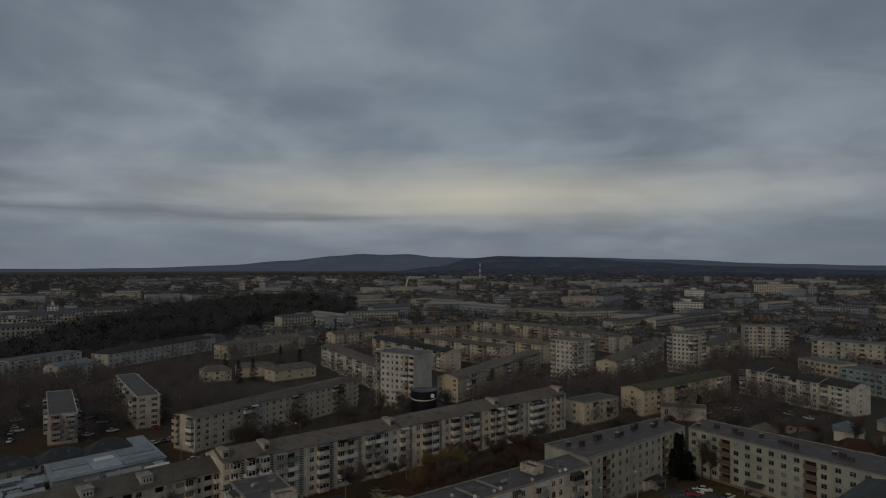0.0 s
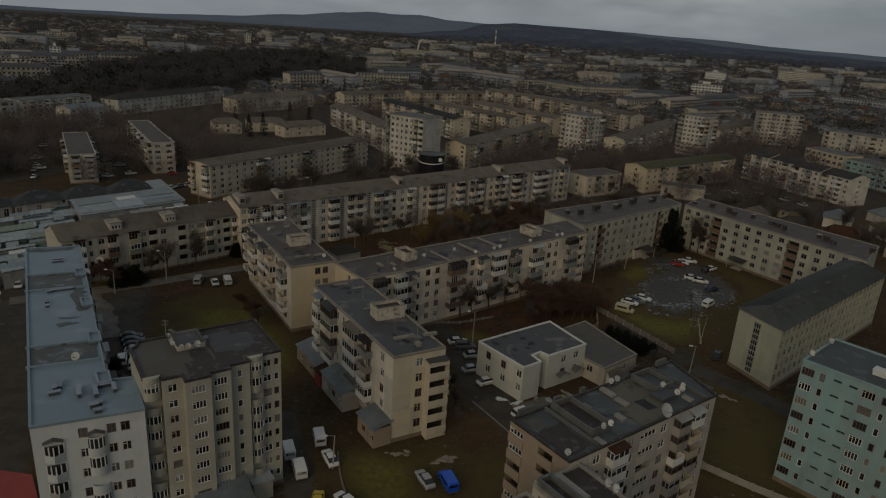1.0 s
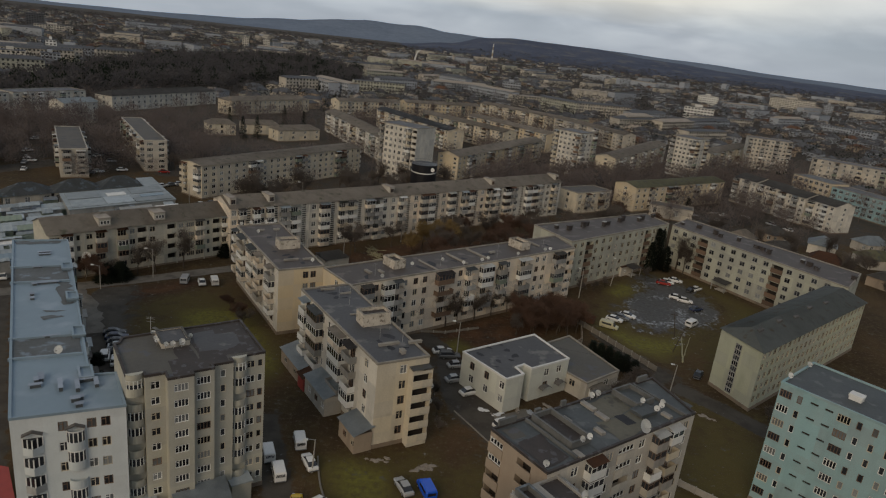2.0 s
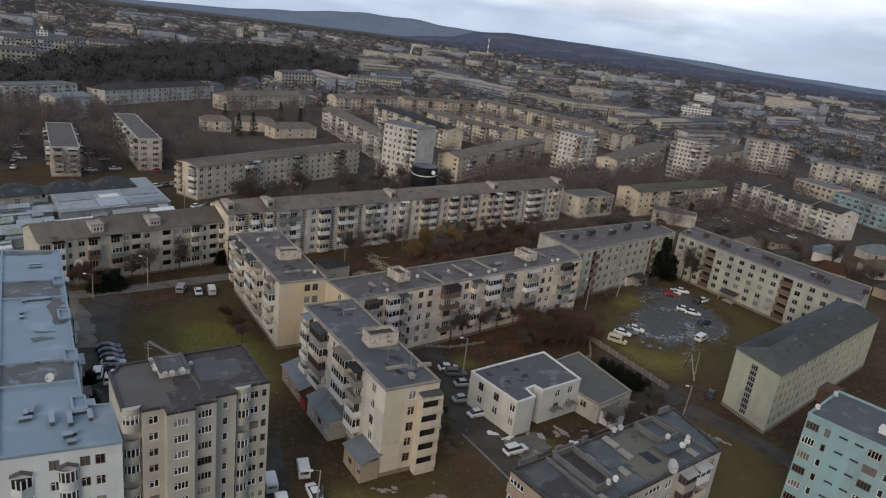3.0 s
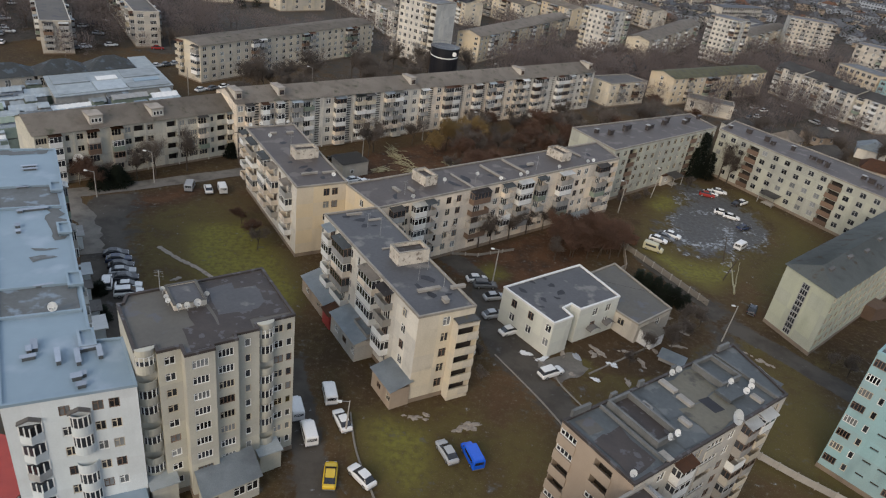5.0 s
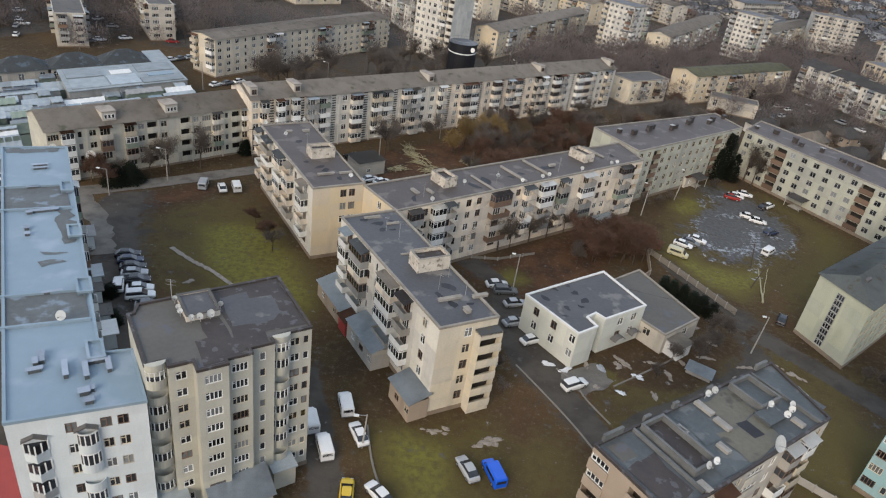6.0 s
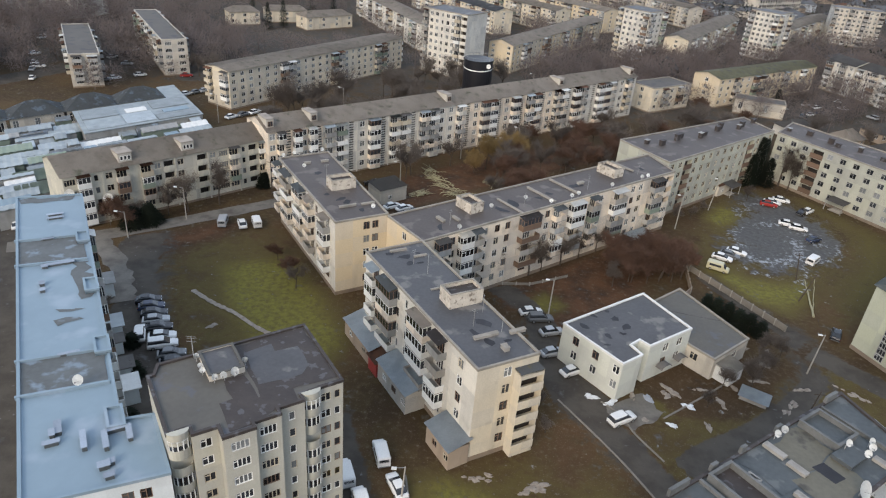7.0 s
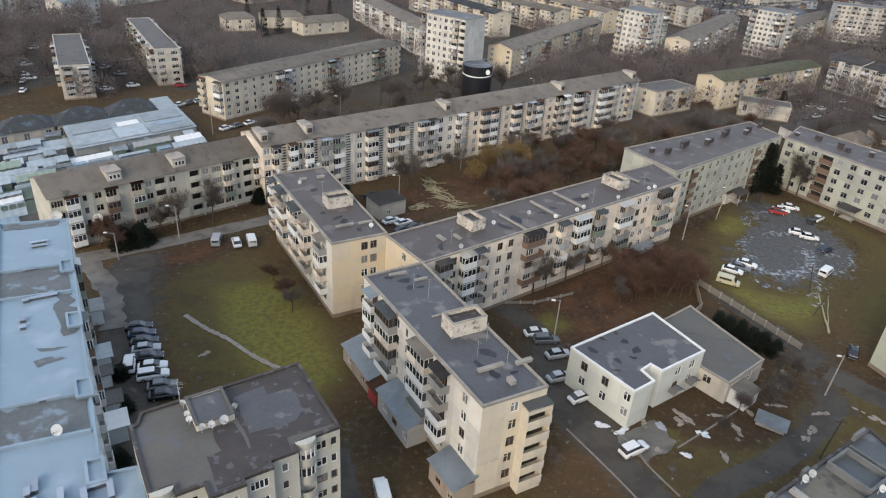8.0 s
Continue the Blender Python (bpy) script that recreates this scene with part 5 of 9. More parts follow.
RB = round_balcony(0.95, 2.05)
rnd = random.Random(8)
sh = (TZ - 0.9 - 0.45) / 9
for s0, o0 in ((0.95, 0.0), (12.95, 0.1)):
    at = TO + te * s0 + tn * o0
    for k in range(1, 9):
        ob = put("balcony", RB[0], tower, wall_pose((at.x, at.y), te, 0.9 + k * sh), "rounded plaster balcony")
        if rnd.random() < 0.62:
            put("glazing_frame", RB[1], ob)
            put("pane", RB[2], ob)
    bm = bmesh.new()
    for i in range(9):
        t0, t1 = math.pi + math.pi * i / 9, math.pi + math.pi * (i + 1) / 9
        bm.faces.new([bm.verts.new((math.cos(t) * 0.95, math.sin(t) * 0.95 * 0.75, z)) for t, z in ((t0, 0.1), (t1, 0.1), (t1, 1.35), (t0, 1.35))])
    bm.faces.new([bm.verts.new((math.cos(math.pi + math.pi * i / 9) * 0.95, math.sin(math.pi + math.pi * i / 9) * 0.7, 1.35)) for i in range(10)])
    part("balcony_head", bm, "tower_cream", tower, m=wall_pose((at.x, at.y), te, TZ - 1.1))


def tl(s, o):
    return tuple(TO + te * s + tn * o)


pit_house([tl(5.0, -5.4), tl(8.4, -5.4), tl(8.4, -9.6), tl(5.0, -9.6)], TZ - 0.3, TZ + 0.65, 0.1, "plaster_dirty", "stained whitewashed stair head on a tower roof hung with dishes", top="felt_grey", rim="felt_tan")
for pts, mt, z in (([(8.6, -1.2), (15.95, -0.9), (15.95, -10.0), (8.6, -9.8)], "felt_dark", 0.03), ([(9.0, -3.0), (13.2, -2.6), (14.3, -3.8), (14.3, -7.2), (12.0, -7.4), (12.0, -8.6), (9.2, -8.4)], "felt_grey", 0.05), ([(4.9, 2.0), (7.2, 1.9), (8.4, 1.2), (11.6, 0.6), (11.6, -1.2), (8.4, -1.4), (8.2, -5.2), (6.2, -5.2), (6.2, -2.2), (4.9, -2.0)], "felt_dark", 0.02)):
    patch("roof_patch", [tl(*q) for q in pts], TZ - 0.03 + z, mt, "bitumen felt laid over a tower roof", "roof felt", "", 0.12, 3, 1.2, group="felt patches on roofs")
ob = thing("shop_extension", (0, 0, 0), "low grey shop with sloped sheet roof at a tower foot", "shop")
P4 = [tl(4.6, 5.4), tl(10.6, 4.9), tl(10.6, 1.9), tl(4.6, 2.6)]
for i in range(4):
    facade(ob, P4[i], P4[(i + 1) % 4], 0, 3.2, 1, ("w.ww", "w", ".", ".")[i], "tower_cream", seed=50 + i, base=0.4)
bm = bmesh.new()
vs = [bm.verts.new((*p, z)) for p, z in zip(inset(P4, -0.35), (3.1, 3.1, 4.4, 4.4))]
f = bm.faces.new(vs)
bmesh.ops.solidify(bm, geom=[f], thickness=0.1)
part("roof", bm, "sheet_metal", ob)
ob = thing("entrance_bay", (0, 0, 0), "small plaster entrance bay at a tower foot", "entrance")
for i, P5 in enumerate(([tl(0.0, 2.4), tl(2.6, 2.4), tl(2.6, 0.2), tl(0.0, 0.2)], [tl(11.7, 2.1), tl(14.2, 2.1), tl(14.2, 0.15), tl(11.7, 0.15)])):
    bm = bmesh.new()
    prism(bm, P5, 0, 3.4 - i * 0.6)
    part("wall", bm, "tower_cream", ob)
    bm = bmesh.new()
    prism(bm, inset(P5, -0.2), 3.4 - i * 0.6, 3.55 - i * 0.6)
    part("roof", bm, "sheet_metal", ob)

# long blue-roofed block
BLP = [(-37.2, 51.9), (-27.0, 56.7), (-31.3, 63.5), (-34.0, 62.4), (-61.9, 108.8), (-70.2, 105.6)]
BZ = 17.0
bl = block("apartment_building", BLP, BZ, 6, ["...w.ww.", ".w.", ".", "w.wwbw.wwbw.wwbw.ww", "w..w", "."], "white_render", "long six-storey white block with light blue painted roof", seed=12, roof="felt_blue", cop="felt_blue", win_w=0.95, frac=0.46, deep=0.6, glazed=0.5)
bd = Vector((-0.524, 0.852))
bo, bx = Vector((-33.2, 55.9)), Vector((0.80, 0.50))


def bp(along, across):
    return tuple(Vector((-34.0, 62.4)) + bd * along - Vector((0.905, 0.425)) * across)


for k, (a0, a1, c0, c1, mt) in enumerate(((23.0, 32.6, 0.4, 1.9, "felt_worn"), (6.2, 8.2, 1.6, 4.2, "felt_moss"), (52.6, 54.2, 0.5, 7.4, "felt_worn"), (18.2, 19.0, 1.9, 4.4, "felt_worn"), (20.4, 21.2, 1.8, 4.2, "felt_worn"))):
    patch("roof_patch", [bp(a0, c0), bp(a1, c0), bp(a1, c1), bp(a0, c1)], BZ + 0.005, mt, "bare grey felt worn through blue paint", "roof felt", "", 0.5, 80 + k, 1.0, group="felt patches on roofs")
for k, (a0, a1, mt) in enumerate(((5.9, 11.6, "felt_worn"), (32.6, 39.6, "felt_worn"))):
    patch("roof_patch", [bp(a0, 0.4), bp(a1, 0.4), bp(a1, 8.4), bp(a0, 8.2)], BZ + 0.02, mt, "unpainted mossy felt strip on a blue roof", "roof felt", "", 0.15, 60 + k, 1.5, group="felt patches on roofs")
for k, (a, c, w, l, h) in enumerate(((0.3, 5.1, 0.5, 1.6, 0.6), (-1.5, 5.7, 1.1, 0.5, 0.5), (-0.4, 5.6, 0.4, 0.9, 0.7), (-2.1, 3.2, 0.4, 2.2, 0.7), (-2.7, 1.5, 0.4, 2.1, 0.7), (-1.4, 0.4, 1.7, 0.35, 0.5), (-2.3, -0.5, 0.4, 1.7, 0.6), (-5.7, 1.9, 0.8, 0.7, 0.6), (-5.4, 1.3, 0.5, 0.6, 0.5), (-7.0, 1.6, 0.7, 0.6, 0.5), (46.2, 3.4, 1.7, 0.45, 0.3), (47.4, 3.4, 1.7, 0.45, 0.3), (27.4, 5.6, 0.5, 0.8, 0.45), (25.8, 5.6, 0.5, 0.6, 0.4), (32.1, 3.5, 2.6, 0.5, 0.35), (31.7, 5.2, 0.6, 0.6, 0.4), (39.6, 4.6, 1.2, 0.4, 0.3), (11.9, 3.6, 1.6, 0.35, 0.35))):
    p, u = Vector(bp(a, c)), bd
    s = Vector((bd.y, -bd.x))
    ob = thing("roof_vent", (0, 0, 0), "sheet metal vent curb on a blue roof", "vent", "vents on the blue roof")
    bm = bmesh.new()
    prism(bm, [tuple(p - u * l / 2 - s * w / 2), tuple(p - u * l / 2 + s * w / 2), tuple(p + u * l / 2 + s * w / 2), tuple(p + u * l / 2 - s * w / 2)], BZ - 0.05, BZ + h * 0.7)
    part("curb", bm, "felt_slate", ob)
    bm = bmesh.new()
    prism(bm, [tuple(p - u * l / 2 * 1.1 - s * w / 2 * 1.3), tuple(p - u * l / 2 * 1.1 + s * w / 2 * 1.3), tuple(p + u * l / 2 * 1.1 + s * w / 2 * 1.3), tuple(p + u * l / 2 * 1.1 - s * w / 2 * 1.3)], BZ + h * 0.7, BZ + h * 0.7 + 0.07)
    part("cap", bm, "paint_blue", ob)
# pale parapet boxes along the edge where the sections step, and cleaning walls between sections
for k, a in enumerate((0.2, 12.3, 25.4, 38.8)):
    q = [Vector(bp(a - 1.3, -0.15)), Vector(bp(a + 1.3, -0.15)), Vector(bp(a + 1.3, 1.0)), Vector(bp(a - 1.3, 1.0))]
    q = q[::-1]
    pit_house([tuple(v) for v in q], BZ - 0.6, BZ + 0.5, 0.2, "felt_blue", "pale blue roof box at the edge of a painted roof", "boxes on the blue roof", "felt_blue", "felt_blue")
for a in (5.8, 11.7, 32.5, 39.7):
    bm = bmesh.new()
    prism(bm, [bp(a, 0.3), bp(a, 8.5), bp(a + 0.3, 8.5), bp(a + 0.3, 0.3)][::-1], BZ - 0.1, BZ + 0.28)
    part("section_curb", bm, "felt_blue", bl)
# porches and lean-tos in the strip behind it
for k, (x, y, w, l, h, rm) in enumerate(((-45.4, 83.6, 3.0, 2.4, 2.6, "coping_white"), (-53.6, 96.6, 3.2, 2.2, 2.6, "sheet_metal"), (-60.2, 107.6, 3.4, 2.2, 2.7, "paint_grey"), (-47.9, 87.8, 2.4, 2.0, 2.3, "slate_dark"), (-51.6, 93.0, 2.0, 1.8, 2.2, "slate_dark"))):
    ob = thing("porch", (x, y, 0), "small plaster porch with a flat sheet roof at a block entrance", "porch", "porches behind the blue-roofed block", math.degrees(math.atan2(bd.y, bd.x)))
    bm = bmesh.new()
    box(bm, -w / 2, w / 2, -l / 2, l / 2, 0, h)
    part("wall", bm, "white_render", ob)
    bm = bmesh.new()
    box(bm, -w / 2 - 0.3, w / 2 + 0.3, -l / 2 - 0.4, l / 2 + 0.1, h, h + 0.14)
    part("roof", bm, rm, ob)
    bm = bmesh.new()
    box(bm, -0.5, 0.5, -l / 2 - 0.04, -l / 2, 0.05, 2.05)
    part("door", bm, "paint_brown", ob)
# gabled eyebrow hoods and chevron bays on its end wall
nd = (Vector(BLP[1]) - Vector(BLP[0])).normalized()
for k, (s0, zz) in enumerate(((2.0, 15.0), (6.1, 15.2))):
    at = Vector(BLP[0]) + nd * s0
    bm = bmesh.new()
    for q in (((-1.0, 0), (0, 0.42), (0, 0.24), (-1.0, -0.16)), ((0, 0.42), (1.0, 0), (1.0, -0.16), (0, 0.24))):
        lo = [bm.verts.new((x, -0.5, z)) for x, z in q]
        hi = [bm.verts.new((x, 0, z)) for x, z in q]
        bm.faces.new(lo)
        for i in range(4):
            bm.faces.new((lo[i], hi[i], hi[(i + 1) % 4], lo[(i + 1) % 4]))
    part("gable_hood", bm, "slate_dark", bl, m=wall_pose((at.x, at.y), nd, zz))
at = Vector(BLP[0]) + nd * 2.0
for k in range(5):
    bm = bmesh.new()
    z = 2.6 + k * 2.45
    prism(bm, [(-1.0, -0.05), (0, -0.75), (1.0, -0.05)], 0, 0.95)
    ob = part("bay", bm, "white_render" if k != 2 else "paint_grey", bl, m=wall_pose((at.x, at.y), nd, z))
    bm = bmesh.new()
    prism(bm, [(-0.9, -0.05), (0, -0.66), (0.9, -0.05)], 0.95, 2.0)
    part("pane", bm, "glass_dark", ob)
    bm = bmesh.new()
    for x, y in ((-0.95, -0.06), (-0.48, -0.4), (0, -0.72), (0.48, -0.4), (0.95, -0.06)):
        box(bm, x - 0.06, x + 0.06, y - 0.05, y + 0.05, 0.95, 2.1)
    part("glazing_frame", bm, "paint_white", ob)
at = Vector(BLP[0]) + nd * 6.15
RBW = round_balcony(0.95, 2.35, "white_render")
for k in range(5):
    ob = put("balcony", RBW[0], bl, wall_pose((at.x, at.y), nd, 2.5 + k * 2.5), "rounded white balcony")
    if k != 2:
        put("glazing_frame", RBW[1], ob)
        put("pane", RBW[2], ob)
# low roofs at its foot
for nm, q, z, mt, lb in (("low_building", [(-38.5, 47.5), (-25.5, 53.5), (-27.3, 56.4), (-36.9, 51.6)], 3.0, "felt_blue", "low shop with blue-grey felt roof"), ("low_building", [(-50, 50), (-40, 46), (-38.6, 53.5), (-44, 60.5), (-49, 61)], 4.0, "red_sheet", "low building with dull red sheet roof")):
    ob = thing(nm, (0, 0, 0), lb, "building")
    bm = bmesh.new()
    prism(bm, q, 0, z - 0.2)
    part("wall", bm, "white_render", ob)
    bm = bmesh.new()
    prism(bm, inset(q, -0.2), z - 0.2, z)
    part("roof", bm, mt, ob)

# near right tower with stepped roof
NP = [(20.0, 49.7), (41.0, 65.3), (38.0, 74.0), (14.5, 57.0)]
NZ = 18.5
nr = block("apartment_tower", NP, NZ, 8, ["wwVwowbBw", "w.b.w", ".", "o.o."], ["plaster_grey", "plaster_grey", "plaster_grey", "brick_wall"], "eight-storey grey-brown tower with cluttered stepped roof", seed=13, roof="felt_slate", cop="felt_dark", win_w=1.1, deep=1.0, glazed=0.5, category="apartment tower")
ne, nn = Vector((0.811, 0.585)), Vector((0.585, -0.811))


def nl(s, o):
    return tuple(Vector((14.5, 57.0)) + ne * s + nn * o)


pit_house([nl(5.7, 7.1), nl(8.9, 7.1), nl(8.9, 0.5), nl(5.7, 0.5)], NZ - 0.3, NZ + 0.75, 0.6, "felt_wall", "long grey plaster stair head with sunken dark top", rim="felt_wall")
pit_house([nl(19.9, 4.6), nl(23.4, 4.6), nl(23.4, 0.5), nl(19.9, 0.5)], NZ - 0.3, NZ + 0.7, 0.5, "felt_wall", "grey plaster stair head with sunken dark top", top="felt_slate", rim="felt_wall")
roof_box("stair_head", [nl(18.6, 6.5), nl(21.6, 6.5), nl(21.6, 4.7), nl(18.6, 4.7)], NZ - 0.3, NZ + 0.5, "felt_tan", "low grey felted vent house on a tower roof", "stair head", pit=False, top="felt_slate", rim="felt_slate")
for s0, o0, l, w in ((14.2, 0.5, 0.55, 2.0), (14.0, 3.1, 0.55, 1.7), (11.2, 5.5, 0.5, 1.2), (5.3, 7.7, 0.6, 1.2), (9.4, 2.0, 0.4, 1.1), (22.0, 6.9, 0.5, 1.2)):
    roof_box("vent_curb", [nl(s0, o0 + w), nl(s0 + l, o0 + w), nl(s0 + l, o0), nl(s0, o0)], NZ - 0.2, NZ + 0.3, "concrete", "pale plaster vent curb on a roof", "vent", pit=False, group="vent curbs on roofs", top="concrete", rim="concrete")
for s0, o0, s1, o1, mt, z in ((14.9, 0.6, 19.9, 4.5, "felt_olive", 0), (12.6, 4.6, 18.8, 8.4, "felt_olive", 0.004), (0.7, 3.4, 4.7, 8.2, "felt_dark", 0), (24.9, 0.6, 27.9, 7.4, "felt_slate", 0), (10.4, 0.8, 13.9, 4.9, "felt_slate", 0), (16.0, 4.6, 17.4, 6.6, "felt_patch", 0.012), (1.2, 0.8, 3.0, 2.6, "felt_tan", 0), (8.6, 6.4, 11.0, 8.4, "felt_slate", 0)):
    patch("roof_patch", [nl(s0, o1), nl(s1, o1), nl(s1, o0), nl(s0, o0)], NZ + z, mt, "bitumen felt laid over a tower roof", "roof felt", "", 0.3, 7, 1.2, group="felt patches on roofs")
for k, (s0, o0, o1, h) in enumerate(((24.4, 0.3, 8.7, 0.35), (4.9, 0.3, 8.7, 0.3))):
    bm = bmesh.new()
    prism(bm, [nl(s0, o1), nl(s0 + 0.28, o1), nl(s0 + 0.28, o0), nl(s0, o0)], NZ - 0.1, NZ + h)
    part("fire_wall", bm, "felt_wall", nr)
for s0, l in ((16.6, 0.9), (11.0, 0.8), (6.6, 0.9), (1.0, 2.6), (25.5, 2.0)):
    bm = bmesh.new()
    prism(bm, [nl(s0, 0.22), nl(s0 + l, 0.22), nl(s0 + l, -0.1), nl(s0, -0.1)], NZ + 0.15, NZ + 0.95)
    part("parapet_block", bm, "felt_wall", nr)
wing = block("apartment_tower", [nl(-4.7, 20.0), nl(1.8, 20.0), nl(1.8, 9.1), nl(-4.7, 9.1)], 17.6, 8, ["wbo", "wVowb", "..", "wobo"], "plaster_grey", "grey-brown tower wing with dark loggias", seed=14, roof="felt_dark", cop="concrete", win_w=1.1, deep=1.0, category="apartment tower")
block("apartment_tower", [nl(-11.5, 20.0), nl(-4.75, 20.0), nl(-4.75, 8.4), nl(-11.5, 8.4)], 16.2, 8, ["wbo", ".....", "w.w", "wobo"], "plaster_grey", "grey-brown lower tower wing with felt roof", seed=24, roof="felt_plum", cop="concrete", win_w=1.1, deep=1.0, category="apartment tower")
pit_house([nl(-4.5, 15.0), nl(-2.7, 15.0), nl(-2.7, 9.4), nl(-4.5, 9.4)], 17.3, 18.5, 0.6, "felt_wall", "grey plaster stair head with sunken dark top", rim="felt_worn")
roof_box("vent_curb", [nl(-2.1, 13.6), nl(-1.5, 13.6), nl(-1.5, 9.6), nl(-2.1, 9.6)], 17.4, 18.1, "coping", "pale plaster vent curb on a roof", "vent", pit=False, group="vent curbs on roofs", top="concrete", rim="concrete")

GP = [(56.3, 74.6), (72.8, 56.4), (81.4, 64.1), (64.9, 82.3)]
block("apartment_tower", GP, 19.6, 8, ["WnssWnnnWnssn", "wwww", "....", "w.w"], "mint_panel", "pale mint-green panel tower with white windows", seed=15, win_w=1.05, roof="felt_slate", cop="mint_panel", category="apartment tower", frac=0.5)

# pitched-roof blocks behind the courtyard
LF, LD = Vector((-46.0, 154.6)), Vector((0.7575, 0.6528))
LB = Vector((-0.6528, 0.7575))
LW_F, LW_D = Vector((-76.6, 127.4)), Vector((0.7045, 0.7097))
LWB = Vector((-0.7097, 0.7045))
lw = block("apartment_building", [tuple(LW_F), tuple(LW_F + LW_D * 42), tuple(LW_F + LW_D * 42 + LWB * 11.5), tuple(LW_F + LWB * 11.5)], 11.0, 4, ["WVnwb.bwow.owWbnob", "..", ".", ".."], "plaster_olive",
           "four-storey olive plaster block with grey sheet roof", seed=16, near="sep", roof="slate_sheet", pitched=2.3, win_w=1.3, glazed=0.2, pale=0.3, ribs=3, base=0.6, frac=0.5, frame_mat="paint_cream", deep=0.9)
secs = ((0, 13.5, 13.4), (13.5, 53, 13.2), (53, 96, 13.2), (96, 129.5, 13.2))
toks = ("wblVwVl", "bblwVlbblbBww", "blwbVlwVlbblwBb", "lVbwlVBblwbl")
for k, ((a, b, z), tk) in enumerate(zip(secs, toks)):
    q = [LF + LD * (a + 0.02), LF + LD * (b - 0.02), LF + LD * (b - 0.02) + LB * 11, LF + LD * (a + 0.02) + LB * 11]
    ob = block("apartment_building", [tuple(v) for v in q], z, 5, [tk, "..", ".", ".."], "plaster_cream" if k % 2 == 0 else "plaster_pale", "five-storey beige block section with pitched sheet roof and balconies", seed=17 + k, near="sep", roof="slate_sheet",
               pitched=2.0, win_w=1.35, glazed=0.34, pale=0.45, ribs=3, base=0.5, group="sections of the long block", deep=1.3)
    # fire wall and dormer between the sections
    for s0 in ((a + 0.3, b - 2.5) if k == 0 else (b - 2.5,)):
        at = LF + LD * s0 + LB * 1.2
        bm = bmesh.new()
        box(bm, 0, 1.7, 0, 4.2, -0.4, 2.3)
        part("dormer", bm, "plaster_grey", ob, m=wall_pose((at.x, at.y), LD, z))
        bm = bmesh.new()
        box(bm, -0.12, 1.82, -0.15, 4.3, 2.3, 2.42)
        part("dormer_roof", bm, "slate_sheet", ob, m=wall_pose((at.x, at.y), LD, z))
        fr, pn = window_meshes(1.1, 1.1, 2, "paint_brown")
        w = put("window", fr, ob, wall_pose(tuple(at + LD * 0.85), LD, z + 0.7) @ Matrix.Translation((0, -0.2, 0)))
        put("pane", pn, w)
for s0 in (10.5, 23.0):
    at = LW_F + LW_D * s0 + LWB * 0.8
    bm = bmesh.new()
    box(bm, 0, 2.6, 0, 3.4, -0.5, 2.1)
    part("dormer", bm, "plaster_grey", lw, m=wall_pose((at.x, at.y), LW_D, 11.0))
    bm = bmesh.new()
    box(bm, -0.15, 2.75, -0.2, 3.5, 2.1, 2.24)
    part("dormer_roof", bm, "slate_sheet", lw, m=wall_pose((at.x, at.y), LW_D, 11.0))
    for dx0 in (0.6, 1.3, 2.0):
        fr, pn = window_meshes(0.6, 0.9, 1)
        w = put("window", fr, lw, wall_pose(tuple(at + LW_D * dx0), LW_D, 11.7) @ Matrix.Translation((0, -0.2, 0)))
        put("pane", pn, w)

# ---- roofs: stair heads, vents, dishes, felt patches ----
def quad_at(c, e, w, l):
    e = Vector(e).normalized()
    f = Vector((-e.y, e.x))
    c = Vector(c)
    return [tuple(c - e * w / 2 - f * l / 2), tuple(c + e * w / 2 - f * l / 2), tuple(c + e * w / 2 + f * l / 2), tuple(c - e * w / 2 + f * l / 2)]


EB, EA, EY = (0.867, 0.497), (0.771, 0.636), (0.851, 0.525)
pit_house(quad_at((-2.7, 92.4), EB, 5.0, 2.9), 13.9, 16.4, 0.55, "plaster_dirty", "stained whitewashed stair head with sunken dark top", top="felt_dark", rim="coping")
pit_house(quad_at((-25.2, 127.8), EY, 4.6, 2.8), 13.4, 15.7, 0.55, "plaster_dirty", "stained whitewashed stair head with sunken dark top", top="felt_dark", rim="coping")
pit_house(quad_at((-1.8, 123.9), EA, 2.9, 4.2), 13.1, 15.3, 0.55, "plaster_dirty", "stained whitewashed stair head with sunken dark top", top="felt_dark", rim="coping")
pit_house(quad_at((27.0, 147.0), EA, 2.9, 4.6), 13.1, 15.3, 0.55, "plaster_dirty", "stained whitewashed stair head with sunken dark top", top="felt_dark", rim="coping")
rnd = random.Random(21)


def blob(c, r, z, seed, mt="felt_patch", lb="dark bitumen patch on a felt roof"):
    rr = random.Random(seed)
    t = rr.uniform(0, 3)
    w, h = r * rr.uniform(0.8, 1.6), r * rr.uniform(0.45, 0.8)
    pts = [(c[0] + w * math.cos(q) * math.cos(t) - h * math.sin(q) * math.sin(t), c[1] + w * math.cos(q) * math.sin(t) + h * math.sin(q) * math.cos(t)) for q in (0.785 * i for i in range(8))]
    patch("roof_patch", pts, z, mt, lb, "roof felt", "", r * 0.3, seed, r * 0.8, group="felt patches on roofs")


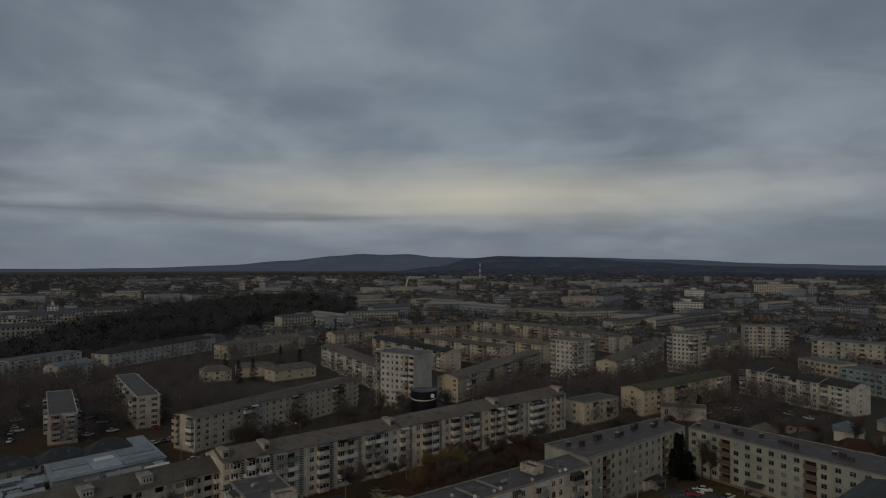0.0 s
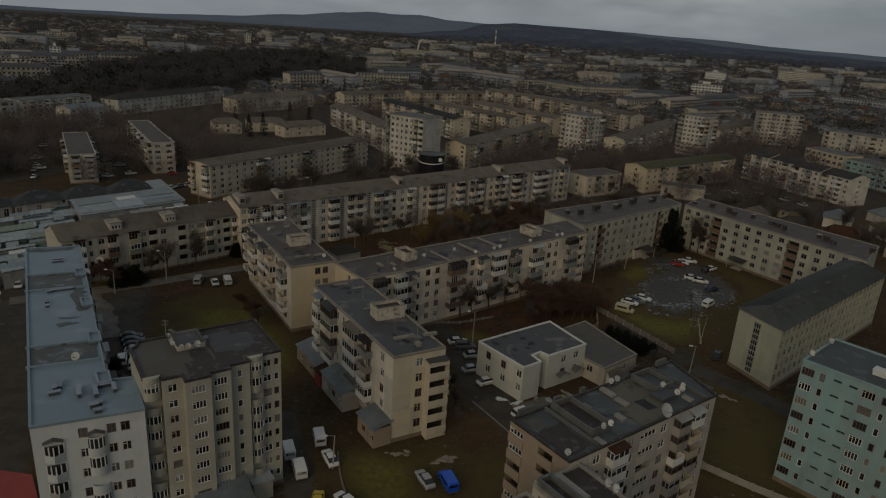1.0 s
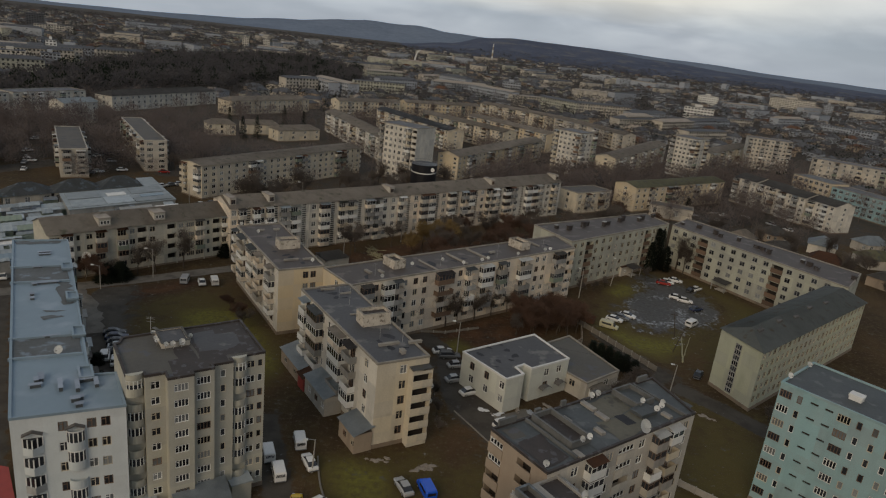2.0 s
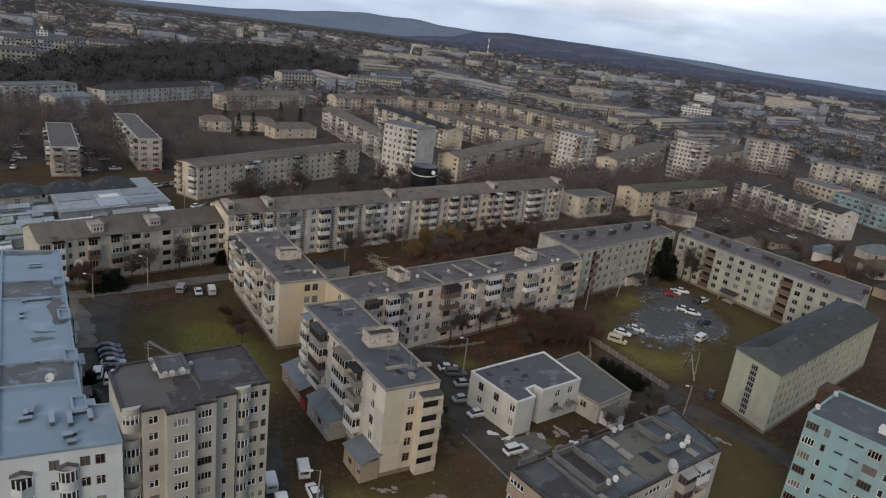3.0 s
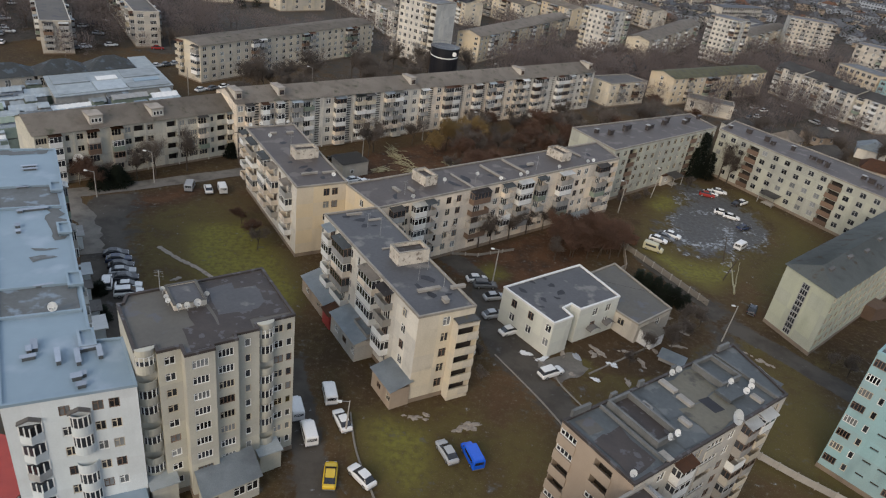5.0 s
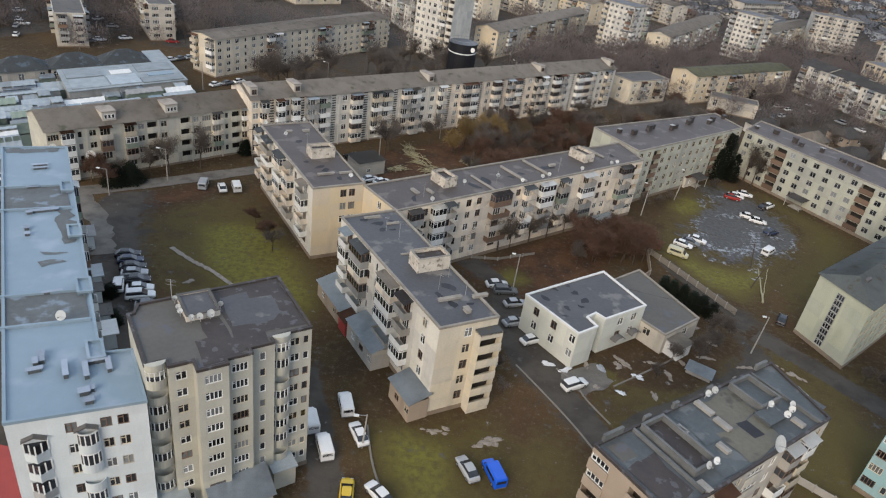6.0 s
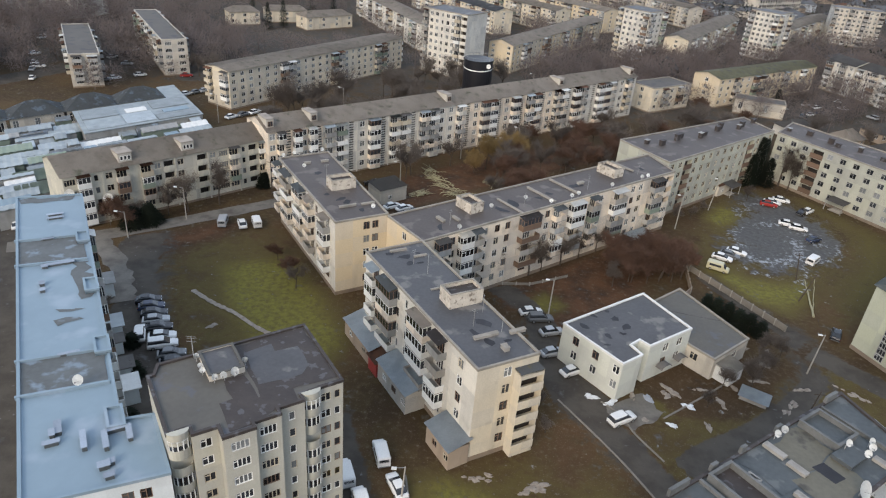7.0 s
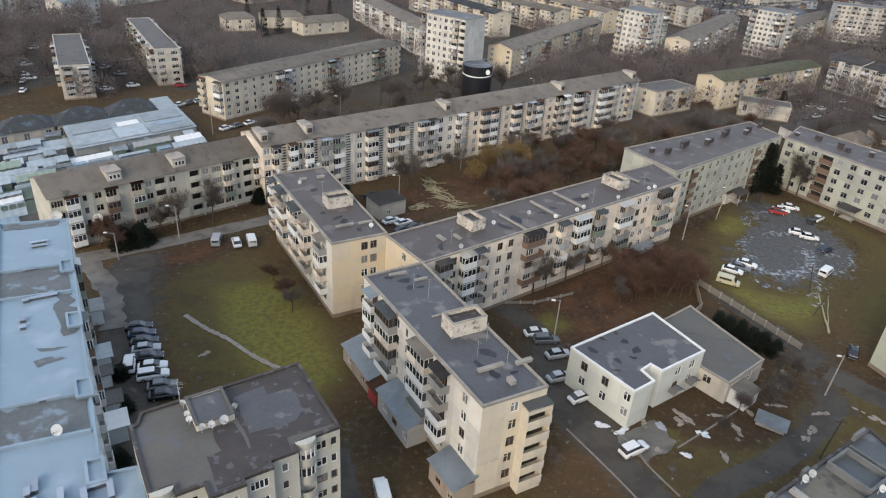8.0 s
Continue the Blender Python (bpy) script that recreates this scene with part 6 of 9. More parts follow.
for k, (x, y, r) in enumerate(((-11.2, 103.0, 0.9), (-10.2, 101.2, 0.8), (-8.8, 101.6, 0.5), (-9.4, 104.5, 0.5), (0.3, 87.6, 0.9), (1.0, 83.6, 0.9), (-0.6, 84.8, 0.8), (-13.5, 103.5, 0.6), (3.4, 84.2, 0.4))):
    blob((x, y), r, 14.29, 100 + k)
for k, (x, y, r) in enumerate(((-23.0, 121.5, 1.0), (-24.2, 122.5, 0.8), (-30.5, 133.0, 0.9), (-20.0, 118.8, 0.7), (-27, 124, 0.6))):
    blob((x, y), r, 13.79, 130 + k)
for k, (x, y, r) in enumerate(((4.0, 124.5, 1.1), (6.0, 127.5, 1.2), (11, 131, 0.9), (13, 133.5, 1.1), (19, 139, 1.2), (32, 150, 1.0), (-6.5, 115.5, 0.8), (34.5, 151.5, 0.9))):
    blob((x, y), r, 13.49, 150 + k)
for k, (x, y, r) in enumerate(((16.5, 100.4, 0.7), (19.6, 98.4, 0.55), (21.5, 103.2, 0.8), (22.8, 101.2, 0.8), (18.3, 103.6, 0.6), (20.6, 105.2, 0.5), (19.2, 96.2, 0.4), (22.0, 99.4, 0.5))):
    blob((x, y), r, 6.49, 170 + k)


def roof_strip(c, e, w, l, h, z, mt, lb, seed=0):
    bm = bmesh.new()
    q = quad_at(c, e, w, l)
    prism(bm, q, z - 0.05, z + h)
    ob = thing("roof_kerb", (0, 0, 0), lb, "roof vent", "low curbs on the roofs")
    part("curb", bm, mt, ob)
    bm = bmesh.new()
    prism(bm, inset(q, -0.06), z + h, z + h + 0.05)
    part("cap", bm, "coping", ob)


for c, w, l, h in (((-12.4, 104.6), 2.6, 0.35, 0.25), ((-9.0, 103.6), 2.0, 0.3, 0.2), ((-5.6, 95.0), 2.8, 0.2, 0.15), ((0.6, 84.6), 3.4, 0.5, 0.3), ((4.6, 86.2), 2.2, 0.5, 0.35), ((2.9, 82.3), 0.7, 1.0, 0.5)):
    roof_strip(c, EB, w, l, h, 14.26, "concrete", "low concrete curb on a felt roof")
for c, w, l, h in (((-22.6, 119.6), 3.0, 0.4, 0.3), ((-19.4, 121.4), 2.4, 0.4, 0.25), ((-33.5, 137.5), 1.2, 0.5, 0.3), ((-30.5, 139.2), 1.4, 0.5, 0.35)):
    roof_strip(c, EY, w, l, h, 13.76, "concrete", "low concrete curb on a felt roof")
for c, w, l, h in (((-6.6, 118.2), 0.6, 2.0, 0.3), ((-4.0, 119.0), 0.5, 1.8, 0.3), ((11.6, 132.6), 0.35, 7.5, 0.3), ((16.5, 137.5), 0.35, 8.0, 0.3), ((20.0, 140.0), 1.6, 0.6, 0.4), ((30.4, 151.6), 0.35, 6, 0.3), ((5.5, 126.2), 0.3, 7.0, 0.2)):
    roof_strip(c, EA, w, l, h, 13.46, "concrete", "low concrete curb across a felt roof")
for k in range(11):
    c = Vector((36.5, 169.0)).lerp(Vector((74.0, 198.0)), (k + (0.6, 0.25, 0.85, 0.45)[k % 4]) / 11.2) + Vector((0.62, -0.78)) * (1.8 + (k * 5 % 7) * 0.45)
    ob = thing("chimney", (0, 0, 0), "dark brick vent stack on a felt roof", "chimney", "chimneys on the yellow blocks")
    bm = bmesh.new()
    up = 14.3 + 0.25 * ((k * 7) % 5) / 2
    prism(bm, quad_at(c, (0.746, 0.666), 1.0 + 0.2 * ((k * 3) % 4), 0.8), 13.2, up)
    part("shaft", bm, "felt_dark", ob)
    bm = bmesh.new()
    prism(bm, quad_at(c, (0.746, 0.666), 1.2 + 0.2 * ((k * 3) % 4), 1.0), up, up + 0.12)
    part("cap", bm, "felt_dark" if k % 4 else "paint_grey", ob)
for k in range(12):
    c = Vector((83, 193.5)).lerp(Vector((112, 150.5)), (k + (0.5, 0.2, 0.8)[k % 3]) / 12) + Vector(((k * 5 % 7) - 3, 0)) * 0.55
    ob = thing("chimney", (0, 0, 0), "dark brick vent stack on a felt roof", "chimney", "chimneys on the yellow blocks")
    bm = bmesh.new()
    up = 13.7 + 0.25 * ((k * 7) % 5) / 2
    prism(bm, quad_at(c, (0.53, -0.85), 0.9 + 0.2 * ((k * 3) % 4), 0.8), 12.8, up)
    part("shaft", bm, "felt_dark", ob)
    bm = bmesh.new()
    prism(bm, quad_at(c, (0.53, -0.85), 1.1 + 0.2 * ((k * 3) % 4), 1.0), up, up + 0.12)
    part("cap", bm, "paint_grey" if k % 4 == 0 else "felt_dark", ob)


def dish_mesh(r):
    bm = bmesh.new()
    rings = []
    for i in range(4):
        q = i / 3
        rings.append([bm.verts.new((r * q * math.cos(a), -0.28 * r * q * q, r * q * math.sin(a))) for a in (2 * math.pi * k / 14 for k in range(14))] if i else [bm.verts.new((0, 0, 0))])
    for k in range(14):
        bm.faces.new((rings[0][0], rings[1][k], rings[1][(k + 1) % 14]))
        for i in (1, 2):
            bm.faces.new((rings[i][k], rings[i + 1][k], rings[i + 1][(k + 1) % 14], rings[i][(k + 1) % 14]))
    bmesh.ops.solidify(bm, geom=bm.faces[:], thickness=0.03)
    return mesh_of("reflector", bm, "paint_white")


def dish(x, y, z, r, az=200, pole=0.8):
    ob = thing("satellite_dish", (x, y, z), "white round satellite dish on a short mast", "satellite dish", "satellite dishes", az - 190)
    put("reflector", cached(("dish", r), lambda: dish_mesh(r)), ob, pose(0, -0.12, pole, -32, 0, 0))

    def mast():
        bm = bmesh.new()
        tube(bm, (0, 0, -0.05), (0, 0, pole), 0.04, 0.04, 6)
        tube(bm, (0, -0.15, pole - 0.3 * r), (0, -0.9 * r - 0.2, pole + 0.25 * r), 0.02, 0.02, 5)
        box(bm, -0.05, 0.05, -0.9 * r - 0.3, -0.9 * r - 0.18, pole + 0.25 * r - 0.06, pole + 0.25 * r + 0.06)
        return mesh_of("mast", bm, "paint_grey")
    put("mast", cached(("mast", r, pole), mast), ob)


for s0, o0, z, r in ((5.4, -5.1, TZ - 0.03, 0.3), (6.3, -5.0, TZ - 0.03, 0.34), (7.3, -5.1, TZ - 0.03, 0.42), (8.7, -6.4, TZ, 0.28), (4.7, -6.6, TZ - 0.05, 0.28), (4.7, -7.4, TZ - 0.05, 0.26), (4.7, -9.0, TZ - 0.05, 0.28)):
    dish(*tl(s0, o0), z, r, 190 + 30 * (s0 % 2))
ob = thing("antenna_mast", (*tl(4.6, -9.9), TZ - 0.1), "thin grey antenna mast on a tower roof", "antenna")
bm = bmesh.new()
tube(bm, (0, 0, 0), (0, 0, 2.6), 0.04, 0.03, 6)
part("pole", bm, "paint_grey", ob)
for z in (1.9, 2.3, 2.5):
    bm = bmesh.new()
    tube(bm, (-0.5, 0, z), (0.5, 0, z), 0.02, 0.02, 5)
    part("rod", bm, "paint_grey", ob)
for k, (x, y, z, h) in enumerate(((-7.6, 98.6, 14.25, 3.2), (-9.8, 101.0, 14.25, 2.4), (0.2, 90.0, 14.25, 2.8), (2.6, 86.0, 14.25, 2.2), (-1.0, 86.6, 14.25, 2.6), (-28.6, 131.6, 13.75, 2.6), (-5.0, 116.5, 13.45, 2.8), (8.0, 126.6, 13.45, 2.6), (21.0, 137.4, 13.45, 3.0), (33.0, 148.0, 13.45, 2.4))):
    ob = thing("antenna_mast", (x, y, z), "thin grey aerial mast on a felt roof", "antenna", "aerials on the roofs", 37 * k)
    bm = bmesh.new()
    tube(bm, (0, 0, -0.05), (0, 0, h), 0.035, 0.025, 6)
    part("pole", bm, "paint_grey", ob)
    for q in (0.86, 0.97):
        bm = bmesh.new()
        tube(bm, (-0.45, 0, h * q), (0.45, 0, h * q), 0.015, 0.015, 5)
        part("rod", bm, "paint_grey", ob)
for s0, o0, z, r in ((15.9, 0.5, NZ + 0.1, 0.38), (17.1, 0.5, NZ + 0.1, 0.38), (20.3, 4.9, NZ + 0.6, 0.36), (23.4, 5.7, NZ, 0.38), (22.7, 6.2, NZ, 0.36), (21.4, 6.4, NZ, 0.38), (16.3, 8.5, NZ + 0.1, 0.85), (7.3, 7.0, NZ + 0.1, 0.38), (8.5, 7.0, NZ + 0.1, 0.38), (0.5, 8.4, NZ, 0.36), (1.3, 13.2, 17.6, 0.45), (1.3, 14.2, 17.6, 0.45), (-1.6, 15.0, 17.6, 0.4)):
    dish(*nl(s0, o0), z, r, 170 + 40 * (s0 % 1.5))
for x, y, z in ((2.0, 124.2, 13.5), (13.0, 128.6, 13.5), (17.2, 132.0, 13.5), (18.6, 133.2, 13.6), (26, 139.2, 13.5), (33, 144.6, 13.6), (8.4, 129.5, 13.4), (-3.4, 114.6, 13.6), (34.4, 145.6, 13.6)):
    dish(x, y, z, 0.38, 190)
for x, y in ((-38.6, 139.4), (-36.9, 141.2), (-34, 143.2), (-32, 144.3), (-33.5, 135.0), (-18.2, 119.6)):
    dish(x, y, 13.6, 0.38, 190)
for s, z in ((7.6, 9.4), (7.5, 6.8)):
    p = Vector(B_NR) + Vector((0.55, -0.15))
    dish(p.x, p.y, z, 0.45, 215, 0.1)
dish(*(LW_F + LW_D * 0.8 + Vector((0.25, -0.25))), 7.5, 0.9, 200, 0.1)
dish(*(LW_F + LW_D * 7.2 + Vector((0.5, -0.5))), 5.2, 0.95, 200, 0.1)
dish(*bp(6.3, 2.9), BZ, 0.55, 190)
roof_box("roof_hatch", quad_at((65.2, 71.6), (0.67, -0.74), 1.6, 1.3), 19.4, 20.4, "coping_white", "white sheet roof hatch on a tower roof", "roof hatch", pit=False, group="", top="coping_white", rim="coping_white")
dish(57.6, 75.3, 19.7, 0.42, 200)
dish(62.6, 79.7, 19.7, 0.42, 200)

# ---- shop rows along the foot of the cream block ----
bd_ = Vector((0.546, -0.838))
bn_ = Vector((-0.838, -0.546))


def bq(s, o):
    return tuple(Vector(B_FL) + bd_ * s + bn_ * o)


for k, (s0, s1, o1, z, wm, rm, tk, lb) in enumerate(((-0.8, 8.2, 3.0, 2.9, "brick_wall", "sheet_metal", ".w..w.", "brick shop annex with sloped grey sheet roof"), (8.4, 11.0, 3.3, 2.6, "red_sheet", "rust", ".", "red sheet metal kiosk"),
                                             (11.2, 19.6, 3.1, 3.4, "plaster_grey", "sheet_metal", ".W.W.W", "grey plaster shop annex with sloped sheet roof"), (25.2, 30.6, 3.0, 3.2, "brick_wall", "sheet_metal", ".w.w", "brick shop annex with blue-grey sheet roof"))):
    P4 = [bq(s0, o1), bq(s1, o1), bq(s1, 0.05), bq(s0, 0.05)]
    ob = thing("shop_annex", (0, 0, 0), lb, "shop", "shops at the foot of a block")
    for i in range(4):
        facade(ob, P4[i], P4[(i + 1) % 4], 0, z, 1, (tk, ".", ".", ".")[i], wm, seed=70 + k * 5 + i, base=0.3, win_w=1.1, frac=0.42)
    bm = bmesh.new()
    vs = [bm.verts.new((*p, zz)) for p, zz in zip(inset(P4, -0.3), (z - 0.05, z - 0.05, z + 0.9, z + 0.9))]
    f = bm.faces.new(vs)
    bmesh.ops.solidify(bm, geom=[f], thickness=0.08)
    part("roof", bm, rm, ob)

# ---- middle distance ----
def slab(a, b, depth, z, storeys, tk, mat, label, roof="slate_sheet", pitched=1.6, seed=1, side="..w..", **kw):
    a, b = Vector(a), Vector(b)
    dd = (b - a).normalized()
    n = Vector((-dd.y, dd.x)) * depth
    return block(kw.pop("name", "apartment_building"), [tuple(a), tuple(b), tuple(b + n), tuple(a + n)], z, storeys, [tk, side, ".....", side], mat, label, near=kw.pop("near", False), roof=roof, pitched=pitched, seed=seed, base=kw.pop("base", 0.6), **kw)


lab5 = "five-storey beige housing block with low pitched roof"
slab((-72.4, 208.2), (-28.8, 277.2), 10.5, 11.5, 5, "wwwnwwBbwnwwwBbwnwwwBbwnw", "plaster_beige", "five-storey beige block with stacked balconies and brown roof", roof="slate_sheet", seed=30, pitched=0.7, side="b.b", near="sep")
slab((-104.7, 238.6), (-97.9, 243.0), 55.6, 11.9, 5, "WW", "plaster_grey", "five-storey pale block end with balconies", roof="felt_brown", seed=31, pitched=0, cop="plaster_grey", side="wbwwbwwbwwbwwbwwbwwb")
slab((-124.1, 216.6), (-116.6, 221.1), 46.8, 10.2, 5, "bb", "plaster_grey", "five-storey pale block end with glazed balconies", roof="felt_brown", seed=32, pitched=0, cop="plaster_grey", side="wbwwbwwbwwbww")
slab((-206, 324), (-190, 361), 12, 12, 5, "wBwBwwBwBw", "plaster_pale", "five-storey white panel block", roof="felt_grey", seed=33, pitched=0)
slab((-228, 274), (-207, 322), 12, 12, 5, "wBwBwwBwBwwBw", "plaster_pale", "five-storey white panel block", roof="felt_grey", seed=34, pitched=0)
slab((-176, 314), (-169, 332), 10, 11, 5, "w.w.w", "plaster_pale", "five-storey pale block with gabled roof", roof="sheet_metal", seed=35)
slab((-160, 205), (-151, 212), 40, 11, 5, "bb", "plaster_grey", "five-storey grey block end", roof="slate_dark", seed=36, side="wbwwbwwbww")
slab((-181, 372), (-150, 453), 13, 9, 3, "wwwwwwwwwwwwwwwwwwww", "plaster_pale", "long three-storey white school with hipped roof", roof="slate_dark", seed=37, pitched=2.5, hip=6, name="school_building", category="school")
slab((-125, 408), (-89, 464), 13, 9, 3, "wwwwwwwwwwwwwwww", "plaster_beige", "long three-storey cream school building", roof="slate_sheet", seed=38, pitched=2.2, hip=5, name="school_building", category="school")
slab((-113, 331), (-101, 338), 10, 6, 2, "w.w.w", "plaster_beige", "two-storey kindergarten wing with pitched roof", roof="slate_sheet", seed=39, pitched=2, hip=3, name="kindergarten", category="kindergarten")
slab((-100, 345), (-82, 353), 10, 5.5, 2, "w.w.w", "plaster_beige", "two-storey kindergarten wing with pitched roof", roof="slate_sheet", seed=40, pitched=2, hip=3, name="kindergarten", category="kindergarten")
slab((-78, 334), (-60, 351), 10, 6, 2, "w.w.w.w", "plaster_beige", "two-storey kindergarten wing with pitched roof", roof="slate_sheet", seed=41, pitched=2, hip=3, name="kindergarten", category="kindergarten")
slab((-21.0, 277.5), (-4.8, 266.5), 13, 23.3, 9, "BwwnwwBo", "plaster_pale", "nine-storey white panel tower with blank end wall", near="sep", roof="felt_grey", seed=42, pitched=0, side="....", name="apartment_tower", category="apartment tower", glazed=0.3)
slab((13.8, 283.5), (62, 366), 10.5, 11, 5, "wwbBwnwbBwwnbBwwbBwwnbBww", "plaster_yellow", "five-storey yellow block with low brown roof", near="sep", roof="slate_sheet", seed=43, side="w.w")
slab((63, 335), (74, 324), 14, 22, 9, "BwwwwB", "plaster_pale", "nine-storey white panel tower", roof="felt_grey", seed=44, pitched=0, name="apartment_tower", category="apartment tower", side="bwwb")
slab((133, 365), (143, 355), 14, 22, 9, "BwwwwB", "plaster_pale", "nine-storey white panel tower", roof="felt_grey", seed=45, pitched=0, name="apartment_tower", category="apartment tower", side="bwwb")
slab((-64, 389), (-24.4, 310.6), 11, 11.5, 5, "wbBwwbBwwbBwwbBwwbBwwbBw", "plaster_pale", lab5, roof="slate_sheet", seed=46)
slab((-38, 430), (8.6, 362), 11, 11.5, 5, "wbBwwbBwwbBwwbBwwbBwwbBw", "plaster_beige", lab5, roof="felt_grey", seed=47)
slab((-66, 452), (-27, 486.5), 11, 11.5, 4, "wwbwwwbwwwbwwwbw", "plaster_beige", "four-storey cream block with pitched roof", roof="slate_sheet", seed=48)
slab((-23, 492), (32.5, 523), 11, 11.5, 4, "wwbwwwbwwwbwwwbwwbw", "plaster_yellow", "four-storey yellow block with pitched roof", roof="slate_sheet", seed=49)
slab((-11, 438), (41, 381), 11, 11.5, 5, "wbBwwbBwwbBwwbBwwbBwwb", "plaster_beige", lab5, roof="slate_sheet", seed=51)
slab((21.5, 451), (68, 393), 11, 11.5, 5, "wbBwwbBwwbBwwbBwwbBwwb", "plaster_yellow", lab5, roof="slate_sheet", seed=52)
slab((34.6, 555), (88.6, 500), 11, 11.5, 5, "wbBwwbBwwbBwwbBwwbBwwb", "plaster_beige", lab5, roof="slate_sheet", seed=53)
slab((88.6, 500), (124.6, 434.6), 11, 11.5, 5, "wbBwwbBwwbBwwbBwwbBwwb", "plaster_grey", lab5, roof="slate_sheet", seed=54)
slab((86.5, 258.3), (138, 297), 11, 10.5, 4, "wwbwwbbwwwbwwbww", "plaster_yellow", "four-storey yellow block with mossy brown roof", near="sep", roof="slate_green", seed=55, pitched=1.3)
for k in range(4):
    a = Vector((145.5, 304)).lerp(Vector((167, 256.2)), k / 4) + Vector((0.9, 0.4)) * (k % 2) * 1.5
    b = Vector((145.5, 304)).lerp(Vector((167, 256.2)), (k + 1) / 4 - 0.01) + Vector((0.9, 0.4)) * (k % 2) * 1.5
    slab(a, b, 12, 12.5 - 0.3 * k, 5, "BnBw", "plaster_pale", "five-storey white stepped block section with grey roof", near="sep", roof="slate_dark", seed=56 + k, pitched=1.8, group="sections of the stepped block")
slab((92, 254.3), (107.7, 249), 8, 5.2, 1, "w.w.", "plaster_grey", "low grey garage building", roof="felt_brown", seed=60, pitched=0, name="garage_building", category="garage")
slab((190, 337), (197.5, 315), 12, 12, 4, "wwwwwww", "plaster_yellow", "four-storey yellow school with large windows", roof="felt_grey", seed=61, pitched=0, name="school_building", category="school", win_w=2.0)
slab((198, 314), (218, 262), 12, 11, 4, "wwwwwwwwwwwwwwww", "mint_panel", "four-storey pale green school with large windows", roof="felt_grey", seed=62, pitched=0, name="school_building", category="school", win_w=2.2)
slab((94.5, 328), (146, 412), 11, 11, 5, "wbBwwbBwwbBwwbBwwbBw", "plaster_beige", lab5, roof="slate_sheet", seed=63)
slab((166, 390), (216, 453), 11, 11, 5, "wbBwwbBwwbBwwbBwwbBw", "plaster_beige", lab5, roof="slate_sheet", seed=64)
slab((202, 424), (227, 417), 13, 20, 8, "BwwBwwBwwB", "plaster_grey", "eight-storey grey panel block", roof="felt_grey", seed=65, pitched=0)
slab((232, 400), (262, 372), 13, 14, 5, "BwwBwwBwwB", "plaster_grey", "five-storey grey panel block", roof="felt_grey", seed=66, pitched=0)
slab((60, 244), (76, 256), 10, 8.5, 3, "wbwbw", "plaster_beige", "three-storey beige block with flat roof", roof="felt_brown", seed=67, pitched=0)
for k, (x, y, w, l, z, rz, rm) in enumerate(((104, 232, 9, 8, 3.4, 20, "slate_dark"), (118, 226, 8, 8, 3.2, 35, "slate_sheet"), (126, 214, 9, 8, 3.4, 10, "slate_dark"), (112, 206, 9, 9, 3.6, 40, "slate_sheet"), (137, 204, 9, 9, 3.6, -30, "rust"), (122, 192, 9, 8, 3.2, 15, "slate_dark"),
                                             (148, 226, 9, 9, 3.6, 60, "sheet_metal"), (134, 236, 8, 8, 3.4, 25, "slate_dark"), (160, 214, 10, 9, 3.6, 5, "slate_green"), (98, 216, 8, 7, 3.2, 50, "slate_sheet"), (150, 190, 9, 9, 3.4, 33, "slate_dark"), (172, 236, 10, 8, 3.6, 15, "sheet_metal"), (186, 222, 16, 10, 5, 25, "felt_blue"))):
    c, s = math.cos(radians(rz)), math.sin(radians(rz))
    q = [(x + c * u - s * v, y + s * u + c * v) for u, v in ((-w / 2, -l / 2), (w / 2, -l / 2), (w / 2, l / 2), (-w / 2, l / 2))]
    block("cottage", q, z, 1, ["w.w", "w.", "..", ".w"], ("plaster_pale", "brick_wall", "plaster_grey")[k % 3], "small cottage with " + {"rust": "dull red sheet", "slate_dark": "dark slate", "slate_sheet": "brown slate", "sheet_metal": "grey metal", "slate_green": "mossy slate", "felt_blue": "blue sheet"}[rm] + " hipped roof among trees",
          near=False, roof=rm, pitched=2.4, hip=2.0, seed=80 + k, base=0.4, category="house", group="cottages behind the blocks", plinth=False)

# black wrapped tank
ob = thing("storage_tank", (0, 240, 0), "tall black cylindrical tank with white band and disc", "tank")
bm = bmesh.new()
for z0, z1, r in ((0, 14.0, 4.8), (14.0, 14.4, 5.0)):
    tube(bm, (0, 0, z0), (0, 0, z1), r, r, 32)
part("shell", bm, "black_wrap", ob)
bm = bmesh.new()
for i in range(32):
    a0, a1 = 2 * math.pi * i / 32, 2 * math.pi * (i + 1) / 32
    z0, z1 = 11.6 + 0.5 * math.sin(a0), 11.6 + 0.5 * math.sin(a1)
    bm.faces.new([bm.verts.new((4.84 * math.cos(a), 4.84 * math.sin(a), z)) for a, z in ((a0, z0), (a1, z1), (a1, z1 + 0.35), (a0, z0 + 0.35))])
part("band", bm, "paint_white", ob)
bm = bmesh.new()
tube(bm, (0, 0, 0), (0, -0.25, 0), 0.75, 0.75, 16)
part("disc", bm, "paint_white", ob, m=Matrix.Translation((3.3, -3.75, 12.9)))
bm = bmesh.new()
for i in range(16):
    a = 2 * math.pi * i / 16
    tube(bm, (4.8 * math.cos(a), 4.8 * math.sin(a), 14.4), (4.8 * math.cos(a), 4.8 * math.sin(a), 15.3), 0.05, 0.05, 4)
    b = 2 * math.pi * (i + 1) / 16
    tube(bm, (4.8 * math.cos(a), 4.8 * math.sin(a), 15.3), (4.8 * math.cos(b), 4.8 * math.sin(b), 15.3), 0.05, 0.05, 4)
part("railing", bm, "paint_grey", ob)

# market: rows of sheet-roofed stalls and hipped pavilions
ME, MF = Vector((0.68, 0.733)), Vector((-0.59, 0.807))
MO = Vector((-71.0, 180.5))
rnd = random.Random(33)


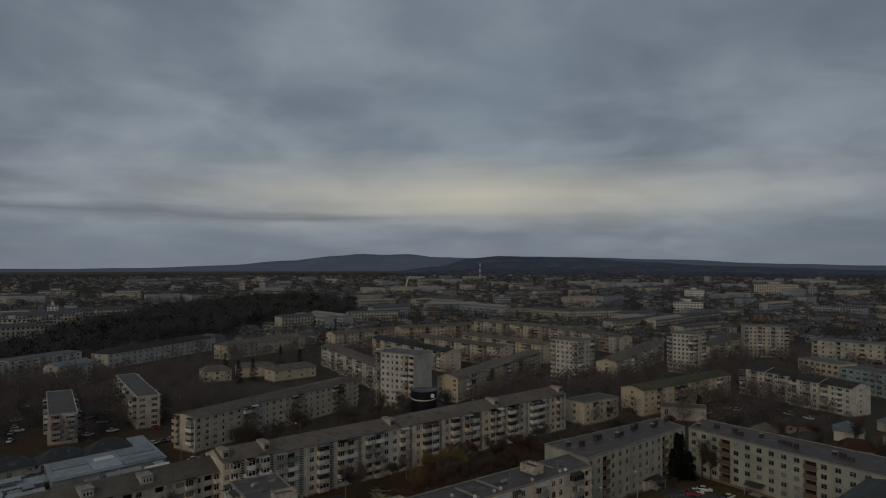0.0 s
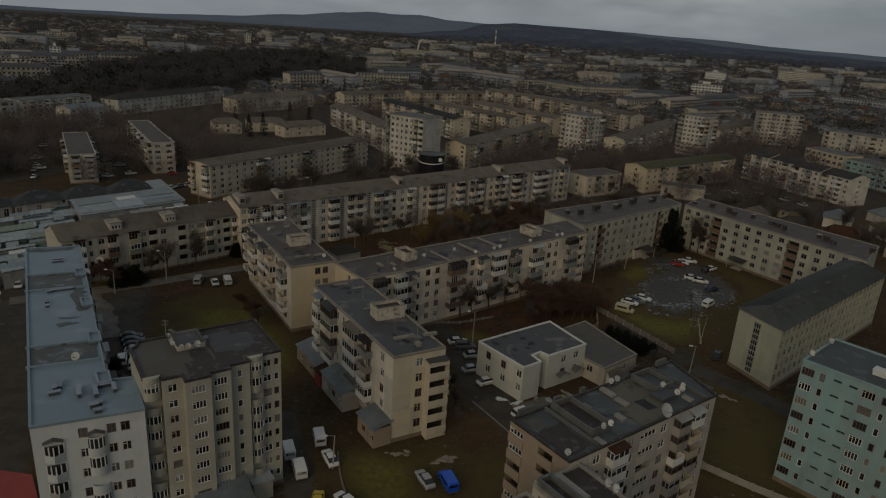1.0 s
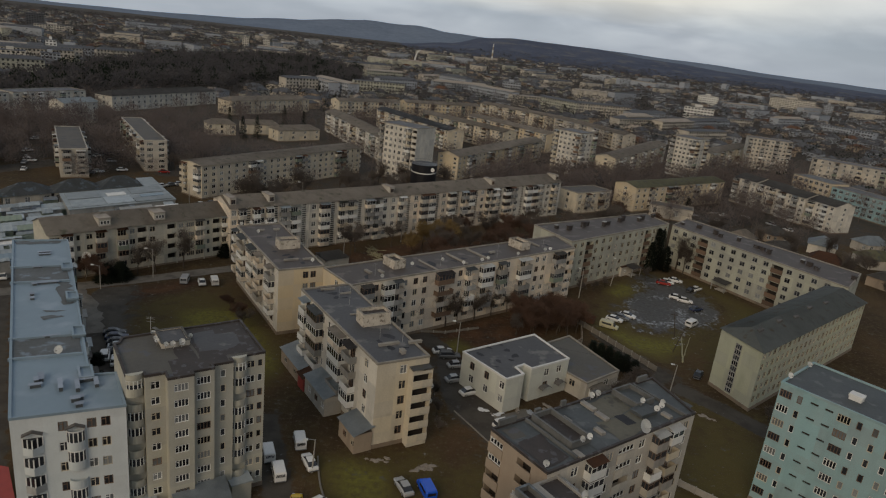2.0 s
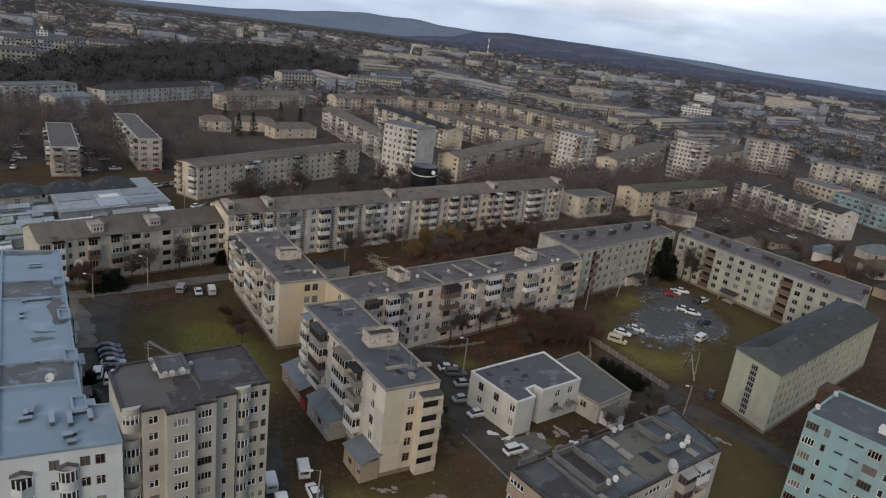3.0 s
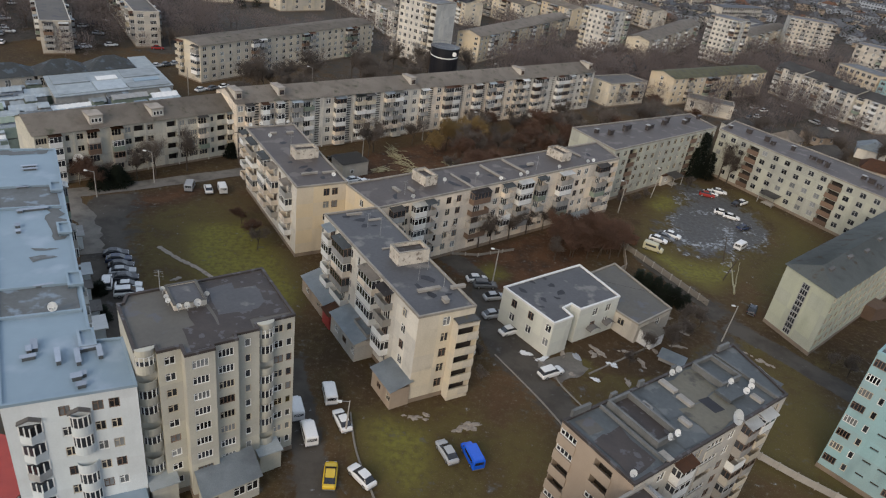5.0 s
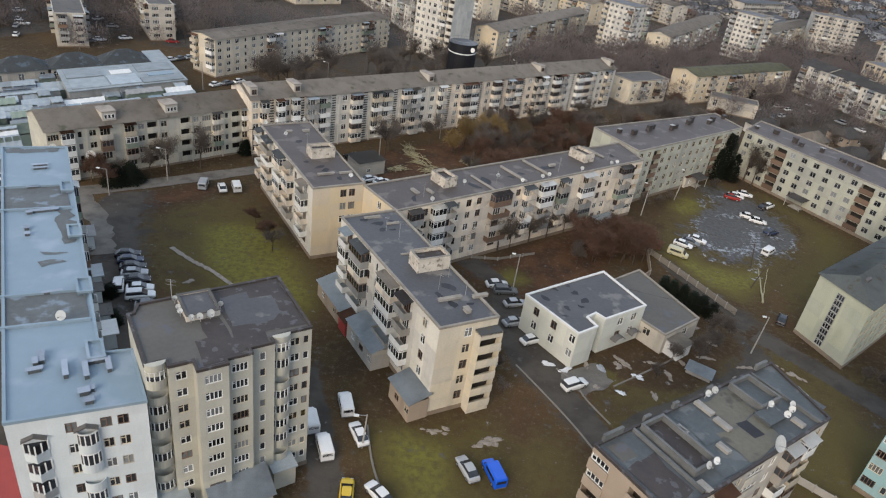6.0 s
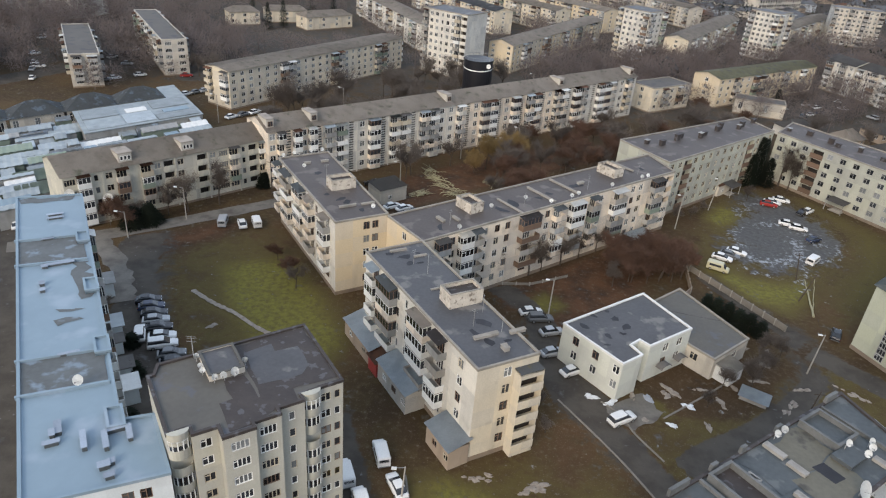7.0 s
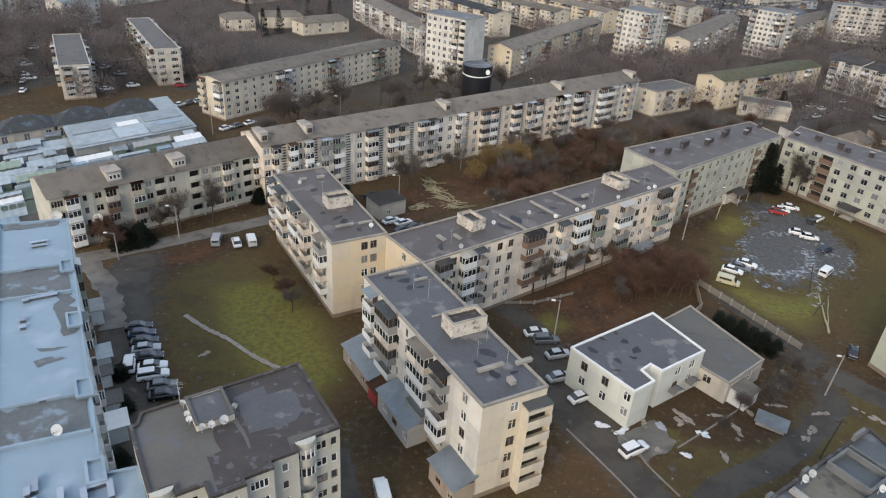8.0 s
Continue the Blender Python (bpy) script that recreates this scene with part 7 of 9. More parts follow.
def mkt(s, o):
    return MO + ME * s + MF * o


for r in range(-7, 9):
    s = -98.0 + rnd.uniform(0, 6)
    stop = (-27 if r > 3 else 3.0) if r > 0 else (-20 if r > -2 else -40)
    while s < stop - 3:
        l = rnd.choice((3, 4, 5, 6, 8, 12)) * rnd.uniform(0.8, 1.2)
        s1 = min(s + l, stop)
        z = rnd.uniform(2.8, 4.2)
        o0 = r * 3.1 - 4 + rnd.uniform(-0.25, 0.25)
        o1 = o0 + rnd.uniform(2.3, 3.3)
        ob = thing("market_stall", (0, 0, 0), "market stall with weathered corrugated sheet roof", "market stall", "stalls of the market")
        bm = bmesh.new()
        prism(bm, [tuple(mkt(s, o0 + 0.2)), tuple(mkt(s1, o0 + 0.2)), tuple(mkt(s1, o1 - 0.2)), tuple(mkt(s, o1 - 0.2))], 0, z - 0.25)
        part("wall", bm, rnd.choice(("paint_grey", "paint_green", "paint_blue", "paint_grey")), ob)
        bm = bmesh.new()
        hz = rnd.choice((-0.3, 0.3, 0.5))
        n = max(4, int((s1 - s) / 0.7))
        for i in range(n):
            u0, u1 = s + (s1 - s) * i / n, s + (s1 - s) * (i + 1) / n
            w0, w1 = 0.09 * (i % 2), 0.09 * ((i + 1) % 2)
            vs = [bm.verts.new((*mkt(u, o), zz)) for u, o, zz in ((u0, o0, z + w0), (u1, o0, z + w1), (u1, o1, z + hz + w1), (u0, o1, z + hz + w0))]
            bm.faces.new(vs)
        bmesh.ops.remove_doubles(bm, verts=bm.verts[:], dist=0.001)
        bmesh.ops.solidify(bm, geom=bm.faces[:], thickness=0.06)
        part("roof", bm, rnd.choice(("market_sheet", "market_sheet", "market_sheet", "market_sheet", "sheet_metal", "felt_worn", "paint_grey", "paint_green", "coping_white", "market_sheet", "felt_blue")), ob)
        s = s1 + rnd.choice((0.1, 0.3, 1.0, 2.2))
for k in range(5):
    c = mkt(-9 - 13.2 * k, 31)
    q = [tuple(c - ME * 6.2 - MF * 4), tuple(c + ME * 6.2 - MF * 4), tuple(c + ME * 6.2 + MF * 4), tuple(c - ME * 6.2 + MF * 4)]
    block("market_pavilion", q, 5.0, 1, ["w.w.w", ".", "...", "."], "plaster_grey", "market pavilion with dark grey hipped roof", near=False, roof="felt_worn", pitched=2.6, hip=4.5, seed=90 + k, base=0.4, category="pavilion", group="pavilions of the market", plinth=False)
ob = thing("market_hall", (0, 0, 0), "flat pale grey market hall roof with skylights", "market hall")
q = [tuple(mkt(-27, 8)), tuple(mkt(3, 8)), tuple(mkt(3, 38)), tuple(mkt(-2, 38)), tuple(mkt(-2, 26.2)), tuple(mkt(-27, 26.2))]
bm = bmesh.new()
prism(bm, q, 0, 4.4)
part("wall", bm, "paint_grey", ob)
bm = bmesh.new()
prism(bm, inset(q, -0.2), 4.4, 4.6)
part("roof", bm, "market_sheet", ob)
for k, (s0, s1, o0, o1, mt) in enumerate(((-26, -17, 9, 16.5, "market_sheet"), (-16.6, -9, 9.2, 17, "sheet_metal"), (-8.6, 2.4, 8.6, 13, "market_sheet"), (-15, -9.5, 18, 21.5, "coping_white"), (-8, 2, 18, 25, "market_sheet"), (-26, -17, 17.5, 25, "market_sheet"), (-6, 1, 14, 16.6, "felt_blue"))):
    bm = bmesh.new()
    prism(bm, [tuple(mkt(s0, o0)), tuple(mkt(s1, o0)), tuple(mkt(s1, o1)), tuple(mkt(s0, o1))], 4.6, 4.75 + 0.06 * (k % 3))
    part("roof_panel", bm, mt, ob)
for x, y, w, l, z, rm in ((-88.4, 137.4, 7, 5, 3.2, "paint_green"), (-92.5, 144.5, 8, 4.5, 3.0, "paint_green"), (-86.5, 146.5, 4, 3, 2.6, "paint_blue")):
    ob = thing("kiosk", (x, y, 0), "small market kiosk with " + {"paint_green": "dark green", "paint_blue": "blue"}[rm] + " sheet roof", "kiosk", "kiosks beside the market", 46)
    bm = bmesh.new()
    box(bm, -w / 2, w / 2, -l / 2, l / 2, 0, z)
    part("wall", bm, "paint_grey", ob)
    bm = bmesh.new()
    f = bm.faces.new([bm.verts.new(p) for p in ((-w / 2 - 0.3, -l / 2 - 0.3, z), (w / 2 + 0.3, -l / 2 - 0.3, z), (w / 2 + 0.3, l / 2 + 0.3, z + 0.5), (-w / 2 - 0.3, l / 2 + 0.3, z + 0.5))])
    bmesh.ops.solidify(bm, geom=[f], thickness=0.1)
    part("roof", bm, rm, ob)

# ---- entrance canopies round the yard ----
def entrance_canopy(at, along, lb):
    at, e = Vector(at), Vector(along).normalized()
    n = Vector((e.y, -e.x))
    ob = thing("entrance_canopy", (0, 0, 0), lb, "canopy", "entrance canopies")
    q = [at - e * 2.4, at - e * 2.4 + n * 3.0, at + e * 2.4 + n * 3.0, at + e * 2.4]
    bm = bmesh.new()
    f = bm.faces.new([bm.verts.new((p.x, p.y, z)) for p, z in zip(q, (3.1, 2.6, 2.6, 3.1))])
    bmesh.ops.solidify(bm, geom=[f], thickness=0.12)
    part("roof", bm, "slate_dark", ob)
    for u in (-2.15, 2.15):
        p = at + e * u + n * 2.7
        bm = bmesh.new()
        tube(bm, (p.x, p.y, 0), (p.x, p.y, 2.68), 0.09, 0.09, 6)
        part("post", bm, "paint_grey", ob)
    for k in range(3):
        bm = bmesh.new()
        w = 1.5 - 0.25 * k
        prism(bm, [tuple(v) for v in (at - e * w + n * 0.05, at - e * w + n * (2.0 - 0.45 * k), at + e * w + n * (2.0 - 0.45 * k), at + e * w + n * 0.05)][::-1], 0.16 * k, 0.16 * k + 0.16)
        part("step", bm, "concrete", ob)


entrance_canopy(Vector(R1_FL).lerp(Vector(R1_FR), 0.62), Vector(R1_FR) - Vector(R1_FL), "dark sloped sheet canopy on posts over a block entrance")
entrance_canopy(Vector(R2_A).lerp(Vector(R2_B), 0.40), Vector(R2_B) - Vector(R2_A), "dark sloped sheet canopy on posts over a block entrance")

# ---- small sheds, fences, poles ----
for k, (c, e, w, l, z, wm, rm, lb) in enumerate((((-19.6, 155.0), (0.76, 0.65), 7.0, 5.0, 3.4, "plaster_grey", "felt_brown", "small plaster transformer house"), ((41.6, 94.6), (0.85, -0.52), 3.8, 2.0, 0.7, "concrete", "sheet_metal", "low pale sheet cover over a cellar entrance"),
                                                 ((43.8, 137.2), (0.8, -0.6), 4.4, 1.2, 1.2, "rust", "rust", "low rusty sheet metal bin store"),
                                                 ((34.4, 142.4), (0.771, 0.636), 6.0, 2.6, 2.3, "plaster_grey", "sheet_metal", "low porch with grey sheet roof along a block"), ((62, 176), (0.75, 0.66), 5.5, 3, 2.8, "plaster_grey", "rust", "low porch shed at a block"), ((39, 99.5), (0.75, 0.66), 3.5, 3.0, 2.4, "coping_white", "coping", "small white garden shed"))):
    q = quad_at(c, e, w, l)
    ob = thing("shed", (0, 0, 0), lb, "shed")
    bm = bmesh.new()
    prism(bm, q, 0, z)
    part("wall", bm, wm, ob)
    bm = bmesh.new()
    f = bm.faces.new([bm.verts.new((*p, zz)) for p, zz in zip(inset(q, -0.25), (z + 0.02, z + 0.02, z + 0.5, z + 0.5))])
    bmesh.ops.solidify(bm, geom=[f], thickness=0.08)
    part("roof", bm, rm, ob)
    if wm != "rust" and z > 2:
        fr, pn = window_meshes(0.9, 0.9, 2)
        a, b = Vector(q[0]), Vector(q[1])
        w_ = put("window", fr, ob, wall_pose(tuple(a.lerp(b, 0.35)), (b - a).normalized(), 1.0) @ Matrix.Translation((0, -0.2, 0)))
        put("pane", pn, w_)


def fence(line, h, mt, lb, gap=2.4):
    ob = thing("fence", (*line[0], 0), lb, "fence")
    inv = Matrix.Translation((-line[0][0], -line[0][1], 0))
    for a, b in zip(line, line[1:]):
        a, b = Vector(a), Vector(b)
        n = max(1, int((b - a).length / gap))
        for i in range(n):
            p, q = a.lerp(b, i / n), a.lerp(b, (i + 1) / n)
            dd = (q - p).normalized()
            bm = bmesh.new()
            box(bm, 0.08, (q - p).length - 0.08, -0.05, 0.05, 0.1, h)
            part("panel", bm, mt, ob, m=inv @ wall_pose(tuple(p), dd, 0))
            bm = bmesh.new()
            box(bm, -0.09, 0.09, -0.09, 0.09, 0, h + 0.15)
            part("post", bm, "concrete", ob, m=inv @ wall_pose(tuple(p), dd, 0))


fence([(41.5, 135), (48, 124), (54, 113.5)], 1.3, "kerb", "low weathered concrete panel fence beside grass")
fence([(37.5, 120.5), (40.5, 124), (42, 133)], 1.4, "brick_wall", "low brown garden fence under trees")
fence([(44.5, 77.5), (52, 71.5), (60, 66)], 1.2, "concrete", "low concrete fence beside a tower")
fence([(0.5, 120.5), (10.5, 121.8), (18, 126)], 0.6, "kerb", "low kerb rail along a yard")


def pole(x, y, h, lb, lean=0.0, lamp=True, mt="concrete"):
    ob = thing("street_lamp" if lamp else "pole", (x, y, 0), lb, "street lamp" if lamp else "pole", "poles and lamps")
    bm = bmesh.new()
    tube(bm, (0, 0, 0), (lean * h, 0, h), 0.13, 0.08, 8)
    part("pole", bm, mt, ob)
    if lamp:
        bm = bmesh.new()
        tube(bm, (lean * h, 0, h - 0.1), (lean * h - 1.0, -0.6, h + 0.35), 0.045, 0.035, 6)
        part("arm", bm, "paint_grey", ob)
        bm = bmesh.new()
        box(bm, lean * h - 1.5, lean * h - 0.9, -0.85, -0.5, h + 0.28, h + 0.42)
        part("lamp_head", bm, "paint_white", ob)
    else:
        bm = bmesh.new()
        box(bm, lean * h - 0.8, lean * h + 0.8, -0.05, 0.05, h - 0.6, h - 0.48)
        part("crossarm", bm, "bark", ob)


for x, y, h, ln, lp_ in ((12.9, 111.7, 7.5, 0, True), (52.8, 102.3, 7.5, 0.05, True), (-65.4, 126.4, 5.5, 0, True), (-3.6, 183.8, 9, 0, True), (11.2, 186.7, 9, 0, True), (61, 124.7, 6, 0.25, False), (45.0, 152.0, 8, 0, True), (56, 164, 8, 0.1, True), (-17, 157, 8, 0, True), (64, 133, 6, -0.2, False), (-58, 136, 7, 0, True), (-45, 152, 8, 0, False), (46, 89, 7, 0.1, False), (-86, 115, 8, 0, True), (-72, 196, 8, 0, True), (-40, 214, 8, 0, True), (20, 252, 8, 0, True), (-7.9, 70.7, 5.5, 0.04, True)):
    pole(x, y, h, "concrete street lamp on bare ground" if lp_ else "leaning wooden cable pole", ln, lp_, "concrete" if lp_ else "bark")
for k, (a, b, s) in enumerate((((12.9, 111.7, 7.3), (52.8, 102.3, 7.4), 1.2), ((12.9, 111.7, 7.3), (45, 152, 7.8), 1.0), ((52.8, 102.3, 7.4), (61, 124.7, 6), 0.6))):
    bm = bmesh.new()
    a, b = Vector(a), Vector(b)
    pts = [a.lerp(b, i / 16) - Vector((0, 0, s * 4 * (i / 16) * (1 - i / 16))) for i in range(17)]
    for p, q in zip(pts, pts[1:]):
        tube(bm, p, q, 0.02, 0.02, 4, caps=False)
    bmesh.ops.remove_doubles(bm, verts=bm.verts[:], dist=0.03)
    tagged(put("overhead_cable", mesh_of("overhead_cable", bm, "tyre")), "thin black overhead cable between lamp posts", "cable", "overhead cables")


# ---- cars ----
def lofted(bm, sections, mi=0):
    """Rings of (x, half width, z low, z high) joined along a car's length."""
    rings = []
    for x, hw, z0, z1 in sections:
        c = min(0.16, (z1 - z0) * 0.3)
        rings.append([bm.verts.new((x, y, z)) for y, z in ((-hw + c * 0.3, z0), (-hw, z0 + c), (-hw, z1 - c), (-hw + c, z1), (hw - c, z1), (hw, z1 - c), (hw, z0 + c), (hw - c * 0.3, z0))])
    for a, b in zip(rings, rings[1:]):
        for i in range(8):
            j = (i + 1) % 8
            bm.faces.new((a[i], b[i], b[j], a[j])).material_index = mi
    bm.faces.new(rings[0]).material_index = mi
    bm.faces.new(rings[-1][::-1]).material_index = mi


SHAPES = {
    "saloon": (4.3, 0.84, [(-2.15, 0.72, 0.35, 0.72), (-2.0, 0.82, 0.25, 0.92), (-1.2, 0.85, 0.22, 0.95), (0.6, 0.85, 0.22, 0.95), (1.7, 0.82, 0.25, 0.82), (2.15, 0.70, 0.35, 0.66)],
               [(-1.75, 0.70, 0.90, 0.96), (-1.15, 0.66, 0.90, 1.38), (0.25, 0.66, 0.90, 1.42), (1.05, 0.72, 0.88, 0.94)], (-1.1, 0.2, 0.58, 1.38, 1.45)),
    "estate": (4.5, 0.88, [(-2.25, 0.78, 0.35, 0.9), (-2.1, 0.86, 0.28, 1.0), (0.6, 0.88, 0.25, 1.02), (1.8, 0.85, 0.28, 0.92), (2.25, 0.74, 0.38, 0.75)],
               [(-2.15, 0.74, 0.98, 1.04), (-1.95, 0.72, 0.98, 1.60), (0.3, 0.72, 0.98, 1.64), (1.1, 0.76, 0.96, 1.02)], (-1.95, 0.25, 0.66, 1.60, 1.70)),
    "van": (5.0, 0.95, [(-2.5, 0.90, 0.35, 1.85), (-2.4, 0.95, 0.28, 2.0), (1.0, 0.95, 0.28, 2.0), (1.55, 0.94, 0.28, 1.15), (2.35, 0.88, 0.3, 1.0), (2.5, 0.80, 0.4, 0.8)],
            [(0.95, 0.90, 1.1, 1.92), (1.15, 0.90, 1.1, 1.80), (1.72, 0.88, 1.06, 1.14)], (-2.3, 0.9, 0.85, 1.98, 2.06)),
}


def car(x, y, rz, shape, paint, label, group="parked cars", scale=1.0, z=0.02):
    length, hw, body, cabin, roof = SHAPES[shape]
    ob = thing("van" if shape == "van" else "car", (x, y, z), label, "van" if shape == "van" else "car", group, rz)
    ob.scale = (scale,) * 3

    def mk_body():
        bm = bmesh.new()
        lofted(bm, body)
        return mesh_of("body", bm, paint)

    def mk_cabin():
        bm = bmesh.new()
        lofted(bm, cabin)
        return mesh_of("cabin_glass", bm, "glass_dark")

    def mk_roof():
        bm = bmesh.new()
        x0, x1, w, z0, z1 = roof
        lofted(bm, [(x0 - 0.05, w * 0.9, z0 - 0.02, z1 - 0.03), (x0 + 0.2, w, z0, z1), (x1 - 0.2, w, z0, z1), (x1 + 0.05, w * 0.9, z0 - 0.02, z1 - 0.03)])
        return mesh_of("roof", bm, paint)

    def mk_tyre():
        bm = bmesh.new()
        tube(bm, (0, -0.1, 0), (0, 0.1, 0), 0.31, 0.31, 14)
        tube(bm, (0, -0.115, 0), (0, 0.115, 0), 0.19, 0.19, 10, 1)
        return mesh_of("wheel", bm, "tyre", "chrome")

    def mk_lamp(mt):
        bm = bmesh.new()
        box(bm, -0.04, 0.04, -0.16, 0.16, -0.07, 0.07)
        return mesh_of("lamp", bm, mt)

    def mk_bumper():
        bm = bmesh.new()
        box(bm, -0.07, 0.07, -hw * 0.86, hw * 0.86, 0.30, 0.46)
        return mesh_of("bumper", bm, "car_grey")
    put("body", cached(("cb", shape, paint), mk_body), ob)
    put("cabin_glass", cached(("cc", shape), mk_cabin), ob)
    put("roof", cached(("cr", shape, paint), mk_roof), ob)
    for sx in (-1, 1):
        for sy in (-1, 1):
            put("wheel", cached("tyre", mk_tyre), ob, Matrix.Translation((sx * length * 0.31, sy * (hw - 0.09), 0.31)))
    for sy in (-1, 1):
        put("headlight", cached(("lamp", "chrome"), lambda: mk_lamp("chrome")), ob, Matrix.Translation((length / 2 - 0.08, sy * hw * 0.62, 0.64)))
        put("tail_light", cached(("lamp", "lamp_red"), lambda: mk_lamp("lamp_red")), ob, Matrix.Translation((-length / 2 + 0.07, sy * hw * 0.68, 0.68)))
    for sx in (-1, 1):
        put("bumper", cached(("bump", shape), mk_bumper), ob, Matrix.Translation((sx * (length / 2 - 0.03), 0, 0)))
    if shape == "van":
        def mk_side(lo, hi):
            bm = bmesh.new()
            box(bm, lo[0], hi[0], lo[1], hi[1], lo[2], hi[2])
            return mesh_of("side_window", bm, "glass_dark")
        for nm, lo, hi in (("side_window", (-1.9, 0.945, 1.2), (0.7, 0.965, 1.72)), ("side_window", (-1.9, -0.965, 1.2), (0.7, -0.945, 1.72)), ("rear_window", (-2.5, -0.7, 1.2), (-2.44, 0.7, 1.7))):
            put(nm, cached(("vanside", lo), lambda: mk_side(lo, hi)), ob)
    return ob


CARS = ((-17.9, 149.9, 40, "saloon", "car_white"), (-15.2, 149.4, 42, "saloon", "car_white"), (-24.2, 160.6, 130, "saloon", "car_black"), (-22.6, 162.4, 130, "saloon", "car_black"), (-11.1, 77.3, 108, "van", "car_white"), (-12.4, 69.6, 112, "van", "car_white"), (-14.9, 73.6, 112, "van", "car_white"), (-8.6, 72.4, 118, "saloon", "car_white"), (-8.6, 63.2, 95, "saloon", "car_yellow"), (-4.9, 63.6, 135, "saloon", "car_white"),
        (5.2, 69.0, 118, "saloon", "car_silver"), (8.4, 68.8, 112, "van", "car_blue"), (10.0, 112.4, 15, "saloon", "car_white"), (11.5, 110.6, 10, "estate", "car_grey"), (13.0, 107.0, 20, "saloon", "car_silver"), (12.6, 101.4, 25, "saloon", "car_silver"),
        (15.2, 97.2, 32, "saloon", "car_white"), (20.8, 87.5, 32, "estate", "car_white"), (-50.0, 97.0, 112, "estate", "car_white"), (-45.7, 95.0, 22, "estate", "car_white"), (-46.6, 96.9, 20, "saloon", "car_white"), (-48.0, 99.0, 20, "saloon", "car_black"),
        (-49.2, 100.8, 20, "saloon", "car_silver"), (-50.2, 102.5, 20, "saloon", "car_black"), (-51.4, 104.3, 20, "saloon", "car_navy"), (-52.6, 106.0, 20, "saloon", "car_black"), (-43.6, 93.0, 20, "saloon", "car_grey"), (-42.6, 91.2, 20, "saloon", "car_black"),
        (-43.9, 136.4, 115, "van", "car_white"), (-46.5, 135.4, 115, "saloon", "car_white"), (-50.4, 135.6, 100, "van", "car_silver"), (51.2, 138.9, -28, "saloon", "car_white"), (53.2, 140.4, -28, "saloon", "car_grey"), (55.2, 142.1, -28, "saloon", "car_white"),
        (48.8, 134.2, -28, "van", "car_cream"), (72.6, 169.9, -20, "saloon", "car_red"), (74.0, 171.4, -20, "saloon", "car_white"), (77.0, 173.3, -20, "saloon", "car_white"), (79.6, 166.6, 40, "saloon", "car_black"), (81.2, 167.6, 40, "saloon", "car_white"),
        (72.8, 158.9, -20, "saloon", "car_white"), (74.4, 157.0, -20, "saloon", "car_white"), (75.5, 151.5, 30, "saloon", "car_navy"), (70.7, 140.9, 45, "van", "car_white"), (62.6, 113.6, 60, "saloon", "car_black"), (-15.0, 146.0, 40, "saloon", "car_black"), (-12.5, 147.8, 40, "saloon", "car_black"),
        (-14.6, 121.6, 10, "saloon", "car_white"), (-87, 127, 120, "saloon", "car_white"), (-98, 145, 120, "saloon", "car_silver"), (-70.0, 201, 60, "saloon", "car_white"), (-67.5, 204, 60, "saloon", "car_grey"), (-65, 207, 60, "saloon", "car_white"),
        (108, 268, 20, "saloon", "car_white"), (114, 264, 20, "saloon", "car_silver"), (-112, 236, 40, "saloon", "car_white"), (-140, 222, 110, "saloon", "car_white"), (-146, 232, 110, "saloon", "car_silver"), (-150, 240, 110, "saloon", "car_white"), (-98, 240, 20, "saloon", "car_red"), (-136, 238, 60, "saloon", "car_silver"), (-134.5, 243, 60, "saloon", "car_white"), (-133, 248, 62, "saloon", "car_grey"), (-131, 256, 65, "saloon", "car_white"), (-130, 262, 65, "estate", "car_navy"), (-129, 270, 66, "saloon", "car_white"), (-126, 288, 66, "saloon", "car_silver"),
        (118, 256, 35, "saloon", "car_grey"), (122, 259, 35, "saloon", "car_white"), (127, 263, 35, "saloon", "car_navy"), (140, 272, 120, "saloon", "car_white"), (146, 262, 118, "estate", "car_silver"), (150, 255, 118, "saloon", "car_white"), (-84, 108, 120, "van", "car_white"), (-72, 88, 120, "saloon", "car_grey"),
        (-167.9, 276.2, 60, "saloon", "car_white"), (-168.5, 281.5, 60, "saloon", "car_silver"), (-156.6, 251.7, 62, "saloon", "car_white"), (-146.0, 235.8, 15, "estate", "car_white"), (-122.2, 248.7, 10, "saloon", "car_silver"), (-117.7, 229.9, 40, "saloon", "car_white"), (-119.4, 227.0, 40, "saloon", "car_grey"),
        (-90.0, 219.2, 60, "saloon", "car_white"), (-88.0, 222.0, 60, "saloon", "car_grey"), (-86.2, 224.4, 60, "saloon", "car_silver"), (-98.4, 143.3, 50, "saloon", "car_white"), (-96.4, 145.4, 50, "saloon", "car_silver"), (-101.2, 154.4, 120, "saloon", "car_navy"), (-103.0, 150.0, 120, "saloon", "car_grey"), (-98.7, 157.2, 120, "van", "car_white"),
        (143.5, 283.0, 30, "saloon", "car_white"), (126.3, 272.9, 30, "saloon", "car_silver"), (129.0, 270.0, 30, "saloon", "car_white"), (109.1, 257.6, 30, "estate", "car_white"))
WORD = {"saloon": "saloon car", "estate": "estate car", "van": "van"}
for x, y, rz, shp, paint in CARS:
    where = "in a wet parking yard" if x > 45 and y > 125 else ("beside a long blue-roofed block" if x < -40 and y < 110 else "on a muddy lane between blocks")
    car(x, y, rz, shp, paint, scale=0.86 if shp == "van" else 0.95, label=f"{paint[4:]} {WORD[shp]} parked {where}")

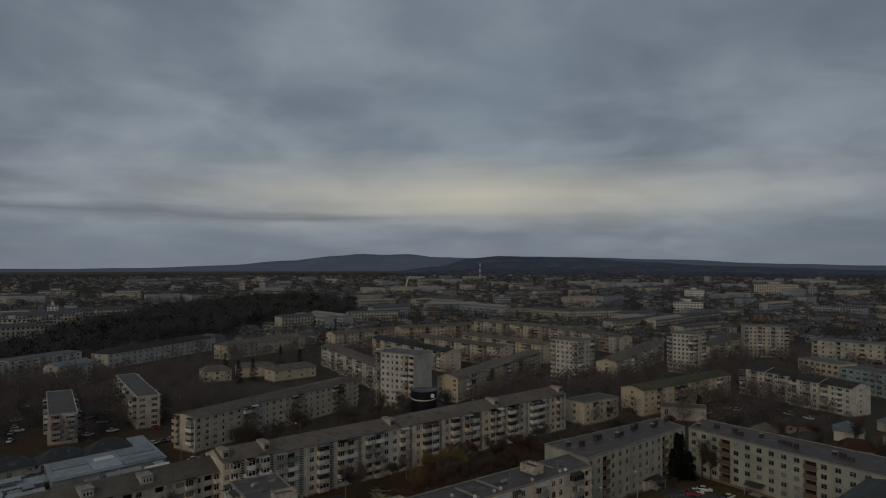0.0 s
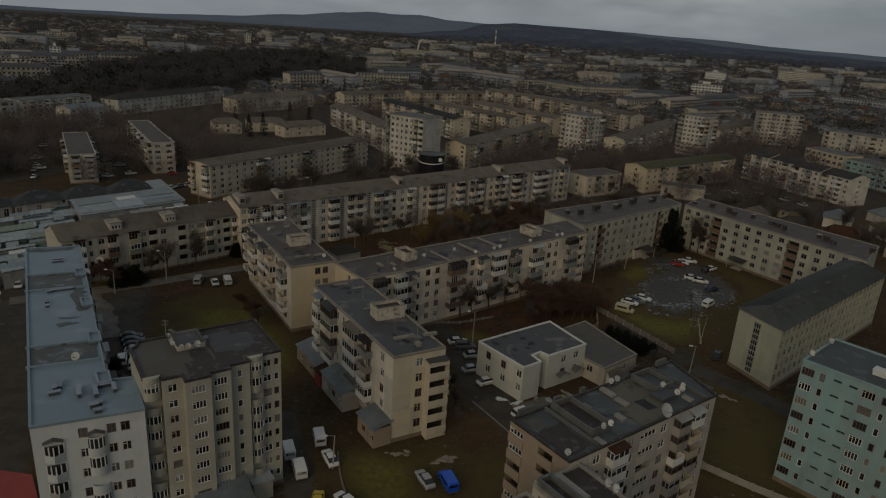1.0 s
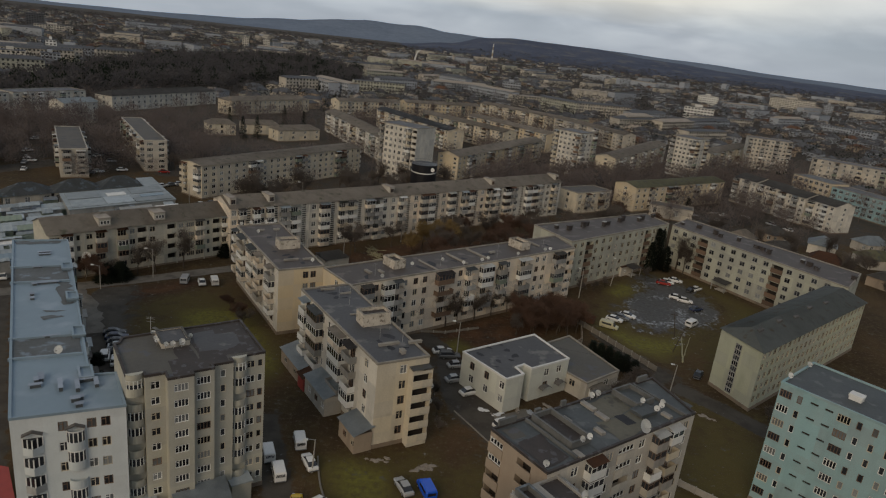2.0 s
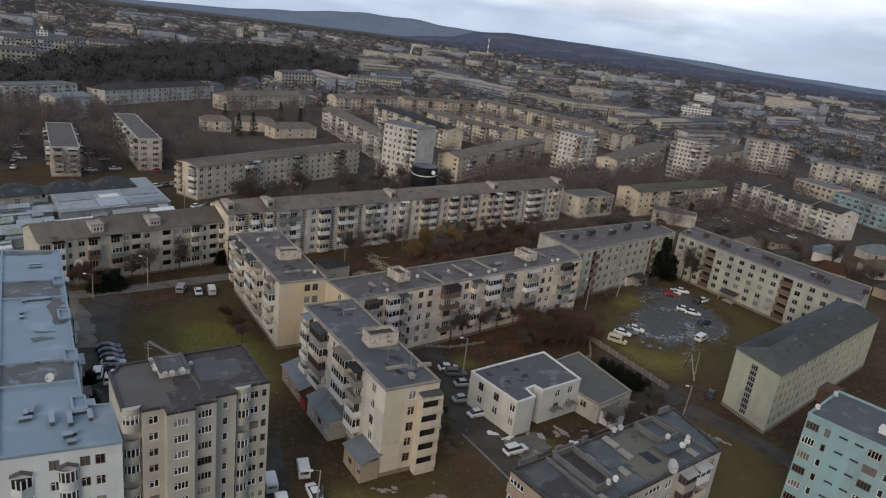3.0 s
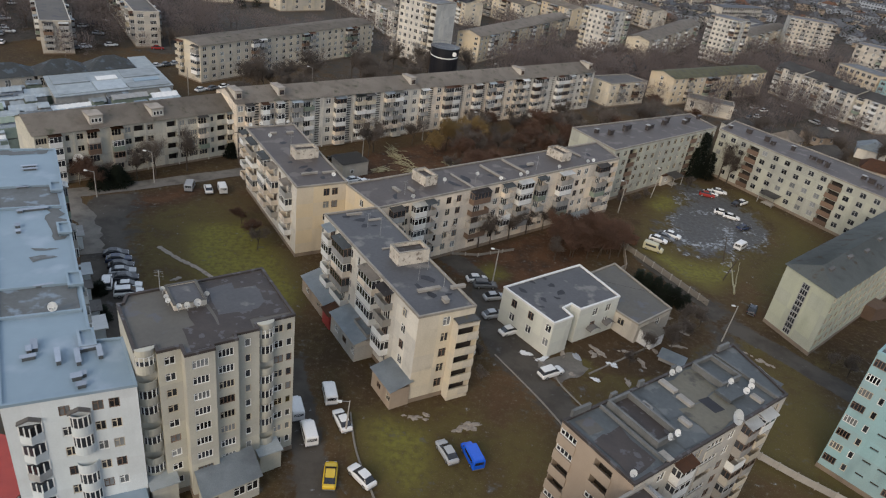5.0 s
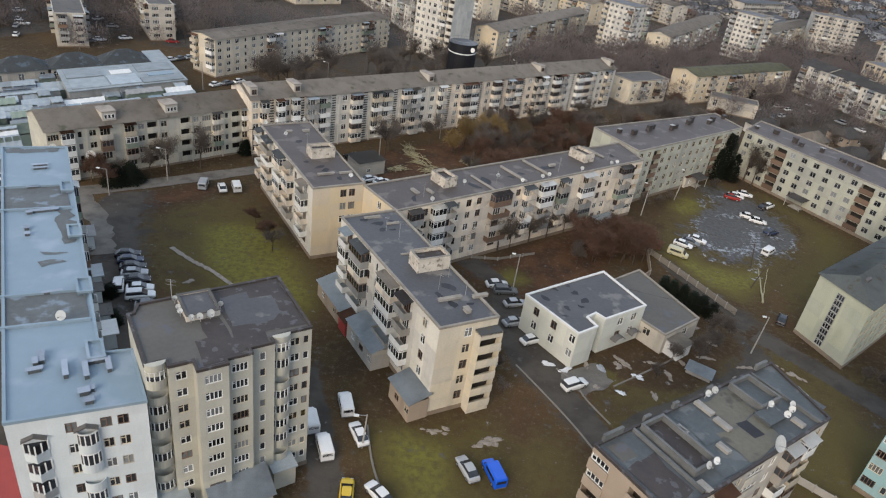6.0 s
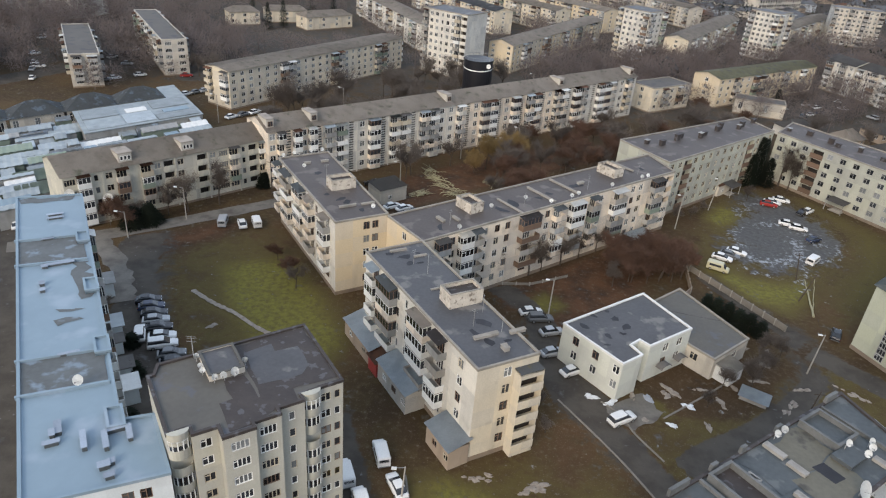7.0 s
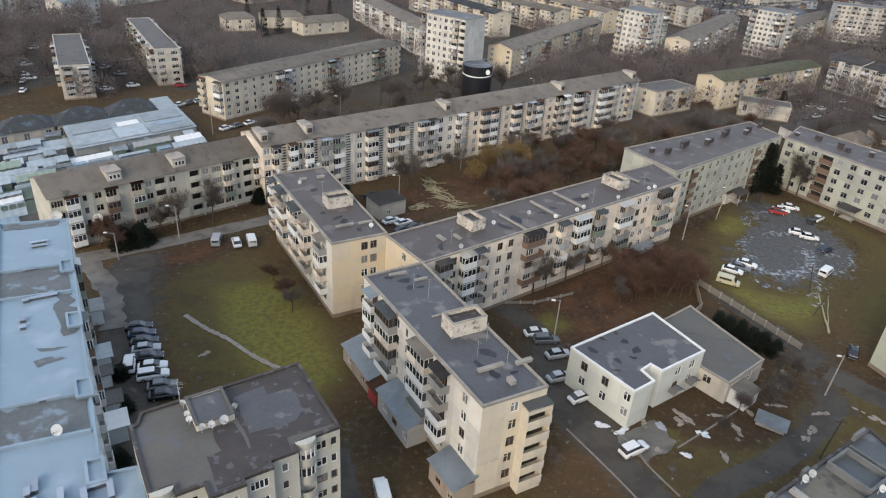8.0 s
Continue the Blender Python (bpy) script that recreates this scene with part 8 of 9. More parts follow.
# ---- trees ----
def tree_meshes(seed, h, spread, twigs, droop=0.0, width=0.024):
    """Trunk with limbs, and a crown of fine bare twigs, each in its own mesh."""
    rr = random.Random(seed)
    tb, cb = bmesh.new(), bmesh.new()
    tips = []

    def grow(p, dirn, length, r, level):
        n = 3 if level < 2 else 2
        for i in range(n):
            q = p + dirn * length / n
            tube(tb, p, q, r, r * 0.78, 6 if level < 2 else 4, caps=False)
            p, r = q, r * 0.78
            dirn = (dirn + Vector((rr.uniform(-1, 1), rr.uniform(-1, 1), rr.uniform(-0.2, 0.5))) * 0.16).normalized()
            tips.append((p.copy(), dirn.copy(), level, length))
            if level < 3 and (level > 0 or i > 0):
                for _ in range(2 if level < 2 else 1):
                    a = rr.uniform(0, 6.28)
                    side = Vector((math.cos(a), math.sin(a), rr.uniform(0.25, 0.8)))
                    grow(p, (dirn * 0.45 + side * spread).normalized(), length * rr.uniform(0.5, 0.72), r * 0.6, level + 1)
    grow(Vector((0, 0, -0.1)), Vector((0, 0, 1)), h * 0.5, h * 0.022, 0)
    ends = [t for t in tips if t[2] >= 1]
    for k in range(twigs):
        p, dirn, level, ln = ends[rr.randrange(len(ends))]
        v = Vector((rr.gauss(0, 1), rr.gauss(0, 1), rr.gauss(0.35, 0.8) - droop)).normalized()
        v = (dirn * 0.5 + v).normalized()
        l = h * rr.uniform(0.09, 0.24)
        a = p + Vector((rr.gauss(0, 1), rr.gauss(0, 1), rr.gauss(0, 1))) * h * 0.018
        b = a + v * l + Vector((0, 0, -droop * l))
        s = v.cross(Vector((rr.uniform(-1, 1), rr.uniform(-1, 1), rr.uniform(-1, 1)))).normalized() * width * rr.uniform(0.6, 1.4)
        cb.faces.new([cb.verts.new(t) for t in (a - s, a + s, b)])
    return tb, cb


TREES = []
for k, (h, sp, tw, mt, dr) in enumerate(((9, 0.9, 2300, "twig", 0), (11, 0.75, 2500, "twig", 0), (7, 1.0, 1700, "twig", 0), (8, 1.1, 4600, "twig_red", 0.1), (9, 1.0, 5000, "twig_gold", 0.5), (12, 0.6, 2300, "twig", 0))):
    tb, cb = tree_meshes(200 + k, h, sp, tw, dr)
    TREES.append((mesh_of("trunk", tb, "bark"), mesh_of("crown", cb, mt), mt))


def tree(x, y, kind, scale=1.0, rz=0.0, group="bare trees"):
    words = {"twig": "bare brown winter tree with fine twigs", "twig_red": "spreading bare tree with reddish brown twigs", "twig_gold": "drooping willow with golden brown twigs"}[TREES[kind][2]]
    ob = thing("tree", (x, y, 0), words, "tree", group, rz)
    ob.scale = (scale, scale, scale * (0.9 + 0.2 * ((x * 7.3) % 1)))
    put("trunk", TREES[kind][0], ob)
    put("crown", TREES[kind][1], ob)


rnd = random.Random(77)


FAR_TREES = []
CLEARINGS = [[(-26, 158), (-22, 148), (-14, 141), (-8, 141), (1, 151), (9, 168), (4, 173), (-3, 168), (-7, 178), (-15, 177), (-14, 165)]]


def inside_poly(x, y, poly):
    odd = False
    for i in range(len(poly)):
        (x0, y0), (x1, y1) = poly[i - 1], poly[i]
        if (y0 > y) != (y1 > y) and x < (x1 - x0) * (y - y0) / (y1 - y0) + x0:
            odd = not odd
    return odd


def built_over(x, y):
    return any(inside_poly(x, y, p) for p in FOOT + CLEARINGS)


def scatter(poly, n, kinds, s0, s1, group="bare trees", avoid=()):
    xs, ys = [p[0] for p in poly], [p[1] for p in poly]
    done, tries = 0, 0
    while done < n and tries < n * 40:
        tries += 1
        x, y = rnd.uniform(min(xs), max(xs)), rnd.uniform(min(ys), max(ys))
        if inside_poly(x, y, poly) and not built_over(x, y):
            kind, size, turn = rnd.choice(kinds), rnd.uniform(s0, s1), rnd.uniform(0, 360)
            if math.hypot(x, y) < 262:
                tree(x, y, kind, size, turn, group)
            else:
                FAR_TREES.append((x, y, size * 10))
            done += 1


scatter([(-14, 140), (10, 158), (32, 176), (44, 200), (42, 222), (20, 204), (-8, 180), (-30, 158)], 40, (0, 0, 3, 3), 0.7, 1.15)
for x, y, s in ((3, 178, 1.0), (6, 181, 0.9), (9, 184, 1.0), (0, 175, 0.8)):
    tree(x, y, 4, s, x * 50)
for x, y, k, s in ((28, 131, 3, 0.95), (31, 129.5, 3, 1.0), (34, 132, 3, 1.05), (36.5, 134.5, 3, 0.9), (32, 134, 3, 0.9), (38, 130, 3, 0.85), (29.5, 126.5, 3, 0.75), (35.5, 127.5, 3, 0.8), (40, 136, 3, 0.8), (26, 124, 2, 0.7), (2.0, 121.5, 0, 0.85), (10.5, 125.5, 0, 1.0), (13, 127.5, 2, 0.9), (17, 130.5, 0, 0.95), (21, 134, 2, 0.9),
                   (25, 137.5, 0, 0.7), (-30.5, 114.0, 0, 0.55), (-32.5, 117.5, 3, 0.6), (-36, 123, 3, 0.5), (-59, 139.5, 1, 0.8), (-54, 144, 5, 0.8), (-66, 133, 2, 0.7), (-62, 137, 5, 0.6), 
                   (-71, 131, 3, 0.7), (-68.5, 131, 3, 0.75), (-66.8, 129.8, 3, 0.7), (45, 101, 2, 0.75), (42, 97, 2, 0.8), (47, 106, 2, 0.7), (37.5, 96.5, 2, 0.6), (34, 92, 2, 0.45), (50, 106, 2, 0.6), (80.6, 184.2, 5, 0.95), (82.0, 181.6, 5, 0.8), (46, 155, 2, 0.6), (50, 158, 2, 0.55), (54, 162, 2, 0.5), (68, 172, 2, 0.6),
                   (10, 84, 2, 0.45), (9.4, 89, 2, 0.5), (8.6, 94, 2, 0.55), (70, 98, 2, 0.5), (72, 96, 2, 0.6), (-48.5, 84, 2, 0.5), (-45, 79, 2, 0.5), (-53, 92, 2, 0.5), (-57, 101, 2, 0.5), (-41, 72, 2, 0.5)):
    tree(x, y, k, s, (x * 37 + y * 11) % 360)
scatter([(-66, 190), (-40, 186), (0, 216), (48, 252), (78, 262), (70, 300), (30, 268), (-24, 262), (-60, 206)], 56, (0, 1, 5), 0.7, 1.1)
scatter([(14, 276), (30, 292), (66, 350), (90, 318), (80, 268), (50, 252)], 40, (0, 1, 5), 0.8, 1.1)
scatter([(-125, 246), (-104, 240), (-84, 222), (-40, 290), (-26, 310), (-60, 384), (-100, 400), (-140, 330)], 80, (0, 1, 5), 0.7, 1.15)
scatter([(-170, 225), (-140, 235), (-158, 300), (-150, 340), (-190, 350), (-205, 310)], 34, (0, 1, 5), 0.8, 1.1)
scatter([(95, 195), (120, 170), (190, 200), (190, 250), (168, 250), (140, 290), (96, 246)], 70, (0, 1, 2, 5), 0.65, 1.0)
scatter([(70, 262), (86, 300), (94, 326), (150, 400), (200, 330), (170, 300), (140, 310), (100, 290)], 46, (0, 1, 5), 0.7, 1.1)
scatter([(-20, 300), (20, 300), (50, 372), (-30, 480), (-60, 440), (-50, 400)], 30, (0, 1, 5), 0.7, 1.1)
scatter([(42, 205), (60, 214), (78, 206), (92, 206), (90, 250), (60, 240)], 22, (0, 1, 2, 3), 0.7, 1.0)
scatter([(26, 126), (40, 126), (43, 138), (36, 142), (26, 134)], 12, (3,), 0.6, 0.9)
scatter([(-62, 300), (-28, 300), (-66, 380), (-88, 390)], 8, (0, 5), 0.7, 1.0)


def branch_pile(x, y, w, seed):
    rr_ = random.Random(seed)
    ob = thing("branch_pile", (x, y, 0), "heap of pale cut branches on bare earth", "branches", "heaps of cut branches", rr_.uniform(0, 180))
    for _ in range(32):
        a, l = rr_.gauss(0, 0.5), rr_.uniform(1.2, 3.4)
        c = Vector((rr_.gauss(0, w * 0.4), rr_.gauss(0, w * 0.3), rr_.uniform(0.1, 0.6)))
        e = Vector((math.cos(a), math.sin(a), rr_.uniform(-0.12, 0.12))) * l / 2
        c.z = max(c.z, abs(e.z) + 0.05)
        bm = bmesh.new()
        tube(bm, c - e, c + e, rr_.uniform(0.05, 0.1), 0.03, 5)
        part("branch", bm, "branch_wood", ob)


def fallen_trunk(a, b, r):
    a, b = Vector((*a, r + 0.02)), Vector((*b, r * 0.7))
    ob = thing("fallen_trunk", tuple(a), "pale barkless tree trunk lying on grass", "log", "fallen trunks")
    bm = bmesh.new()
    prev = Vector((0, 0, 0))
    for i in range(1, 7):
        q = (b - a) * i / 6 + Vector((0.1 * math.sin(i * 2.1), 0.1 * math.cos(i * 1.7), 0))
        tube(bm, prev, q, r * (1.06 - i * 0.09), r * (0.97 - i * 0.09), 8, caps=i in (1, 6))
        prev = q
    bmesh.ops.remove_doubles(bm, verts=bm.verts[:], dist=r * 0.3)
    part("log", bm, "branch_wood", ob)


fallen_trunk((61.3, 119.3), (65.6, 132.8), 0.22)
fallen_trunk((62.3, 121.8), (68.0, 133.8), 0.12)
branch_pile(-4.4, 160.2, 3.4, 1)
branch_pile(-7.5, 164.6, 3.4, 2)
branch_pile(4.7, 168.6, 2.8, 3)
branch_pile(-12.0, 158.6, 2.8, 4)
branch_pile(-11.2, 172.6, 3.2, 5)
branch_pile(-9.4, 168.6, 2.8, 6)


def conifer(x, y, h, r, seed, lb="dark green conifer with dense boughs"):
    ob = thing("conifer", (x, y, 0), lb, "conifer", "evergreens")
    bm = bmesh.new()
    tube(bm, (0, 0, 0), (0, 0, h * 0.9), 0.16, 0.04, 6)
    part("trunk", bm, "bark", ob)
    rr = random.Random(seed)
    bm = bmesh.new()
    for k in range(int(900 * r)):
        q = rr.random() ** 1.35
        z = h * (0.06 + 0.93 * q)
        rad = r * (1 - q) ** 0.75 * rr.uniform(0.35, 1.05) + 0.05
        a = rr.uniform(0, 6.283)
        c = Vector((rad * math.cos(a), rad * math.sin(a), z))
        o = Vector((math.cos(a), math.sin(a), rr.uniform(-0.5, 0.4))).normalized()
        s = o.cross(Vector((0, 0, 1))).normalized() * rr.uniform(0.08, 0.18)
        l = rr.uniform(0.35, 0.8)
        bm.faces.new([bm.verts.new(v) for v in (c - s, c + s, c + o * l + s * 0.3, c + o * l - s * 0.3)])
    part("crown", bm, "needle", ob)


for k, (x, y, h, r) in enumerate(((73.5, 184.0, 13, 2.6), (75.5, 186.0, 12, 2.3), (71.5, 182.0, 9, 2.0), (76.5, 183.0, 8, 1.9), (41.6, 118.4, 3.4, 0.9), (43.0, 117.2, 3.6, 0.9), (44.4, 115.7, 3.8, 0.9), (45.8, 114.2, 3.4, 0.9), (47.2, 112.8, 3.6, 0.9), (48.6, 111.4, 3.2, 0.9), (46.5, 113.5, 3.0, 0.8),
                                  (-64.2, 133.2, 4.2, 2.6), (-66.5, 131.4, 4.0, 2.6), (-47.6, 155.2, 3.6, 1.6), (-29, 158, 4.5, 1.8), (110, 262, 8, 2.0), (-95, 330, 12, 2), (-90, 338, 12, 2), (-108, 350, 13, 2), (-84, 372, 14, 2.2), (-72, 366, 13, 2), (-46.5, 88, 2.4, 0.9), (-50, 94.5, 2.2, 0.8), (-43, 79, 2.2, 0.9))):
    conifer(x, y, h, r, 300 + k, "clipped dark evergreen in a hedge row" if h < 4.6 else "dark green conifer with dense boughs")

# ---- far woods and far town, too many to count ----
def tuft(bm, x, y, h, r, n, rr, mi=0, z0=0.0, thick=0.03):
    """A far tree's crown: short twigs fanning outwards through an egg-shaped crown."""
    for _ in range(n):
        a, c = rr.uniform(0, 6.283), rr.uniform(-1, 1)
        q = rr.random() ** 0.45
        s_ = math.sqrt(1 - c * c) * q
        o = Vector((s_ * math.cos(a) * r, s_ * math.sin(a) * r, c * q * h * 0.38))
        p = Vector((x, y, z0 + h * 0.58)) + o
        v = (o.normalized() + Vector((rr.gauss(0, 0.45), rr.gauss(0, 0.45), rr.uniform(0.1, 0.9)))).normalized() * h * rr.uniform(0.07, 0.15)
        s = Vector((rr.uniform(-1, 1), rr.uniform(-1, 1), rr.uniform(-0.5, 0.5))) * h * thick
        bm.faces.new([bm.verts.new(t) for t in (p - s, p + s, p + v)]).material_index = mi


def in_woods(r, az):
    """The woods lie in a wedge that widens to the right and runs farther back there."""
    if not -0.64 < az < -0.12:
        return False
    wob = 40 * noise.noise((az * 14, 3.0, 0.0))
    return max(425, 525 + (az + 0.38) * 670) + wob < r < 1080 - 1860 * max(0.0, -0.25 - az) - 1500 * max(0.0, az + 0.2) + wob


rr = random.Random(9)
bm = bmesh.new()
cnt = 0
while cnt < 2300:
    az, r = rr.uniform(-0.62, -0.12), rr.uniform(420, 1090)
    x, y = math.sin(az) * r, math.cos(az) * r
    edge = 0.5 + 0.5 * noise.noise((x * 0.006, y * 0.006, 0))
    if not in_woods(r, az) or edge < 0.2:
        continue
    tuft(bm, x, y, rr.uniform(10, 16), rr.uniform(3.5, 6), 64, rr, 1 if rr.random() < 0.2 else 0, thick=0.055)
    cnt += 1
tagged(put("far_woods", mesh_of("far_woods", bm, "twig_far_hazed", "needle")), "dark bare winter woods beyond the housing blocks", "woods", "", "stuff")

KNOWN = [(-165, 195, -15, 405), (-128, 150, -60, 225), (-235, 200, -100, 390), (-190, 365, -80, 480), (-120, 325, -55, 365), (-90, 200, -20, 300), (-30, 255, 70, 375), (-70, 300, 30, 540), (20, 380, 130, 565), (55, 320, 160, 420), (80, 240, 230, 345), (160, 370, 270, 465), (90, 180, 200, 260), (-90, 100, 130, 260)]


def free(x, y, m=6):
    return not any(a - m < x < c + m and b - m < y < e + m for a, b, c, e in KNOWN)


rr = random.Random(12)


def far_block(bm, x, y, rz, w, dpt, h, rise, wm, rm, windows=True, foot=0.0):
    c, s = math.cos(rz), math.sin(rz)

    def P(u, v, z):
        return bm.verts.new((x + c * u - s * v, y + s * u + c * v, z + foot))
    W, D = w / 2, dpt / 2
    a = [P(-W, -D, 0), P(W, -D, 0), P(W, D, 0), P(-W, D, 0)]
    b = [P(-W, -D, h), P(W, -D, h), P(W, D, h), P(-W, D, h)]
    for i in range(4):
        bm.faces.new((a[i], a[(i + 1) % 4], b[(i + 1) % 4], b[i])).material_index = wm
    e = 0.5
    rf = [P(-W - e, -D - e, h - 0.05), P(W + e, -D - e, h - 0.05), P(W + e, D + e, h - 0.05), P(-W - e, D + e, h - 0.05)]
    hip = min(W * 0.9, D) if rise > 1.6 else 0
    r0, r1 = P(-W - e + hip, 0, h + rise), P(W + e - hip, 0, h + rise)
    for f in ((rf[0], rf[1], r1, r0), (rf[2], rf[3], r0, r1), (rf[3], rf[0], r0), (rf[1], rf[2], r1)):
        bm.faces.new(f).material_index = rm
    if windows:
        ns, nb = max(1, int(h / 2.6)), max(2, int(w / 3.0))
        for v, sg in ((-D - 0.05, 1), (D + 0.05, -1)):
            if s * 0 + c * sg * y < 0:
                continue
            for i in range(nb):
                for k in range(ns):
                    u0 = -W + (i + 0.28) * w / nb
                    u1, z0 = u0 + 1.4, (k + 0.38) * h / ns
                    q = (P(u0, v, z0), P(u1, v, z0), P(u1, v, z0 + 1.35), P(u0, v, z0 + 1.35))
                    bm.faces.new(q if sg > 0 else q[::-1]).material_index = 7


mats8 = ("plaster_sand", "brick_wall", "plaster_grey", "far_wall_hazed", "slate_sheet", "far_roof_hazed", "rust", "glass_dark")
n_blocks = 0
while n_blocks < 150:
    az = rr.uniform(-0.70, 0.75)
    r = 330 + 1900 * rr.random() ** 1.5
    x, y = math.sin(az) * r, math.cos(az) * r
    wood = in_woods(r, az)
    if not free(x, y, 30) or wood:
        continue
    if r < 560:
        continue
    tower_ = rr.random() < 0.06 and r > 1000
    rz = rr.choice((0.70, 0.72, 0.66, -0.85, -0.9, 0.3)) + rr.uniform(-0.08, 0.08)
    bm = bmesh.new()
    if tower_:
        wm, rm = rr.choice((0, 3, 3)), 4
        far_block(bm, x, y, rz, rr.uniform(16, 26), 14, rr.uniform(16, 21), 0.4, wm, rm)
    else:
        # bearings to the right pick the haze-tinted wall more often
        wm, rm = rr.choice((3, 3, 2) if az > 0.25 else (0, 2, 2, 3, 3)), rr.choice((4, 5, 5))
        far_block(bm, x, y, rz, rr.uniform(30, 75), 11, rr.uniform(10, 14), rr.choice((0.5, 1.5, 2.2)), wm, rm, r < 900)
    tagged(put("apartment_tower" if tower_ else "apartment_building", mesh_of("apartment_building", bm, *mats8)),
           "far " + {0: "sand-coloured", 2: "beige-grey", 3: "pale grey"}[wm] + (" apartment tower with " if tower_ else " apartment block with ") + {4: "brown", 5: "dark grey"}[rm] + " roof among trees", "apartment building", "far apartment blocks")
    n_blocks += 1
bm = bmesh.new()
n_h = 0
while n_h < 3000:
    az = rr.uniform(-0.72, 0.78)
    r = 260 + 2450 * rr.random() ** 1.3
    x, y = math.sin(az) * r, math.cos(az) * r
    wood = in_woods(r, az)
    if not free(x, y) or (wood and rr.random() > 0.03):
        continue
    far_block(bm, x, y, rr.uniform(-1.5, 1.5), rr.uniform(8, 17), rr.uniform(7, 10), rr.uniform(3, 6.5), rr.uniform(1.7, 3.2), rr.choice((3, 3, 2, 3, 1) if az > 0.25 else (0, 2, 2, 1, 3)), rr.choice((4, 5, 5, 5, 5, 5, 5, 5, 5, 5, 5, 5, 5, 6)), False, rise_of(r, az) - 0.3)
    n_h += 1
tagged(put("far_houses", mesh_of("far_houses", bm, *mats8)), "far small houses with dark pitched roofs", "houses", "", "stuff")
bm = bmesh.new()
n_t = 0
while n_t < 30000:
    az = rr.uniform(-0.74, 0.80)
    r = 255 + 2750 * rr.random() ** 1.28
    x, y = math.sin(az) * r, math.cos(az) * r
    if not free(x, y, 2):
        continue
    tuft(bm, x, y, rr.uniform(7, 13), rr.uniform(2.5, 4.5) * (1 + r / 1500), 20, rr, 1 if rr.random() < 0.15 else 0, rise_of(r, az) - 0.5, 0.05 + r / 26000)
    n_t += 1
for box_, n_c in (((-140, 232, -84, 290), 60), ((-205, 225, -150, 330), 60), ((-70, 262, 70, 320), 30), ((75, 262, 210, 400), 70), ((-60, 420, 120, 520), 40)):
    for _ in range(n_c):
        x, y = rr.uniform(box_[0], box_[2]), rr.uniform(box_[1], box_[3])
        if not built_over(x, y) and math.hypot(x, y) > 262:
            FAR_TREES.append((x, y, rr.uniform(9, 15)))
for x, y, h in FAR_TREES:
    if -122 < x < -50 and 305 < y < 345:
        continue
    tuft(bm, x, y, h, h * 0.38, 420, rr, 2, thick=0.011)
    tube(bm, (x, y, 0), (x, y, h * 0.5), 0.18, 0.08, 5, 2)
for poly_c, n_c in (((-80, 300, 60, 70), 45), ((-150, 290, 45, 80), 180), ((60, 300, 40, 60), 143), ((130, 330, 60, 60), 221), ((-10, 420, 60, 60), 143), ((210, 380, 60, 60), 169), ((-150, 420, 70, 60), 156), ((90, 470, 60, 70), 156)):
    for _ in range(n_c):
        x, y = poly_c[0] + rr.uniform(-1, 1) * poly_c[2], poly_c[1] + rr.uniform(-1, 1) * poly_c[3]
        if not built_over(x, y) and not (-122 < x < -50 and 305 < y < 345):
            tuft(bm, x, y, rr.uniform(6, 11), rr.uniform(2.4, 4.2), 300, rr, 2, thick=0.013)
tagged(put("far_trees", mesh_of("far_trees", bm, "twig_far_hazed", "needle", "twig_mid_hazed")), "far bare trees between the houses of the town", "trees", "", "stuff")

# chimney and white arch on the skyline
ob = thing("factory_chimney", (135, 2150, 0), "tall striped factory chimney far over the town", "chimney")
bm = bmesh.new()
for i in range(6):
    tube(bm, (0, 0, i * 9), (0, 0, i * 9 + 9), 2.6 - i * 0.2, 2.4 - i * 0.2, 12, i % 2)
part("shaft", bm, ("brick_wall", "paint_white"), ob)
ob = thing("white_arch", (-70, 1500, 0), "slender white curved monument far over the roofs", "monument")
bm = bmesh.new()
prev = Vector((0, 0, 0))
for i in range(1, 9):
    q = Vector((11 * (i / 8) ** 2, 0, 27 * math.sin(i / 8 * 1.5)))
    tube(bm, prev, q, 2.2 - i * 0.15, 2.05 - i * 0.15, 8)
    prev = q
part("arch", bm, "paint_white", ob)

